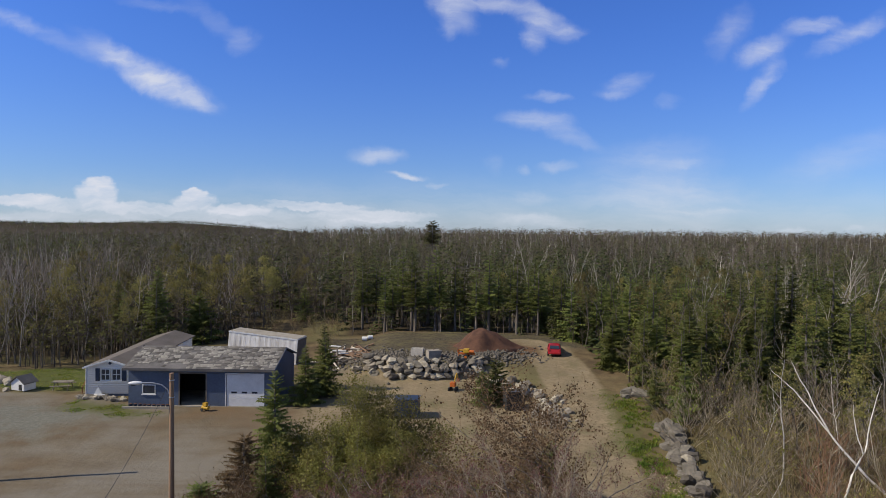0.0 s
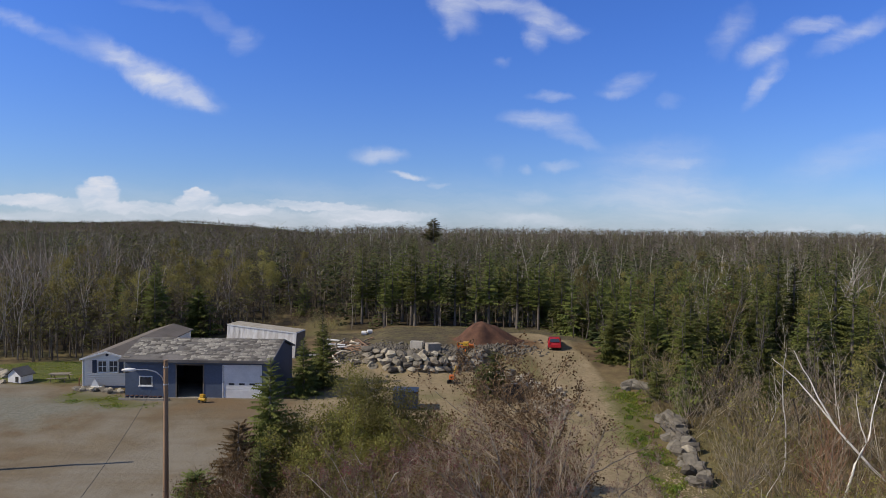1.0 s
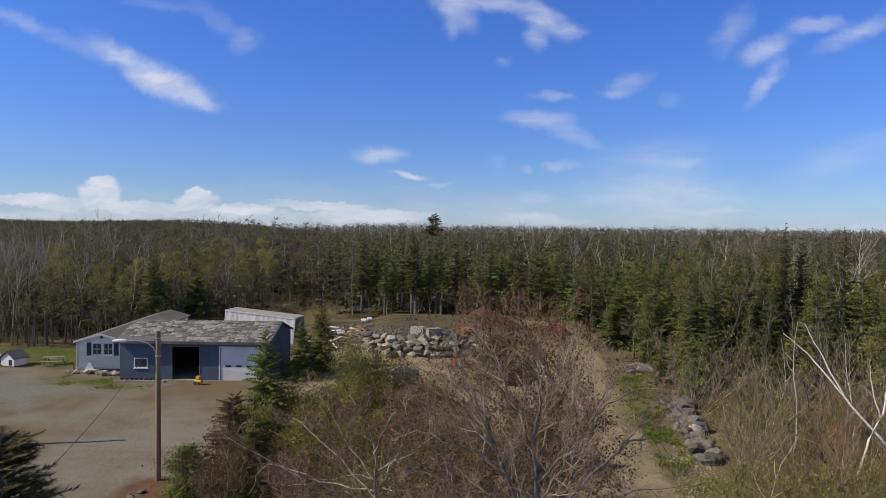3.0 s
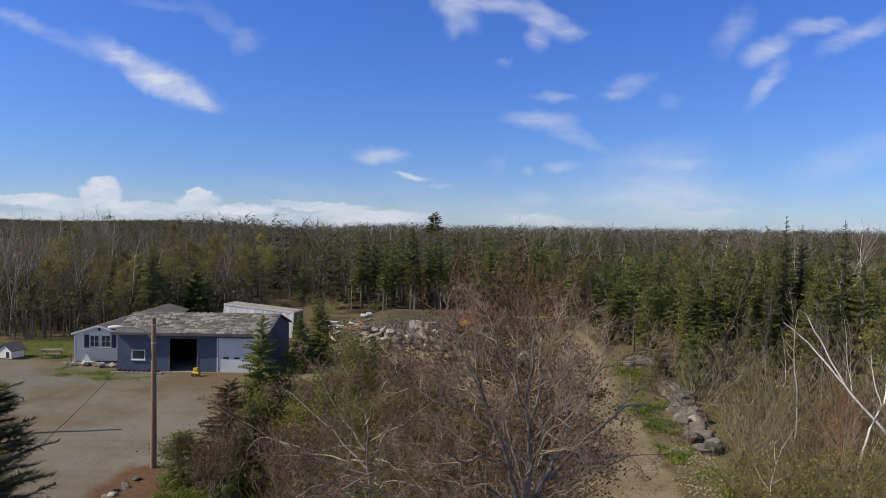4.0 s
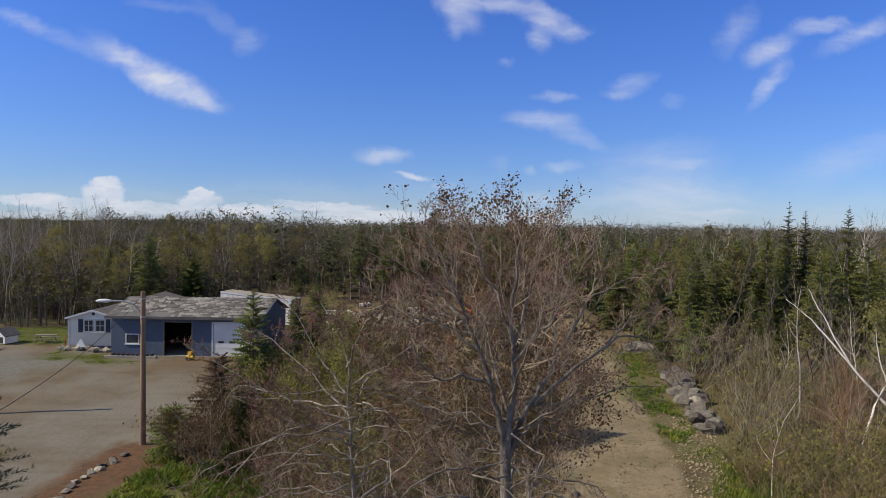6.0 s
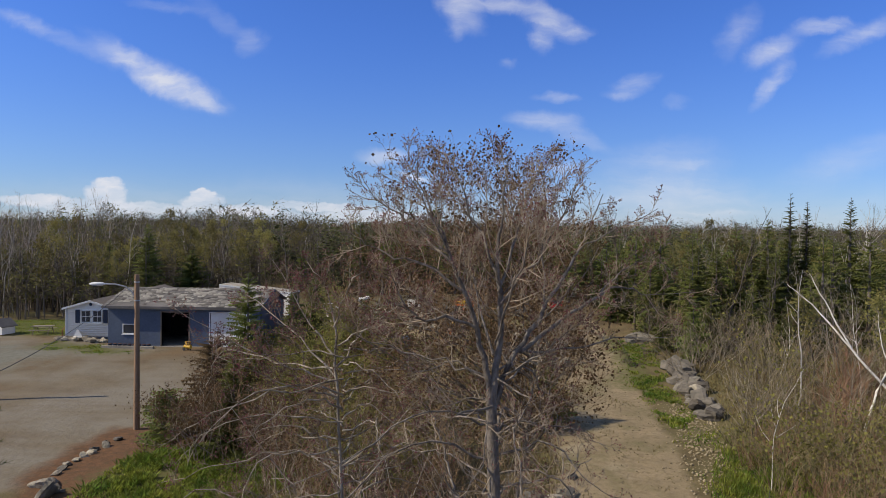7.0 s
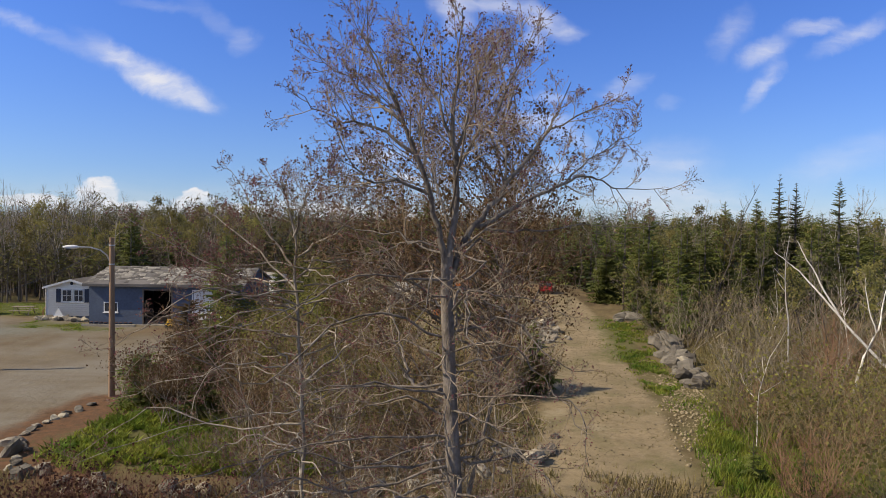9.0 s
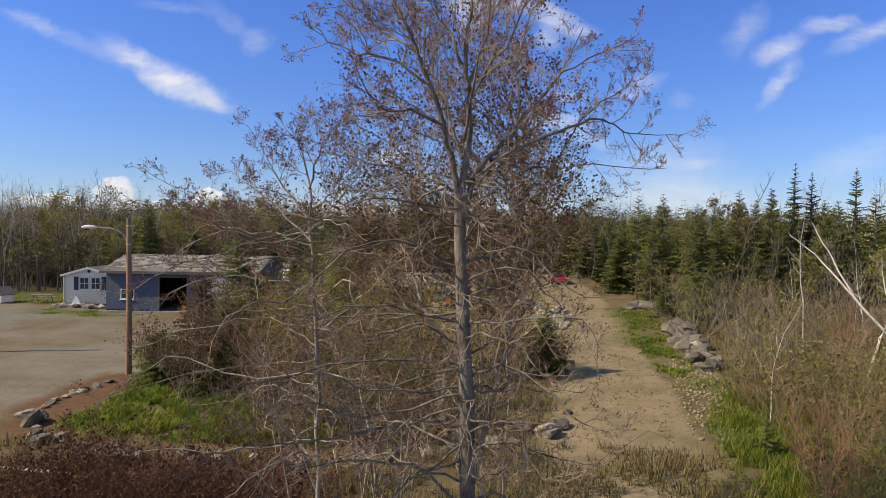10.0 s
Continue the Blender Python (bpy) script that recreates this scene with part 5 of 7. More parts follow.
FAN = ((13, 0.30, 40, 4, 3), (7, 0.42, 42, 2, 3), (4, 0.5, 40, 1, 3))
BX, BY = 24.6, 36.2
z0 = gz(BX, BY)
for ends, r in (([(0.5, 0, -0.3), (0.2, 0, 0.6), (-1.2, 0.3, 2.28 - z0), (-2.63, 1.0, 4.19 - z0), (-3.73, 1.8, 5.86 - z0), (-4.46, 2.2, 6.72 - z0), (-5.2, 2.6, 7.38 - z0)], 0.10), ([(-2.55, 0.96, 4.1 - z0), (-3.34, 1.4, 5.78 - z0), (-3.98, 1.8, 7.25 - z0), (-4.3, 2.0, 8.0 - z0)], 0.055)):
    bough(bb, ends, r, 0.01, FAN, 0.5, 7, 0.02)
leafless("birch_tree", bb, (BX, BY, z0), "leaning white birch with two bare stems", "tree", wood="birch_bark", twig="twigs")
bb = Branching(73, lean=0.1, rise=0.25, thin=0.012)
bb.side = 0.006
BX, BY = 21.9, 35.4
z0 = gz(BX, BY)
for ends, r in (([(-0.2, 0, -0.3), (0.2, 0, 1.6), (1.06, 0.1, 3.65 - z0), (1.5, 0.3, 5.45 - z0), (2.2, 0.6, 7.25 - z0)], 0.075), ([(1.0, 0.1, 3.5 - z0), (0.6, 0.2, 5.0 - z0), (0.5, 0.3, 6.2 - z0)], 0.035)):
    bough(bb, ends, r, 0.01, FAN, 0.35, 7, 0.02)
leafless("birch_tree", bb, (BX, BY, z0), "crooked white birch with bare upright stems", "tree", wood="birch_bark", twig="twigs")
bs = bare_tree(72, 7.9, 0.06, 0.5, 5, ((3, 0.4, 45, 3, 3),), spread_=0.25)
leafless("dead_birch", bs, at(20.0, 38.5), "broken dead white birch with few branches", "tree", wood="birch_bark")

# ---------------------------------------------------------------- the woods
WOODS = [(-400, 62), (-60, 64), (-45, 66), (-38, 69), (-34, 76), (-27, 86), (-24, 96), (-15, 96), (-13.5, 87), (-4, 86.5), (6, 86), (11, 83), (14.8, 78), (16.6, 72), (17.0, 64), (17.6, 58.5), (24, 54), (40, 50), (400, 50), (3000, 1000), (3000, 3000), (-3000, 3000), (-3000, 1000)]
BRUSH = [(17, 62), (16.5, 52), (17.6, 44), (16.6, 38), (13.5, 31), (11.5, 22), (10.4, 14), (40, 14), (60, 50), (24, 56)]


def scatter(seed, x0, x1, y0, y1, step, keep):
    k = np.random.default_rng(seed)
    xs_, ys_ = np.meshgrid(np.arange(x0, x1, step), np.arange(y0, y1, step))
    p = np.stack([xs_.ravel(), ys_.ravel()], -1) + (k.random((xs_.size, 2)) - 0.5) * step * 0.95
    return p[keep(p[:, 0], p[:, 1])]


def seen_fan(x, y, reach=0.74, extra=12):
    return np.abs(x) < reach * y + extra


def spruce_share(x, y):
    """The share of conifers from place to place."""
    s = 0.46 + 0.3 * waves(x * 0.07, y * 0.05, 5.0) - 0.08 * smooth(300, 700, y)
    right = smooth(2, 14, x - (y - 95) * 0.02) * (1 - smooth(120, 175, y))
    mid = smooth(-19, -14, x) * (1 - smooth(100, 122, y))
    s = s * (1 - right) + 0.74 * right
    s = np.maximum(s, 0.93 * mid * (1 - smooth(14, 22, x)))
    left = (1 - smooth(-26, -18, x)) * (1 - smooth(120, 170, y))
    return np.clip(s * (1 - left) + 0.07 * left, 0.03, 0.95)


near_pts = scatter(3, -95, 95, 50, 130, 2.6, lambda x, y: (inside(x, y, WOODS, 0.5) > 0.6) & seen_fan(x, y, 0.7, 4))
near_pts = near_pts[np.argsort(near_pts[:, 1] - 0.12 * np.abs(near_pts[:, 0]))]
pick = np.random.default_rng(5).random(len(near_pts)) < spruce_share(near_pts[:, 0], near_pts[:, 1])
con, dec = near_pts[pick], near_pts[~pick]
for tx, ty in ((-36.1, 82.2), (-31.5, 84.0)):
    dec = dec[~((np.abs(dec[:, 0] / dec[:, 1] - tx / ty) < 0.035) & (dec[:, 1] < ty + 1.5))]

SPRUCES = []
for i in range(7):
    h = (8.2, 9.4, 7.2, 10.2, 6.0, 8.8, 9.8)[i]
    centre = i in (3, 6)
    SPRUCES.append((h, spruce_geo(100 + i, h, (2.1, 2.3, 2.2, 1.9, 2.0, 2.4, 1.8)[i], 18, 9, 4, 0.34 if centre else 0.06, 0.05, wf=0.27)))
smesh = []
for h, (tr, cr) in SPRUCES:
    a, b = tr.mesh("trunk"), cr.mesh("crown")
    a.materials.append(M["bark"])
    b.materials.append(M["needles"])
    smesh.append((h, a, b))
krng = np.random.default_rng(9)
NEAR_CON = con[:270]
for x, y in NEAR_CON:
    mid = -16 < x < 13 and y > 80
    i = int(krng.choice((3, 6))) if mid else int(krng.choice((0, 1, 2, 4, 5, 0, 1)))
    h, a, b = smesh[i]
    s = (0.62 + 0.42 * krng.random()) * (1.1 if mid else 1.0)
    t = thing("spruce_tree", at(x, y), "tall dark spruce with a bare lower trunk" if mid else "dark green spruce crowded in the wood", "spruce tree", "spruces of the wood", krng.random() * 360)
    t.scale = (s * (0.85 + 0.35 * krng.random()), s * (0.9 + 0.3 * krng.random()), s)
    part("trunk", a, None, t)
    part("crown", b, None, t)

BARE = []
kinds = [("grey", "wood_bark", "wood_twigs", None), ("birch", "pale_bark", "wood_twigs", None), ("green", "wood_bark", "wood_twigs", "wood_leaves"), ("brown", "wood_bark", "wood_twigs", "wood_leaves"), ("green", "wood_bark", "wood_twigs", "wood_leaves"), ("grey", "wood_bark", "wood_twigs", None), ("dead", "pale_bark", "wood_twigs", None), ("mauve", "pale_bark", "wood_mauve", None), ("slim", "pale_bark", "wood_twigs", None), ("white", "wood_birch", "wood_twigs", None)]
for i, (kd, wd, tw, lf) in enumerate(kinds):
    h = (9.5, 10.5, 8.0, 8.6, 9.0, 11.0, 8.5, 9.6, 10.6, 10.0)[i]
    b = bare_tree(200 + i, h, (0.08, 0.07, 0.07, 0.07, 0.075, 0.08, 0.06, 0.07, 0.06, 0.075)[i], 0.36 if kd != "dead" else 0.55, 11 if kd != "dead" else 6, ((4, 0.5, 40, 2, 3), (3, 0.55, 40, 1, 3)) if kd != "dead" else ((3, 0.4, 40, 2, 3),), 0.7, spread_=0.34)
    leaf = b.leaves(0.17, 0.6 if kd == "brown" else 1.0, 1 if kd == "brown" else 5, 0.24) if lf else None
    meshes = []
    for nm, g_, mt in (("trunk", b.wood, wd), ("crown", b.twig, tw)) + ((("foliage", leaf, lf),) if lf else ()):
        me = g_.mesh(nm)
        me.materials.append(M[mt])
        meshes.append((nm, me))
    BARE.append((kd, h, meshes))
WORDS = {"grey": "bare grey hardwood tree in the wood", "birch": "slim white birch without leaves", "green": "slim hardwood tree with a haze of young leaves", "brown": "slim hardwood tree with brown twigs and few leaves", "dead": "dead pale birch trunk with broken limbs", "mauve": "bare hardwood tree with mauve brown twigs and pale bark", "slim": "slim pale stemmed hardwood without leaves", "white": "tall white birch standing above the spruces"}
NEAR_DEC = dec[:240]
for x, y in NEAR_DEC:
    if x < -39 - 6 * krng.random():
        i = int(krng.choice((7, 7, 8, 3, 7, 2, 0, 7)))
    elif x < -18:
        i = int(krng.choice((2, 2, 4, 4, 3, 3, 8, 7, 2)))
    else:
        i = int(krng.choice((0, 2, 4, 8, 3, 5, 4, 1, 6)))
    kd, h, meshes = BARE[i]
    s = (0.75 + 0.4 * krng.random()) * (1.0 + 0.18 * float(1 - smooth(-52, -38, x)))
    t = thing("hardwood_tree" if kd not in ("birch", "dead") else "birch_tree", at(x, y), WORDS[kd], "tree", "hardwoods of the wood", krng.random() * 360)
    t.scale = (s, s, s)
    for nm, me in meshes:
        part(nm, me, None, t)


for x, y, hh in ((33.1, 80, 9.6), (29.3, 79, 8.4), (46, 80, 11.6), (48.7, 80, 12.8), (50.4, 80, 11.6), (47.5, 82, 12), (52, 78, 11.5), (10.4, 110, 12.5), (15, 110, 13.4), (13, 112, 12.5), (20, 108, 12.2), (26, 100, 11.8), (38, 92, 11.4), (42, 88, 11.2), (22, 90, 10.6)):
    kd, h, meshes = BARE[9]
    s = hh / h
    t = thing("birch_tree", at(x, y), WORDS[kd], "tree", "white birches of the wood", krng.random() * 360)
    t.scale = (s, s, s)
    for nm, me in meshes:
        part(nm, me, None, t)
for x, y in scatter(79, 23, 44, 43, 56, 3.0, lambda x, y: (x < 0.66 * y + 4) & (x > 0.45 * y + 1)):
    kd, h, meshes = BARE[int(krng.choice((0, 8, 5, 2, 8)))]
    s = 0.5 + 0.3 * krng.random()
    t = thing("hardwood_sapling", at(x, y), WORDS[kd].replace(" in the wood", "") + " among the brush", "tree", "saplings before the spruces", krng.random() * 360)
    t.scale = (s, s, s)
    for nm, me in meshes:
        part(nm, me, None, t)


# beyond: crowns that nobody could count, joined
def stamp(sets, pts, pick_, seed, hmin, hmax, wide):
    """Copies each chosen small form to its places, turned and sized by chance; one Geo per material."""
    k = np.random.default_rng(seed)
    z = ground_z(pts[:, 0], pts[:, 1])
    for i, forms in enumerate(sets):
        sel = np.where(pick_ == i)[0]
        if not len(sel):
            continue
        a, s, w = k.random(len(sel)) * 2 * math.pi, (hmin + (hmax - hmin) * k.random(len(sel)) ** 1.3) * (1 + 0.2 * waves(pts[sel, 0] * 0.11, pts[sel, 1] * 0.07, 3.0)), wide * (0.8 + 0.4 * k.random(len(sel)))
        ca, sa, tint = np.cos(a), np.sin(a), k.random(len(sel))
        for target, v, t in forms:
            x = (ca[:, None] * v[None, :, 0] - sa[:, None] * v[None, :, 1]) * (w * s)[:, None] + pts[sel, 0][:, None]
            y = (sa[:, None] * v[None, :, 0] + ca[:, None] * v[None, :, 1]) * (w * s)[:, None] + pts[sel, 1][:, None]
            zz = v[None, :, 2] * s[:, None] + z[sel][:, None]
            n = len(v)
            tt = (t[None] + (np.arange(len(sel)) * n)[:, None, None]).reshape(-1, 3)
            target.add(np.stack([x, y, zz], -1).reshape(-1, 3), t=tt, tint=np.repeat(tint, n))


def as_tris(g_):
    v = np.concatenate(g_.v)
    t = list(g_.t) + [np.concatenate([q_[:, [0, 1, 2]], q_[:, [0, 2, 3]]]) for q_ in g_.q]
    return v, np.concatenate(t)


far_needles, far_twigs, far_birch, far_green = Geo(), Geo(), Geo(), Geo()


def blade_tree(seed, limbs, twigs, width, leaves=0, leaf=0.12):
    """A hardwood one unit high out of thin blades: stem, limbs, twigs, and perhaps leaves."""
    k = np.random.default_rng(seed)
    stem_, fine_, lf = Geo(), Geo(), Geo()
    v, q_ = tube([(0, 0, -0.02), (k.normal(0, 0.02), k.normal(0, 0.02), 0.5), (k.normal(0, 0.03), k.normal(0, 0.03), 0.9)], [width * 0.9, width * 0.6, width * 0.12], 3)
    stem_.add(v, q=q_)
    for i in range(limbs):
        f = 0.35 + 0.6 * (i + k.random()) / limbs
        a = k.random() * 2 * math.pi
        ln = 0.30 * (1.25 - f) * (0.7 + 0.6 * k.random())
        p = np.array([0, 0, f])
        e = p + np.array([math.cos(a) * ln * 0.85, math.sin(a) * ln * 0.85, ln * (0.45 + 0.4 * k.random())])
        w = np.array([-math.sin(a), math.cos(a), 0.0]) * width * 0.4
        stem_.add([p - w, p + w, e], t=[(0, 1, 2)])
        for j in range(twigs):
            g0 = p + (e - p) * (0.3 + 0.7 * k.random())
            d = unit((e - p) / (np.linalg.norm(e - p)) + k.normal(0, 0.55, 3) + np.array([0, 0, 0.25])) * 0.15 * (0.5 + k.random())
            w = unit(np.cross(d, k.normal(0, 1, 3))) * width * 0.26
            fine_.add([g0 - w, g0 + w, g0 + d], t=[(0, 1, 2)])
            if leaves and k.random() < leaves:
                c_ = g0 + d * k.random()
                r_ = k.normal(0, 1, (3, 3)) * leaf * 0.5
                lf.add(c_ + r_, t=[(0, 1, 2)])
    return stem_, fine_, lf


def low_spruce(seed, whorls, per, steps, r):
    tr, cr = spruce_geo(seed, 1.0, r, whorls, per, steps, 0.08)
    return as_tris(cr)


for lod, (y0, y1, step, wide) in enumerate(((70, 210, 3.0, 1.0), (210, 380, 4.9, 1.25), (380, 640, 8.2, 1.55), (640, 940, 13.0, 2.2))):
    pts = scatter(20 + lod, -0.78 * y1, 0.78 * y1, y0, y1, step, lambda x, y: (inside(x, y, WOODS, 0.5) > 0.6) & seen_fan(x, y))
    if lod == 0:
        done = np.concatenate([NEAR_CON, NEAR_DEC])
        ok = np.ones(len(pts), bool)
        for c0 in range(0, len(pts), 400):
            d = np.hypot(pts[c0:c0 + 400, None, 0] - done[None, :, 0], pts[c0:c0 + 400, None, 1] - done[None, :, 1]).min(1)
            ok[c0:c0 + 400] = d > 2.3
        for tx, ty in ((-36.1, 82.2), (-31.5, 84.0)):
            ok &= ~((np.abs(pts[:, 0] / pts[:, 1] - tx / ty) < 0.035) & (pts[:, 1] < ty + 1.5))
        pts = pts[ok]
    k = np.random.default_rng(40 + lod)
    share = spruce_share(pts[:, 0], pts[:, 1])
    con_ = k.random(len(pts)) < share
    lw, lt, ltw = ((0.009, 10, 5), (0.012, 8, 4), (0.017, 7, 3), (0.026, 6, 3))[lod]
    sets = []
    for i in range(3):
        v, t = low_spruce(300 + lod * 10 + i, (8, 5, 4, 3)[lod], (6, 5, 4, 3)[lod], 1, (0.21, 0.2, 0.23)[i])
        sets.append([(far_needles, v, t)])
    for i in range(6):
        s_, f_, l_ = blade_tree(340 + lod * 10 + i, lt, ltw, lw * (1.35 if i == 1 else 1.0), 0.9 if i in (4, 5) else 0.0, (0.03, 0.034, 0.045, 0.07)[lod])
        form = [(far_birch if i == 1 else far_twigs, *as_tris(s_)), (far_twigs, *as_tris(f_))]
        if l_.n:
            form.append((far_green, *as_tris(l_)))
        sets.append(form)
    green_share = 0.24 + 0.5 * (1 - smooth(-30, 0, pts[:, 0])) * smooth(-0.62, -0.48, pts[:, 0] / pts[:, 1]) * (1 - smooth(110, 220, pts[:, 1])) + 0.12 * waves(pts[:, 0] * 0.04, pts[:, 1] * 0.04, 9.0)
    u = k.random(len(pts))
    hard = np.where(u < green_share, 7 + k.integers(0, 2, len(pts)), 3 + k.integers(0, 4, len(pts)))
    stamp(sets, pts, np.where(con_, k.integers(0, 3, len(pts)), hard), 60 + lod, 6.5, 10.5, wide)
# undergrowth at the feet of the near woods
under = scatter(55, -75, 70, 52, 118, 1.9, lambda x, y: (inside(x, y, WOODS, 1.5) > 0.35) & seen_fan(x, y, 0.7, 6) & ((y < 104) | (x < -15)))
uk = np.random.default_rng(56)
sets = []
for i in range(4):
    s_, f_, l_ = blade_tree(395 + i, 11, 5, 0.02, 0.7 if i > 1 else 0.2, 0.07)
    sets.append([(far_twigs, *as_tris(s_)), (far_twigs, *as_tris(f_)), (far_green, *as_tris(l_))])
sets.append([(far_needles, *low_spruce(399, 6, 5, 1, 0.32))])
stamp(sets, under, np.where(uk.random(len(under)) < 0.3 * (under[:, 0] > -18), 4, uk.integers(0, 4, len(under))), 57, 1.6, 4.2, 1.5)
under = scatter(58, -75, -22, 68, 94, 1.8, lambda x, y: (inside(x, y, WOODS, 1.2) > 0.45) & seen_fan(x, y, 0.7, 6))
stamp(sets[:4], under, uk.integers(0, 4, len(under)), 59, 2.0, 5.0, 1.2)
# the wooded hills
pts = scatter(31, -2700, -250, 1350, 2300, 17, lambda x, y: (ground_z(x, y) > 10.5) & seen_fan(x, y, 0.85, 100))
sets = [[(far_needles, *low_spruce(390, 3, 4, 1, 0.5))], [(far_twigs, *as_tris(blade_tree(391, 6, 2, 0.06)[0]))]]
stamp(sets, pts, (np.random.default_rng(77).random(len(pts)) < 0.25).astype(int), 78, 5, 8, 2.6)
for nm, g_, mt, lb in (("far_conifers", far_needles, "needles_far", "dark green conifer tops across the distant woods"), ("far_hardwoods", far_twigs, "twigs_far", "bare grey brown hardwoods across the distant woods"),
                       ("far_birch_stems", far_birch, "birch_far", "pale bare birch stems among the distant woods"), ("far_spring_leaves", far_green, "young_far", "yellow green young leaves across the distant woods")):
    me = g_.mesh(nm, True)
    me.materials.append(M[mt])
    tagged(new(nm, me), lb, "woods", kind="stuff")

# ---------------------------------------------------------------- brush
def brush_set(seed, kind, light=False):
    h, stems, flare, twig, lf, leaf, keep = {"red": (2.4, 16, 0.5, "twigs_red", "dead_leaves", 0.05, 0.3), "grey": (3.2, 13, 0.95, "brush_grey", "dead_leaves", 0.05, 0.25), "olive": (3.0, 13, 0.6, "twigs_olive", "young_leaves", 0.10, 1.0),
                                             "brown": (3.0, 13, 0.5, "twigs_brown", "dead_leaves", 0.06, 0.6), "low": (1.1, 16, 0.7, "twigs_red", "dead_leaves", 0.05, 0.3), "dark": (2.3, 22, 0.6, "twigs_dark", "russet_leaves", 0.07, 0.9)}[kind]
    b = shrub(seed, h, int(stems * 0.75) if light else stems, 0.022 if light else 0.014, ((5, 0.42, 38, 2, 3), (2, 0.5, 40, 1, 3)) if light else ((6, 0.4, 38, 2, 3), (3, 0.48, 40, 1, 3)), flare, 0.3, side=0.009 if light else 0.006, fine=0.006 if light else 0.004)
    both = Geo()
    for g_ in (b.wood, b.twig):
        if g_.n:
            both.add(np.concatenate(g_.v), q=np.concatenate(g_.q))
    out = [("wood", both.mesh("wood"), twig)]
    if lf:
        out.append(("foliage", b.leaves(leaf, keep, 1, 0.05).mesh("foliage"), lf))
    for nm, me, mt in out:
        me.materials.append(M[mt])
    return kind, out


M["twigs_dark"] = material("dark_red_twigs", (0.07, 0.032, 0.022, 1), (0.15, 0.075, 0.05, 1), 1.4, 9, 0.85, 0, 0.3)
M["russet_leaves"] = translucent(material("russet_leaves", (0.11, 0.042, 0.026, 1), (0.06, 0.03, 0.02, 1), 1.5, 9, 0.8, 0, 0.3), 0.2)
M["twigs_red"] = material("red_brown_twigs", (0.18, 0.09, 0.055, 1), (0.30, 0.19, 0.12, 1), 0.8, 9, 0.85, 0, 0.3)
BRUSHES = [brush_set(500, "red"), brush_set(501, "red"), brush_set(502, "grey"), brush_set(503, "grey"), brush_set(504, "olive"), brush_set(505, "olive"), brush_set(506, "brown"), brush_set(507, "brown"), brush_set(508, "low", True), brush_set(509, "low", True), brush_set(510, "dark"), brush_set(511, "dark")]
LIGHT = [brush_set(520, "red", True), brush_set(521, "red", True), brush_set(522, "grey", True), brush_set(523, "grey", True), brush_set(524, "olive", True), brush_set(525, "olive", True), brush_set(526, "brown", True), brush_set(527, "brown", True)]
BWORDS = {"red": "bush of red brown stems with few leaves", "grey": "arching bare grey bush", "olive": "bush with tiny yellow green leaves", "brown": "bare brown bush with a few withered leaves", "low": "low tangled bush of reddish twigs", "dark": "dense bush of dark red brown twigs"}
qrng = np.random.default_rng(17)


def bush(i, x, y, s, group):
    kd, out = (LIGHT if y > 31 and i < 8 else BRUSHES)[i]
    t = thing("bush", at(x, y), BWORDS[kd], "bush", group, qrng.random() * 360)
    t.scale = (s, s, s * (0.85 + 0.3 * qrng.random()))
    for nm, me, mt in out:
        tagged(part(nm, me, None, t), kind="stuff")


for x, y in scatter(71, 9, 40, 15.5, 33, 1.65, lambda x, y: (inside(x, y, BRUSH, 0.3) > 0.5) & (x < 0.62 * y + 5)):
    bush(int(qrng.choice((0, 4, 5, 4, 5, 1, 4, 6, 0))), x, y, 0.75 + 0.5 * qrng.random(), "brush beside the track")
for x, y in scatter(72, 12, 50, 33, 62, 2.1, lambda x, y: (inside(x, y, BRUSH, 0.3) > 0.5) & (x < 0.64 * y + 6)):
    bush(int(qrng.choice((2, 3, 2, 3, 4, 7))) if y > 44 else int(qrng.choice((2, 3, 4, 5, 0, 1, 6))), x, y, 1.0 + 0.6 * qrng.random(), "brush beside the track")
THICKET = [(-8, 32), (-6, 27.5), (-3, 25.2), (1.0, 25.4), (1.4, 30), (3.0, 33.4), (7.0, 35.4), (7.0, 37.4), (3.6, 38), (-1, 41), (-7, 41), (-8, 35)]
for x, y in scatter(73, -10, 6, 23, 42, 1.7, lambda x, y: inside(x, y, THICKET, 0.3) > 0.5):
    bush(int(qrng.choice((6, 7, 0, 1, 4, 6, 7, 3))), x, y, 0.65 + 0.45 * qrng.random(), "alder thicket")
for x, y in scatter(76, -6.0, 1.0, 23.8, 26.6, 1.5, lambda x, y: x < 0.8 + 0 * y):
    bush(int(qrng.choice((2, 3, 6, 7))), x, y, 0.55 + 0.3 * qrng.random(), "alder thicket")
for x, y, k_ in ((6.4, 36.3, 6), (7.1, 37.0, 7), (5.6, 35.4, 6), (4.8, 34.8, 3), (6.0, 37.4, 7)):
    bush(k_, x, y, 0.75, "alder thicket")
for x, y in scatter(77, -7, 1.4, 25.4, 31, 1.35, lambda x, y: inside(x, y, THICKET, 0.3) > 0.45):
    bush(int(qrng.choice((0, 3, 6, 7, 4))), x, y, 0.5 + 0.35 * qrng.random(), "alder thicket")
for x, y, k_, s in ((-11.3, 32.8, 3, 1.0), (-8.0, 36.6, 6, 1.1), (-7.0, 35.0, 7, 1.1), (-7.4, 38.4, 3, 1.2), (-6.4, 33.6, 6, 1.0), (-7.6, 32.2, 0, 0.9)):
    bush(k_, x, y, s, "alder thicket")
for x, y in ((-12.9, 36.2), (-11.8, 37.4), (-10.8, 36.0)):
    bush(3, x, y, 0.75, "alder thicket")
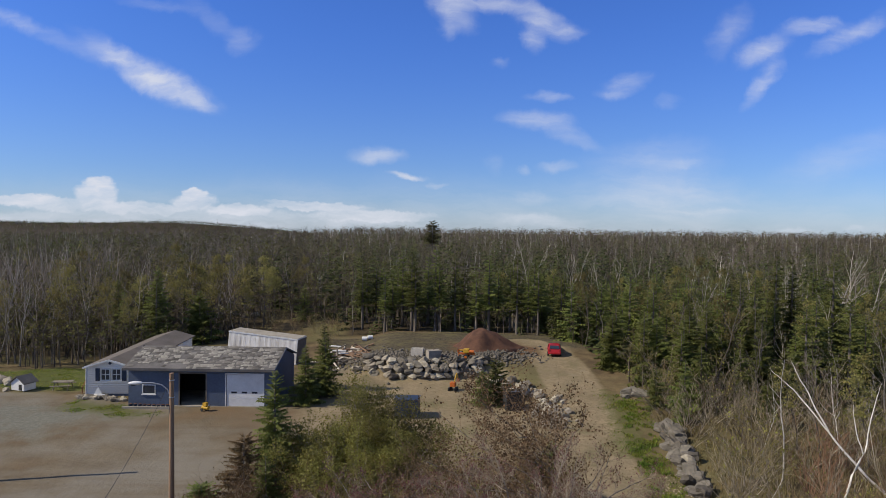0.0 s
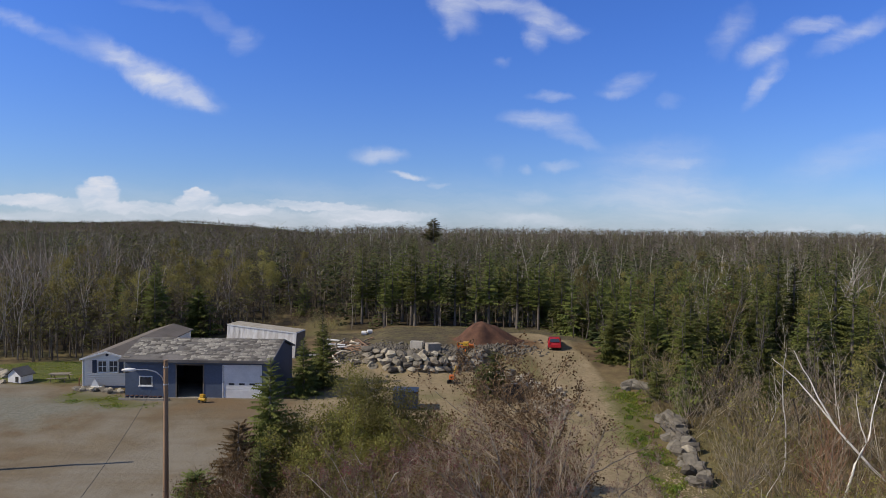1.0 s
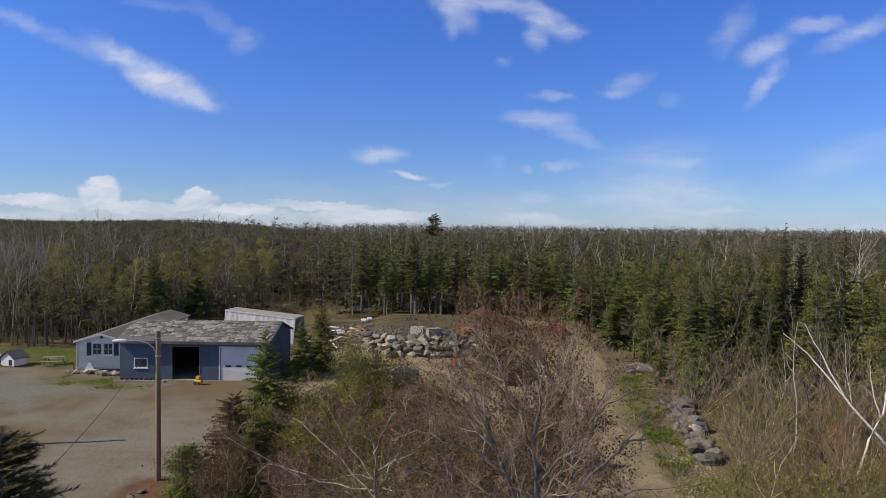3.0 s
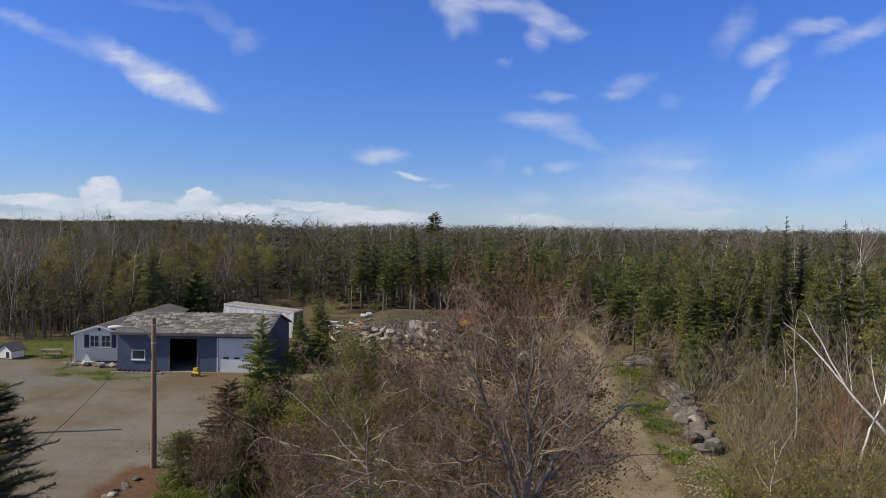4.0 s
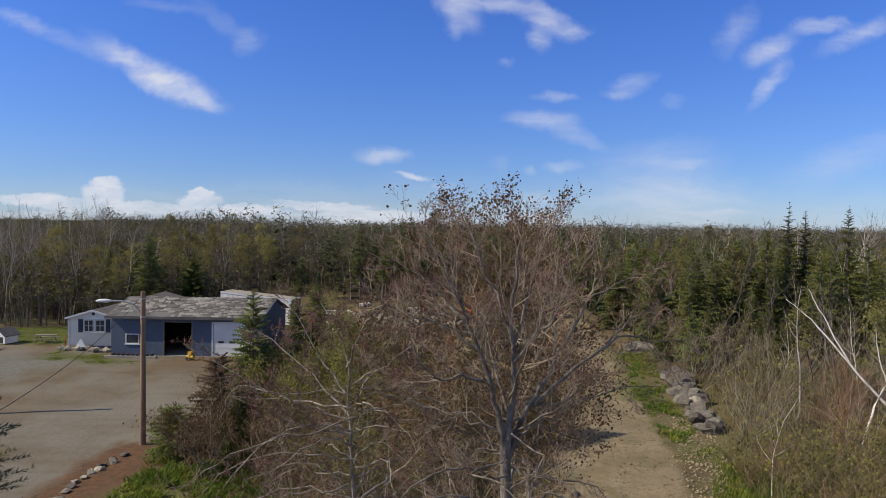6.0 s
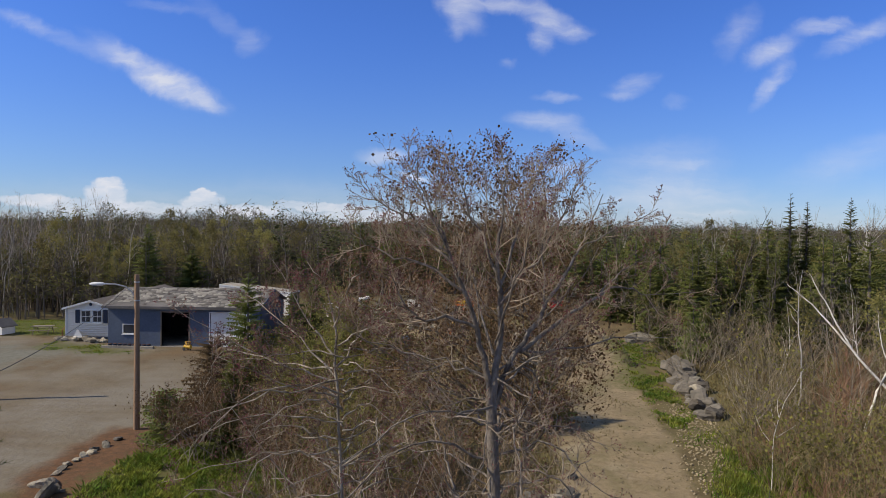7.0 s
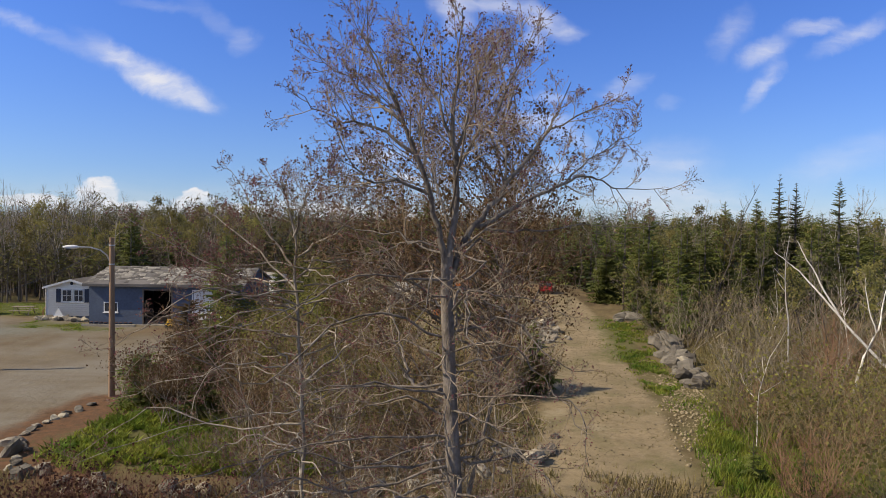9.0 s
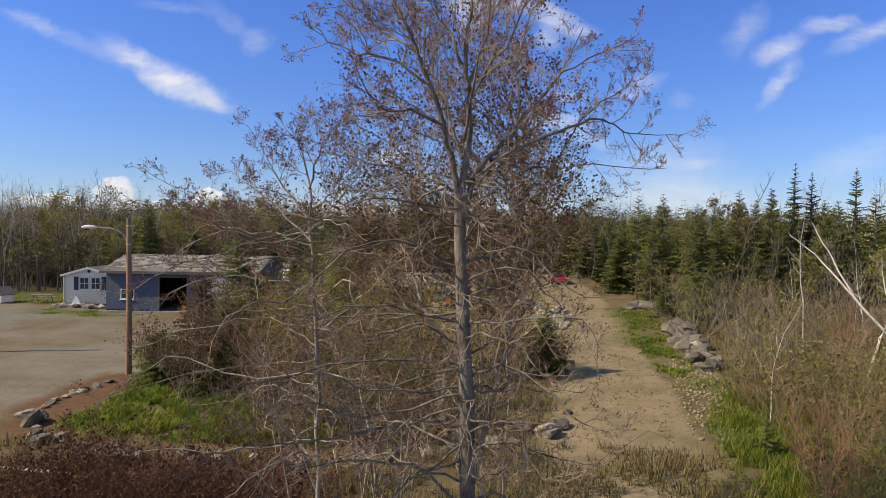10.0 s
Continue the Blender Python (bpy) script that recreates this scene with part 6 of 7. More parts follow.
for x, y in scatter(74, -16, 4, 16.5, 21.6, 1.9, lambda x, y: x < 1 + 0 * y):
    bush(int(qrng.choice((8, 9))), x, y, 0.75 + 0.4 * qrng.random(), "low brush along the road verge")
for x, y in scatter(78, -9.4, -2.6, 18.0, 20.8, 0.95, lambda x, y: x > -9.2 + 0 * y):
    bush(int(qrng.choice((10, 11))), x, y, 0.75 + 0.3 * qrng.random(), "red brown brush along the road verge")
for x, y in scatter(75, -24, -12, 76, 97, 2.6, lambda x, y: inside(x, y, [(-24, 84), (-14, 80), (-13, 86), (-16, 97), (-26, 97)], 0.4) > 0.5):
    bush(int(qrng.choice((4, 5, 6))), x, y, 0.6 + 0.3 * qrng.random(), "brush behind the trailer")

for x, y, h, sd in ((17.6, 54.2, 3.4, 91), (19.4, 52.6, 4.2, 92), (21.6, 55.0, 5.0, 93), (18.4, 50.4, 2.4, 94), (11.9, 24.6, 1.3, 95), (12.6, 22.8, 1.6, 96), (24.5, 49.5, 3.6, 97), (27.5, 53.0, 5.2, 98)):
    spruce("spruce_tree", sd, h, h * 0.38, at(x, y), "young spruce among the brush beside the track", whorls=14, per=7, steps=4, skirt=0.03)
for x, y, h, sd in ((13.6, 28.0, 5.0, 101), (21.5, 44.0, 6.2, 105), (25.5, 42.0, 6.8, 106)):
    sb = bare_tree(sd, h, 0.026, 0.35, 10, ((4, 0.45, 36, 2, 3), (3, 0.5, 36, 1, 3)), 0.8, spread_=0.28)
    leafless("birch_sapling", sb, at(x, y), "thin pale birch sapling without leaves", "tree", "birch saplings", wood="birch_bark", twig="twigs_brown")

# ---------------------------------------------------------------- boulders


def boulder_mesh(seed, mat):
    bm = bmesh.new()
    bmesh.ops.create_cube(bm, size=1.0)
    bmesh.ops.subdivide_edges(bm, edges=bm.edges[:], cuts=2, use_grid_fill=True)
    k = random.Random(seed)
    cuts = [(Vector((k.gauss(0, 1), k.gauss(0, 1), k.gauss(0, 1))).normalized(), 0.34 + 0.16 * k.random()) for _ in range(6)]
    shift = Vector((seed * 3.1, seed * 1.7, 0))
    for v in bm.verts:
        v.co = v.co * 0.5 + v.co.normalized() * 0.27
        for n_, d in cuts:
            e = v.co.dot(n_) - d
            if e > 0:
                v.co -= n_ * e * 0.9
        v.co += Vector((noise.noise(v.co * 2.4 + shift), noise.noise(v.co * 2.4 + shift + Vector((9, 0, 0))), noise.noise(v.co * 2.4 + shift + Vector((0, 9, 0))))) * 0.13
        v.co.z *= 0.8
    bmesh.ops.triangulate(bm, faces=bm.faces[:])
    me = bpy.data.meshes.new("boulder")
    bm.to_mesh(me)
    bm.free()
    me.materials.append(M[mat])
    return me


ROCKS = [boulder_mesh(i + 1, "rock") for i in range(6)]
PALE = [boulder_mesh(i + 11, "pale_rock") for i in range(6)]


def boulder(x, y, z, s, pale, group, label, flat=1.0):
    ob = new("boulder", (PALE if pale else ROCKS)[qrng.integers(0, 6)])
    ob.matrix_basis = pose(x, y, z, 20 * qrng.normal(), 20 * qrng.normal(), 360 * qrng.random()) @ Matrix.Diagonal((s * (0.9 + 0.5 * qrng.random()), s, s * flat, 1))
    tagged(ob, label, "boulder", group)


def along(line, f):
    seg = [math.dist(a, b) for a, b in zip(line, line[1:])]
    d = f * sum(seg)
    for (a, b), s in zip(zip(line, line[1:]), seg):
        if d <= s:
            return a[0] + (b[0] - a[0]) * d / s, a[1] + (b[1] - a[1]) * d / s
        d -= s
    return line[-1]


WALL = [(-9.4, 67.2), (-6, 65.2), (-2.5, 64.5), (1.5, 65.0), (4.6, 66.4)]
for row, (n, dz, dy, s0) in enumerate(((19, 0.15, 0.0, 0.9), (19, 0.6, 0.25, 0.92), (19, 1.05, 0.55, 0.9), (18, 1.4, 1.0, 0.8))):
    for i in range(n):
        x, y = along(WALL, (i + 0.5 + 0.3 * qrng.normal()) / n)
        base = 0.95
        if row and x < -8.2:
            continue
        boulder(x, y + dy + 0.12 * qrng.normal(), base + dz + 0.08 * qrng.normal(), s0 * (0.8 + 0.4 * qrng.random()), qrng.random() < 0.38, "boulders of the retaining wall", "rough grey boulder stacked in a retaining wall", 0.72)
PILE = [(4.9, 62.5), (6.6, 60.5), (8.2, 57.5), (8.9, 54.5), (8.6, 51.5)]
for i in range(58):
    f = qrng.random()
    x, y = along(PILE, f)
    x, y = x + qrng.normal() * 0.75, y + qrng.normal() * 0.8
    s = (0.45 + 0.65 * qrng.random()) * (1 - 0.45 * f)
    boulder(x, y, gz(x, y) + s * 0.22 + 0.25 * qrng.random() * (1 - f), s, qrng.random() < 0.8, "boulders heaped beside the track", "pale angular boulder heaped beside the track")
LEDGE = [(16.6, 49.4), (16.4, 47.0), (16.0, 44.6), (15.5, 42.4), (15.3, 40.4), (14.9, 37.6)]
for i in range(30):
    f = (i % 15 + 0.5) / 15
    x, y = along(LEDGE, f + 0.015 * qrng.normal())
    s = (1.25 - 0.45 * f) * (0.75 + 0.45 * qrng.random())
    x += (0.55 if i > 14 else 0.0) + 0.15 * qrng.normal()
    boulder(x, y, gz(x, y) + s * (0.16 if i < 15 else 0.34), s, qrng.random() < 0.18, "boulders lining the track", "large weathered grey boulder lining the track", 0.7)
for x, y, s in ((16.4, 58.0, 1.5), (17.2, 57.4, 1.2), (15.9, 57.2, 0.7)):
    boulder(x, y, gz(x, y) + s * 0.15, s, False, "boulders lining the track", "large weathered grey boulder lining the track", 0.75)
ROW = [(-14.8, 27.6), (-12.6, 24.6), (-8.6, 22.9), (-5, 22.8), (-1.9, 23.0), (1.5, 24.1), (3.6, 25.5), (5.5, 27.0), (6.4, 29.3)]
for i in range(64):
    f = qrng.random()
    x, y = along(ROW, f)
    s = (0.25 + 0.5 * qrng.random() ** 2) * (1.35 if f > 0.72 else 1.0)
    x, y = x + 0.2 * qrng.normal(), y + 0.3 * qrng.normal()
    boulder(x, y, gz(x, y) + s * 0.12, s, qrng.random() < 0.45, "stones edging the verge", "weathered stone half sunk in the grassy verge", 0.75)
for i in range(10):
    x, y = along([(-14.6, 28.0), (-14.7, 30.2), (-14.4, 33.0)], (i + 0.5) / 10)
    boulder(x + 0.1 * qrng.normal(), y, gz(x, y) + 0.04, 0.26 + 0.15 * qrng.random(), qrng.random() < 0.4, "stones edging the verge", "small pale stone edging the yard", 0.6)
for i in range(16):
    x, y = -31.3 + 0.29 * i, 55.75 - 0.04 * i + 0.12 * qrng.normal()
    boulder(x, y, gz(x, y) + 0.1, 0.4 + 0.2 * qrng.random(), qrng.random() < 0.6, "stones edging the flower bed", "grey stone edging the bed before the house")
for x, y, s in ((-40.3, 60.2, 0.9), (-39.5, 61.5, 0.8), (-41.5, 61.0, 1.2), (-39.0, 58.0, 0.5), (-33.8, 99.8, 1.6), (-32.0, 99.0, 1.2), (-30.0, 97.5, 1.0), (-28.5, 98.5, 1.1)):
    boulder(x, y, gz(x, y) + s * 0.2, s, True, "", "pale boulder lying in the grass")


def pebbles(seed, n, line, wide, lo, hi):
    k = np.random.default_rng(seed)
    g_ = Geo()
    for _ in range(n):
        x, y = along(line, k.random())
        x, y = x + k.normal() * wide, y + k.normal() * wide
        s_ = lo + (hi - lo) * k.random() ** 2
        v = np.array([(1, 0, 0), (-1, 0, 0), (0, 1, 0), (0, -1, 0), (0, 0, 0.8), (0, 0, -0.6)]) * s_ * (0.6 + 0.8 * k.random((6, 1)))
        a = k.random() * 6.3
        v = np.stack([v[:, 0] * math.cos(a) - v[:, 1] * math.sin(a) + x, v[:, 0] * math.sin(a) + v[:, 1] * math.cos(a) + y, v[:, 2] + gz(x, y) + s_ * 0.15], -1)
        g_.add(v, t=[(0, 2, 4), (2, 1, 4), (1, 3, 4), (3, 0, 4), (2, 0, 5), (1, 2, 5), (3, 1, 5), (0, 3, 5)])
    return g_


tagged(part("rubble", pebbles(61, 420, [(8.6, 55.5), (8.4, 50.0)], 0.75, 0.08, 0.3), "pale_rock"), "pale broken stones heaped beside the track", "rubble", kind="stuff")
tagged(part("gravel_bank", pebbles(62, 1300, [(14.6, 41), (13.6, 36), (12.4, 30), (11.6, 26.5)], 0.85, 0.025, 0.095), "gravel_tan"), "tan gravel spilled below the boulders", "gravel", kind="stuff")
tagged(part("track_gravel", pebbles(64, 1500, TRACK_MID[1:8], 1.25, 0.015, 0.06), "gravel_tan"), "small loose stones on the dirt track", "gravel", kind="stuff")
tagged(part("terrace_stones", pebbles(63, 3000, [(-12, 72), (-7, 68.4), (-2, 67.6), (4, 69), (9, 71)], 1.35, 0.05, 0.26), "rock"), "small stones scattered over the terrace", "stones", kind="stuff")

# heap of red soil
heap = Geo()
n_r, n_a = 16, 40
vv = [(0, 0, 2.1)]
for i in range(1, n_r + 1):
    for j in range(n_a):
        a, r = 2 * math.pi * j / n_a, i / n_r
        w = 1 + 0.12 * math.sin(3 * a + 1) + 0.07 * math.sin(7 * a)
        x, y = math.cos(a) * r * (4.6 if math.cos(a) > 0 else 3.1) * w, math.sin(a) * r * 3.0 * w
        z = 2.1 * math.cos(r * math.pi / 2) ** 1.6 + 0.3 * noise.noise(Vector((x * 1.1, y * 1.1, 3))) * (1 - r * 0.6) + 0.05 * noise.noise(Vector((x * 4, y * 4, 1)))
        vv.append((x, y, z - (0.35 if i == n_r else 0.0)))
tt = [(0, 1 + j, 1 + (j + 1) % n_a) for j in range(n_a)]
qq = [(1 + (i - 1) * n_a + j, 1 + i * n_a + j, 1 + i * n_a + (j + 1) % n_a, 1 + (i - 1) * n_a + (j + 1) % n_a) for i in range(1, n_r) for j in range(n_a)]
heap.add(vv, t=tt, q=qq)
me = heap.mesh("soil_mound", smooth=True)
ob = part("soil_mound", me, "soil")
ob.matrix_basis = pose(3.9, 73.0, gz(3.9, 73.0) - 0.05)
tagged(ob, "cone shaped heap of reddish brown soil", "soil heap")

# ---------------------------------------------------------------- car


def car(loc, turn):
    c = thing("car", loc, "small red hatchback parked at the end of the track", "car", turn=turn)
    side = [(-1.95, 0.32), (1.9, 0.32), (2.0, 0.62), (1.85, 0.86), (0.95, 0.98), (0.35, 1.42), (-1.35, 1.46), (-1.85, 1.0), (-2.0, 0.62)]
    bm = prism(side, -0.82, 0.82)
    for v in bm.verts:
        if v.co.z > 1.2:
            v.co.y *= 0.82
    bmesh.ops.bevel(bm, geom=list(bm.edges), offset=0.07, segments=2, affect="EDGES")
    part("body", bm, "red_paint", c)
    for s in (-1, 1):
        part("side_window", prism([(-1.35, 1.02), (0.75, 1.02), (0.3, 1.36), (-1.25, 1.38)], s * 0.78 - 0.02, s * 0.78 + 0.02), "glass", c)
        part("headlight", box(1.86, 1.98, s * 0.6 - 0.16, s * 0.6 + 0.16, 0.62, 0.78, 0.03), "white_paint", c)
        part("tail_light", box(-1.99, -1.9, s * 0.66 - 0.09, s * 0.66 + 0.09, 0.75, 1.02, 0.02), "red_paint", c)
        for x in (-1.25, 1.25):
            w = part("wheel", rod((x, s * 0.66, 0.3), (x, s * 0.86, 0.3), 0.3, n=20), "rubber", c)
            part("rim", rod((x, s * 0.862, 0.3), (x, s * 0.875, 0.3), 0.18, n=14), "galv", w)
    ws = bmesh.new()
    for p_ in ((0.93, -0.64, 1.03), (0.93, 0.64, 1.03), (0.42, 0.55, 1.39), (0.42, -0.55, 1.39)):
        ws.verts.new(p_)
    ws.verts.ensure_lookup_table()
    f = ws.faces.new(ws.verts)
    bmesh.ops.translate(ws, verts=ws.verts, vec=(0.035, 0, 0.03))
    bmesh.ops.solidify(ws, geom=[f], thickness=0.01)
    part("windscreen", ws, "glass", c)
    rs = bmesh.new()
    for p_ in ((-1.84, -0.62, 1.05), (-1.84, 0.62, 1.05), (-1.43, 0.54, 1.41), (-1.43, -0.54, 1.41)):
        rs.verts.new(p_)
    rs.verts.ensure_lookup_table()
    f = rs.faces.new(rs.verts)
    bmesh.ops.translate(rs, verts=rs.verts, vec=(-0.035, 0, 0.03))
    bmesh.ops.solidify(rs, geom=[f], thickness=0.01)
    part("rear_window", rs, "glass", c)
    part("bumper", box(-2.06, -1.95, -0.75, 0.75, 0.36, 0.58, 0.03), "red_paint", c)
    return c


car(at(12.1, 72.3), 82).scale = (0.88, 0.86, 0.8)

# ---------------------------------------------------------------- things in the pit
crate = thing("plywood_crate", at(-2.8, 68.2), "open beige plywood crate standing on the terrace", "crate", turn=-6)
crate.scale = (0.85, 0.85, 0.85)
for nm, a in (("side_panel", (-0.75, 0.75, -0.5, -0.46, 0, 0.95)), ("side_panel", (-0.75, 0.75, 0.46, 0.5, 0, 0.95)), ("end_panel", (-0.75, -0.71, -0.457, 0.457, 0, 0.95)), ("end_panel", (0.71, 0.75, -0.457, 0.457, 0, 0.95)), ("bottom", (-0.705, 0.705, -0.457, 0.457, 0.02, 0.06))):
    part(nm, box(*a), "pale_plank", crate)
block = thing("concrete_block", at(-1.1, 67.6), "large pale concrete block set at an angle", "concrete block", turn=24)
block.scale = (0.82, 0.82, 0.85)
bm = box(-0.85, 0.85, -0.55, 0.55, -0.1, 1.0, 0.03)
part("body", bm, "concrete", block)
part("lifting_loop", rod((-0.1, 0, 1.0), (0.1, 0, 1.08), 0.025), "rust", block)

mach = thing("wood_splitter", at(2.3, 67.6), "orange and yellow wheeled machine on the terrace", "machine", turn=-12)
part("frame_beam", box(-0.9, 0.9, -0.12, 0.12, 0.45, 0.65, 0.02), "orange", mach)
part("engine", box(-0.3, 0.3, -0.3, 0.3, 0.66, 1.05, 0.05), "yellow", mach)
part("tank", rod((0.35, -0.25, 0.8), (0.85, -0.25, 0.8), 0.16, n=14), "orange", mach)
part("cylinder", rod((-0.9, 0.1, 0.85), (0.3, 0.1, 0.85), 0.07, n=12), "yellow", mach)
part("wedge", prism([(-0.95, 0.65), (-0.8, 0.65), (-0.85, 1.0)], -0.15, 0.15), "orange", mach)
for s in (-1, 1):
    w = part("wheel", rod((0.0, s * 0.35, 0.27), (0.0, s * 0.5, 0.27), 0.27, n=18), "rubber", mach)
    part("rim", rod((0.0, s * 0.502, 0.27), (0.0, s * 0.515, 0.27), 0.14, n=12), "orange", w)
part("stand", rod((-0.8, 0, 0.0), (-0.8, 0, 0.45), 0.04), "orange", mach)

digger = thing("excavator", at(0.9, 61.0), "small orange excavator with a raised yellow arm", "excavator", turn=70)
digger.scale = (0.7, 0.7, 0.7)
part("cab", box(-0.4, 0.3, -0.35, 0.35, 0.5, 1.1, 0.06), "orange", digger)
part("boom", rod((0.3, 0, 0.9), (1.3, 0, 2.0), 0.09, 0.08, 8), "yellow", digger)
part("stick", rod((1.3, 0, 2.0), (2.0, 0, 1.2), 0.07, 0.06, 8), "yellow", digger)
part("bucket", prism([(1.85, 0.75), (2.25, 0.8), (2.2, 1.2), (1.95, 1.2)], -0.22, 0.22), "rust", digger)
for s in (-1, 1):
    part("track", box(-0.75, 0.65, s * 0.42 - 0.13, s * 0.42 + 0.13, 0.0, 0.45, 0.12), "rubber", digger)

skip = thing("steel_bin", at(-2.9, 53.0), "dark blue steel bin with a flat lid", "bin", turn=-4)
for nm, a in (("side", (-0.95, 0.95, -0.75, -0.7, 0.1, 1.45)), ("side", (-0.95, 0.95, 0.7, 0.75, 0.1, 1.45)), ("end", (-0.95, -0.9, -0.697, 0.697, 0.1, 1.45)), ("end", (0.9, 0.95, -0.697, 0.697, 0.1, 1.45)), ("bottom", (-0.9, 0.9, -0.69, 0.69, 0.1, 0.15))):
    part(nm, box(*a), "steel_blue", skip)
part("lid", box(-1.0, 1.0, -0.8, 0.8, 1.46, 1.52, 0.01), "steel_blue", skip)
part("skid", box(-0.9, 0.9, -0.5, -0.35, 0.0, 0.1, bm=box(-0.9, 0.9, 0.35, 0.5, 0.0, 0.1)), "rust", skip)

tank = thing("water_tank", at(6.0, 55.4), "square dark steel tank open at the top", "tank", turn=8)
for nm, a in (("side", (-0.8, 0.8, -0.7, -0.65, 0, 1.25)), ("side", (-0.8, 0.8, 0.65, 0.7, 0, 1.25)), ("end", (-0.8, -0.75, -0.647, 0.647, 0, 1.25)), ("end", (0.75, 0.8, -0.647, 0.647, 0, 1.25)), ("bottom", (-0.75, 0.75, -0.64, 0.64, 0.0, 0.05))):
    part(nm, box(*a), "dark", tank)

for k_, (x, y, tn) in enumerate(((6.7, 44.6, 4), (6.9, 43.6, -3))):
    pl = thing("plank_stack", at(x, y), "stack of dark weathered planks lying on the ground", "planks", turn=tn)
    for j in range(2):
        for i in range(4):
            part("plank", box(-0.95 + 0.04 * j, 0.9 + 0.05 * i * (j - 0.5), -0.4 + i * 0.2, -0.22 + i * 0.2, 0.02 + 0.07 * j, 0.08 + 0.07 * j, 0.005), "plank", pl)
trip = thing("steel_tripod", at(5.8, 45.0), "rust red steel tripod standing beside the planks", "tripod")
for a in (0.3, 2.4, 4.5):
    part("leg", rod((0.45 * math.cos(a), 0.45 * math.sin(a), 0), (0.02 * math.cos(a), 0.02 * math.sin(a), 1.3), 0.025), "rust", trip)
part("head", rod((0, 0, 1.46), (0, 0, 1.56), 0.07), "rust", trip)

for i in range(80):
    x, y = -13.6 + 5.2 * qrng.random(), 69.5 + 7.5 * qrng.random()
    ln, a = 0.9 + 1.8 * qrng.random(), qrng.random() * math.pi
    z = gz(x, y) + 0.12 + 0.35 * qrng.random()
    d = Vector((math.cos(a), math.sin(a), 0.2 * qrng.normal())) * ln / 2
    lg = part("log", rod(-d, d, 0.05 + 0.06 * qrng.random(), n=7), "pale_plank" if qrng.random() < 0.15 else ("plank" if qrng.random() < 0.5 else "pole_wood"))
    lg.matrix_basis = pose(x, y, z)
    tagged(lg, "weathered log lying on a heap of waste wood", "log", "waste wood")
for x, y, ln, a in ((-12.3, 74.4, 2.2, 6), (-13.0, 77.6, 1.8, -12), (-11.2, 73.0, 1.2, 30)):
    pb_ = part("board", box(-ln / 2, ln / 2, -0.16, 0.16, 0, 0.1, 0.01), "white_paint")
    pb_.matrix_basis = pose(x, y, gz(x, y) + 0.45, 4, 3, a)
    tagged(pb_, "white painted board lying on waste wood", "board", "waste wood")
wp = part("pole_piece", rod((-1.6, 0, 0), (1.6, 0.1, 0), 0.05, 0.04, 10), "white_paint")
wp.matrix_basis = pose(-11.0, 21.6, gz(-11.0, 21.6) + 0.12, 0, 2, -4)
tagged(wp, "white painted pole lying in the verge grass", "pole")
for i, (x, y) in enumerate(((-10.3, 84.0), (-9.6, 84.2))):
    jug = thing("plastic_drum", at(x, y), "white plastic drum lying at the wood's edge", "drum", "plastic drums", turn=20 * i)
    part("body", rod((-0.3, 0, 0.28), (0.3, 0, 0.28), 0.28, n=16), "white_paint", jug)
    part("cap", rod((0.3, 0, 0.38), (0.34, 0, 0.38), 0.06, n=10), "white_paint", jug)

# ---------------------------------------------------------------- things in the yard
hut = thing("dog_house", at(-37.8, 58.6), "small white dog house with a dark shingled roof", "dog house", turn=-18)
part("wall", prism([(-0.75, 0.05), (0.75, 0.05), (0.75, 0.75), (0, 1.25), (-0.75, 0.75)], -0.6, 0.6), "white_paint", hut)
for s in (-1, 1):
    part("roof_slope", prism([(s * 0.92, 0.66), (s * 0.92, 0.72), (0, 1.36), (0, 1.29)], -0.75, 0.75), "roof_dark", hut)
# no opening is cut: a dark panel on the wall paints the shaded doorway
part("doorway", box(0.15, 0.5, -0.62, -0.603, 0.1, 0.6), "dark", hut)
table = thing("picnic_table", at(-34.6, 59.2), "low grey wooden picnic table on the lawn", "picnic table", turn=12)
for i in range(5):
    part("top_plank", box(-0.85, 0.85, -0.38 + i * 0.155, -0.24 + i * 0.155, 0.68, 0.72, 0.005), "plank", table)
for s in (-1, 1):
    part("bench", box(-0.85, 0.85, s * 0.72 - 0.13, s * 0.72 + 0.13, 0.4, 0.44, 0.005), "plank", table)
    for x in (-0.6, 0.6):
        part("leg", rod((x, s * 0.75, 0), (x, s * 0.2, 0.68), 0.04, n=6), "plank", table)
for i in range(9):
    ty = thing("flower_pot", at(-25.6 + i * 0.38, 53.35), "dark clay flower pot beside the garage wall", "flower pot", "pots along the garage")
    part("pot", rod((0, 0, 0), (0, 0, 0.26), 0.12, 0.16, 12), "shutter", ty)
    part("soil_top", rod((0, 0, 0.262), (0, 0, 0.28), 0.13, n=12), "soil", ty)
tagged(part("garden_kerb", box(-26.1, -22.0, 52.85, 53.02, 0.55, 0.82, 0.02), "concrete"), "pale concrete kerb before the garage wall", "kerb")
comp = tagged(thing("air_compressor", at(-19.1, 52.4), "small yellow wheeled engine beside the open bay", "machine", turn=-20))
comp.scale = (0.75, 0.75, 0.75)
part("tank", rod((-0.4, 0, 0.38), (0.4, 0, 0.38), 0.2, n=14), "yellow", comp)
part("engine", box(-0.25, 0.25, -0.18, 0.18, 0.58, 0.92, 0.04), "yellow", comp)
part("handle", rod((0.4, 0, 0.5), (0.75, 0, 0.85), 0.025), "dark", comp)
for s in (-1, 1):
    part("wheel", rod((-0.25, s * 0.22, 0.17), (-0.25, s * 0.3, 0.17), 0.17, n=14), "rubber", comp)
part("foot", rod((0.35, 0, 0), (0.35, 0, 0.2), 0.03), "dark", comp)
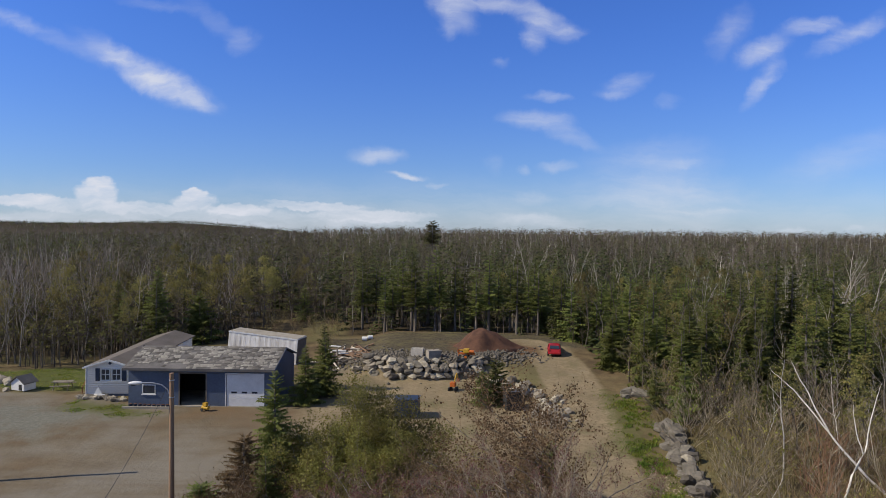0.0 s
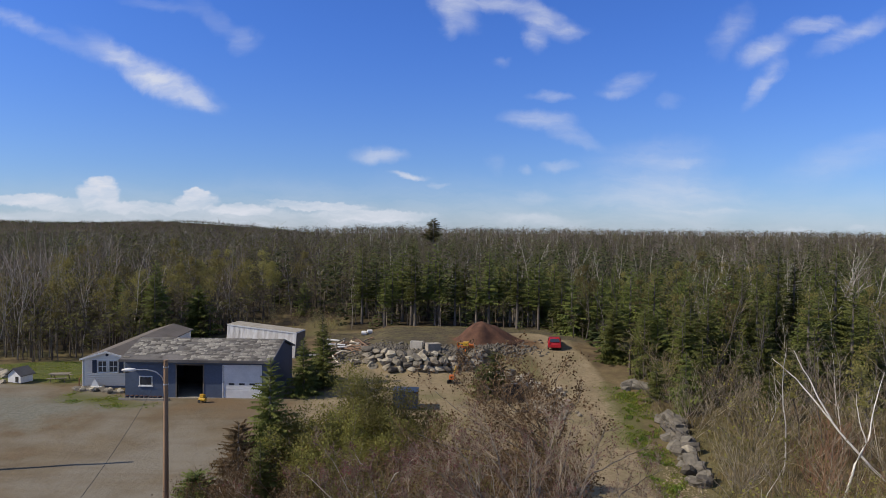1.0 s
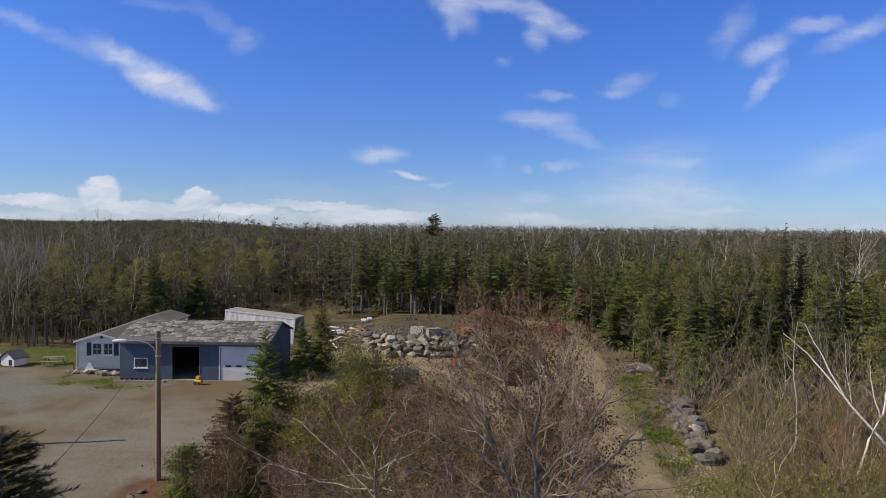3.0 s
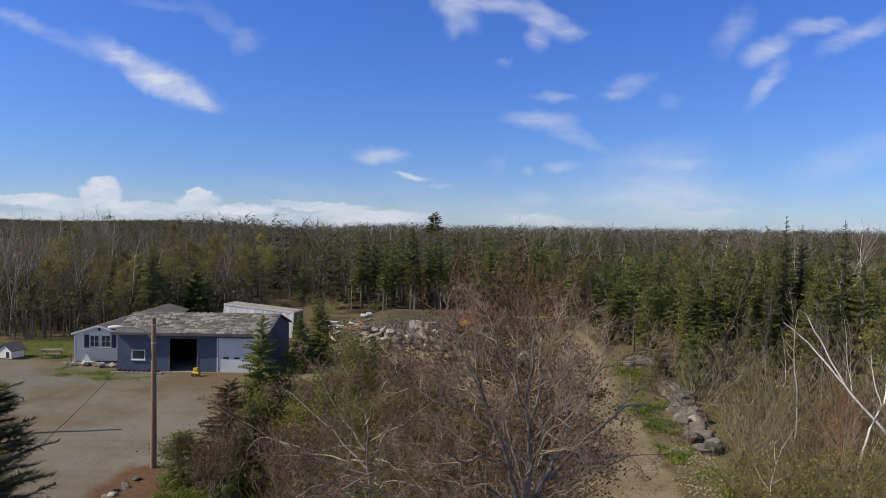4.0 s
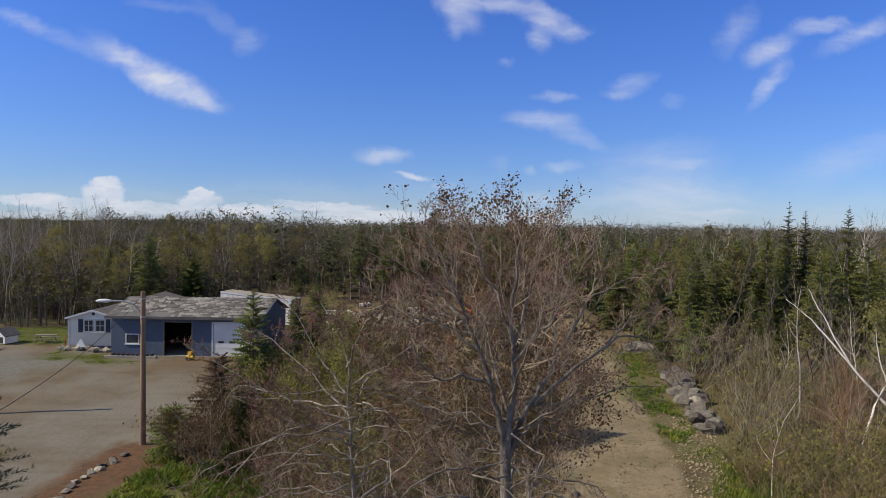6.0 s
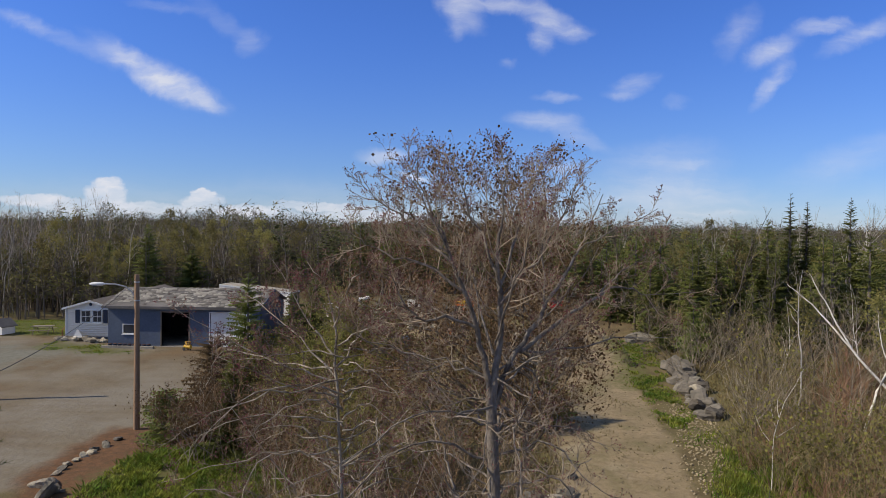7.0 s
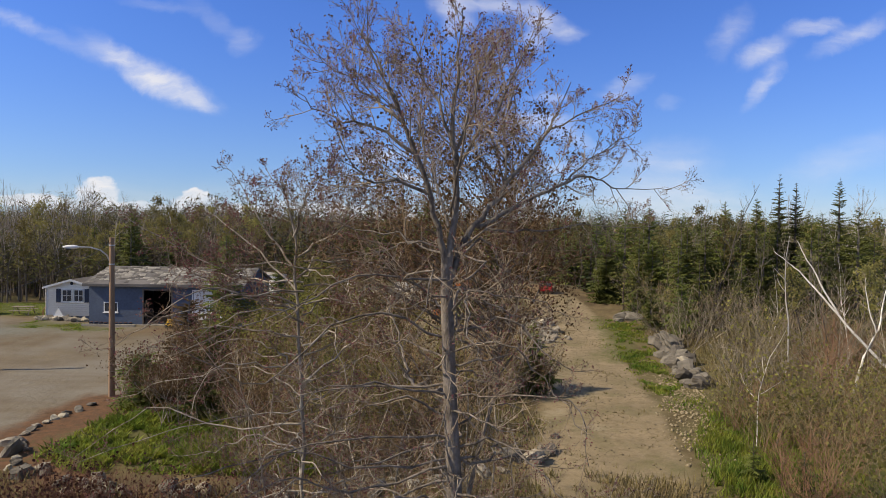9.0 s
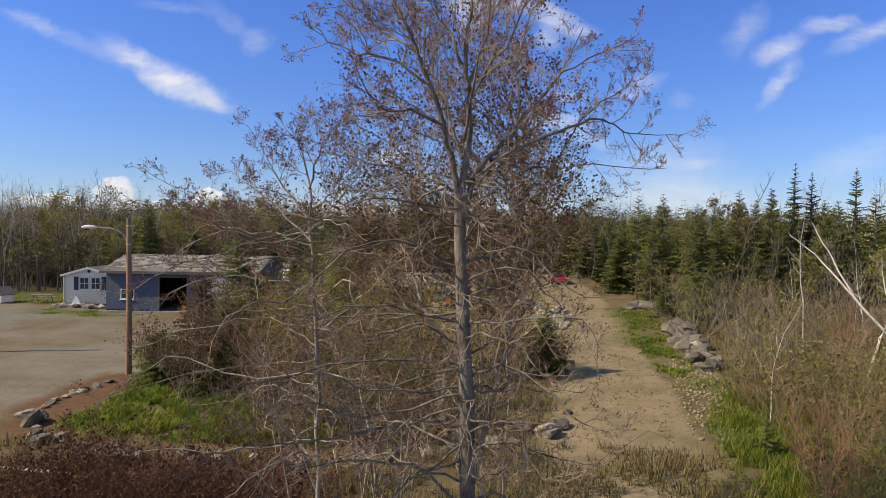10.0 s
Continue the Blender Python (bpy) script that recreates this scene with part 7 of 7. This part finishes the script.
orn = thing("garden_ornament", at(-29.6, 56.0), "white wooden ornament in the bed before the house", "ornament")
part("base", box(-0.5, 0.5, -0.12, 0.12, 0.0, 0.3, 0.02), "white_paint", orn)
part("sail", prism([(-0.45, 0.32), (0.3, 0.32), (-0.1, 0.95)], -0.02, 0.02), "white_paint", orn)
part("mast", rod((-0.1, 0.04, 0.3), (-0.1, 0.04, 1.05), 0.02), "plank", orn)

# ---------------------------------------------------------------- grass and herbs


def tufts(seed, n, place, hmin, hmax, width, lean_, leaf=False):
    k = np.random.default_rng(seed)
    p = place(k, n)
    n = len(p)
    z = ground_z(p[:, 0], p[:, 1])
    lump = 0.65 + 0.5 * waves(p[:, 0] * 3.1, p[:, 1] * 3.1, 1.5)
    a, h = k.random(n) * 2 * math.pi, (hmin + (hmax - hmin) * k.random(n)) * np.clip(lump, 0.25, 1.3)
    d = np.stack([np.cos(a), np.sin(a), np.zeros(n)], -1)
    s = np.stack([-np.sin(a), np.cos(a), np.zeros(n)], -1)
    base = np.stack([p[:, 0], p[:, 1], z - 0.03], -1)
    w = (width * (0.6 + 0.8 * k.random(n)))[:, None]
    top = base + d * (h * lean_ * (0.3 + k.random(n)))[:, None] + np.array([0, 0, 1.0]) * h[:, None]
    g_ = Geo()
    if leaf:
        m_ = (base + top) / 2 + np.array([0, 0, 0.1]) * h[:, None]
        v = np.stack([base, m_ + s * w, top, m_ - s * w], 1).reshape(-1, 3)
        i = np.arange(n)[:, None] * 4
        g_.add(v, t=np.concatenate([i + np.array([[0, 1, 2]]), i + np.array([[0, 2, 3]])]), tint=np.repeat(k.random(n), 4))
    else:
        v = np.stack([base - s * w, base + s * w, top], 1).reshape(-1, 3)
        g_.add(v, t=np.arange(3 * n).reshape(-1, 3), tint=np.repeat(k.random(n), 3))
    return g_


def in_area(corners, soft=0.6, bare=-0.75):
    c_ = np.array(corners)

    def place(k, n):
        p = c_.min(0) + (c_.max(0) - c_.min(0)) * k.random((n * 3, 2))
        ok = inside(p[:, 0], p[:, 1], corners, soft) > 0.25 + 0.5 * k.random(len(p))
        return p[ok & (waves(p[:, 0] * 2.2, p[:, 1] * 2.2, 4.0) > bare)][:n]
    return place


def stuff(name, g_, mat, label, cat):
    me = g_.mesh(name, True)
    me.materials.append(M[mat])
    tagged(new(name, me), label, cat, kind="stuff")


stuff("green_herbs", tufts(81, 28000, in_area([(-12.2, 26.4), (-9, 24.4), (-4.5, 24.2), (-1.8, 25.2), (-4.5, 29.5), (-6, 33), (-11, 35), (-12.6, 29)], 2.0, -0.4), 0.08, 0.5, 0.03, 1.0, True), "herbs", "bright green herbs growing beside the yard", "herbs")
stuff("verge_grass", tufts(82, 15000, in_area([(-17, 20.5), (-9, 20), (-3, 18.5), (0, 15.5), (9.8, 15.5), (10.5, 22), (9.2, 25), (5, 24.6), (-2, 22.8), (-9, 22.4), (-13, 24)], 1.4, -0.3), 0.2, 0.7, 0.022, 0.6), "straw", "dry straw coloured grass on the road verge", "grass")
stuff("thicket_grass", tufts(83, 12000, in_area([(-6, 24), (4.5, 25.5), (6, 30), (5.5, 38), (-8, 42), (-9, 32)]), 0.2, 0.6, 0.025, 0.6), "straw", "dry grass under the alders", "grass")
stuff("track_grass", tufts(84, 4200, in_area([(10.4, 18), (13, 18), (15.6, 30), (14.8, 37), (14.8, 44), (15.8, 52), (15.4, 58), (13.8, 58), (13.2, 50), (12.4, 36)], 1.6, 0.1), 0.06, 0.3, 0.03, 0.6, True), "herbs", "green grass beside the dirt track", "grass")
stuff("rough_grass", tufts(87, 24000, in_area([(9.2, 15), (17, 15), (17.4, 26), (14, 33), (11.6, 28), (10.2, 22)], 1.2, -0.6), 0.15, 0.65, 0.026, 0.7), "herbs", "rough yellow green grass beside the track", "grass")
stuff("track_weeds", tufts(88, 5200, in_area([(4.6, 21), (9.6, 21), (11.6, 31), (13.4, 43), (15.0, 58), (10.0, 60), (7.6, 43), (6.4, 32)], 0.8, 0.28), 0.04, 0.22, 0.03, 0.8), "straw", "sparse dry weeds on the dirt track", "weeds")
stuff("strip_grass", tufts(89, 6500, in_area([(12.4, 36), (14.4, 36.5), (14.6, 42), (16.0, 49), (17.2, 57), (15.2, 58), (13.6, 48), (12.6, 42)], 0.7, -0.2), 0.06, 0.32, 0.035, 0.7, True), "herbs", "green grass between the track and the boulders", "grass")
stuff("yard_grass", tufts(90, 5000, in_area(LAWN_EDGE, 1.2, 0.0), 0.03, 0.12, 0.035, 0.7, True), "herbs", "thin green grass at the edge of the yard", "grass")
stuff("lawn_grass", tufts(85, 9000, in_area(LAWN), 0.08, 0.2, 0.03, 0.5), "herbs", "short green lawn beside the house", "grass")

stuff("brush_grass", tufts(86, 20000, in_area([(12, 18), (22, 16), (34, 40), (34, 54), (18, 60), (16.6, 50), (16.6, 40), (13.6, 31)], 1.0, -0.5), 0.25, 0.8, 0.03, 0.6), "straw", "dry grass among the brush beside the track", "grass")

# ---------------------------------------------------------------- shingles
sl = math.hypot(RY - GF + 0.45, RIDGE - EAVE)
tilt = math.degrees(math.atan2(RIDGE - EAVE, RY - GF + 0.45))
sh = bpy.data.meshes.new("shingle")
bm = box(-0.3, 0.3, 0.0, 0.30, 0.0, 0.018)
bm.to_mesh(sh)
bm.free()
sh.materials.append(M["shingle"])
srng = random.Random(3)
rows_, cols_ = 16, 22
for i in range(rows_):
    for j in range(cols_):
        if srng.random() < (0.34 if i % 3 == 0 else 0.12) or (i < 3 and j < 9 and srng.random() < 0.85):
            continue
        f = 0.01 + i * (sl - 0.34) / (rows_ - 1)
        x = GL - 0.28 + (j + 0.5 + (0.5 if i % 2 else 0.0) * 0.5) * (GR - GL + 0.46) / (cols_ + 0.3)
        y, z = GF - 0.45 + f * math.cos(radians(tilt)), EAVE + f * math.sin(radians(tilt))
        ob = new("shingle", sh)
        ob.parent = roof_ob
        ob.matrix_basis = pose(x + srng.gauss(0, 0.02), y, z + 0.006 + 0.004 * (i % 2), tilt + 1.2, srng.gauss(0, 0.4), srng.gauss(0, 1.2)) @ Matrix.Diagonal((srng.choice((0.45, 0.7, 0.9, 1.0)), 1, 1, 1))
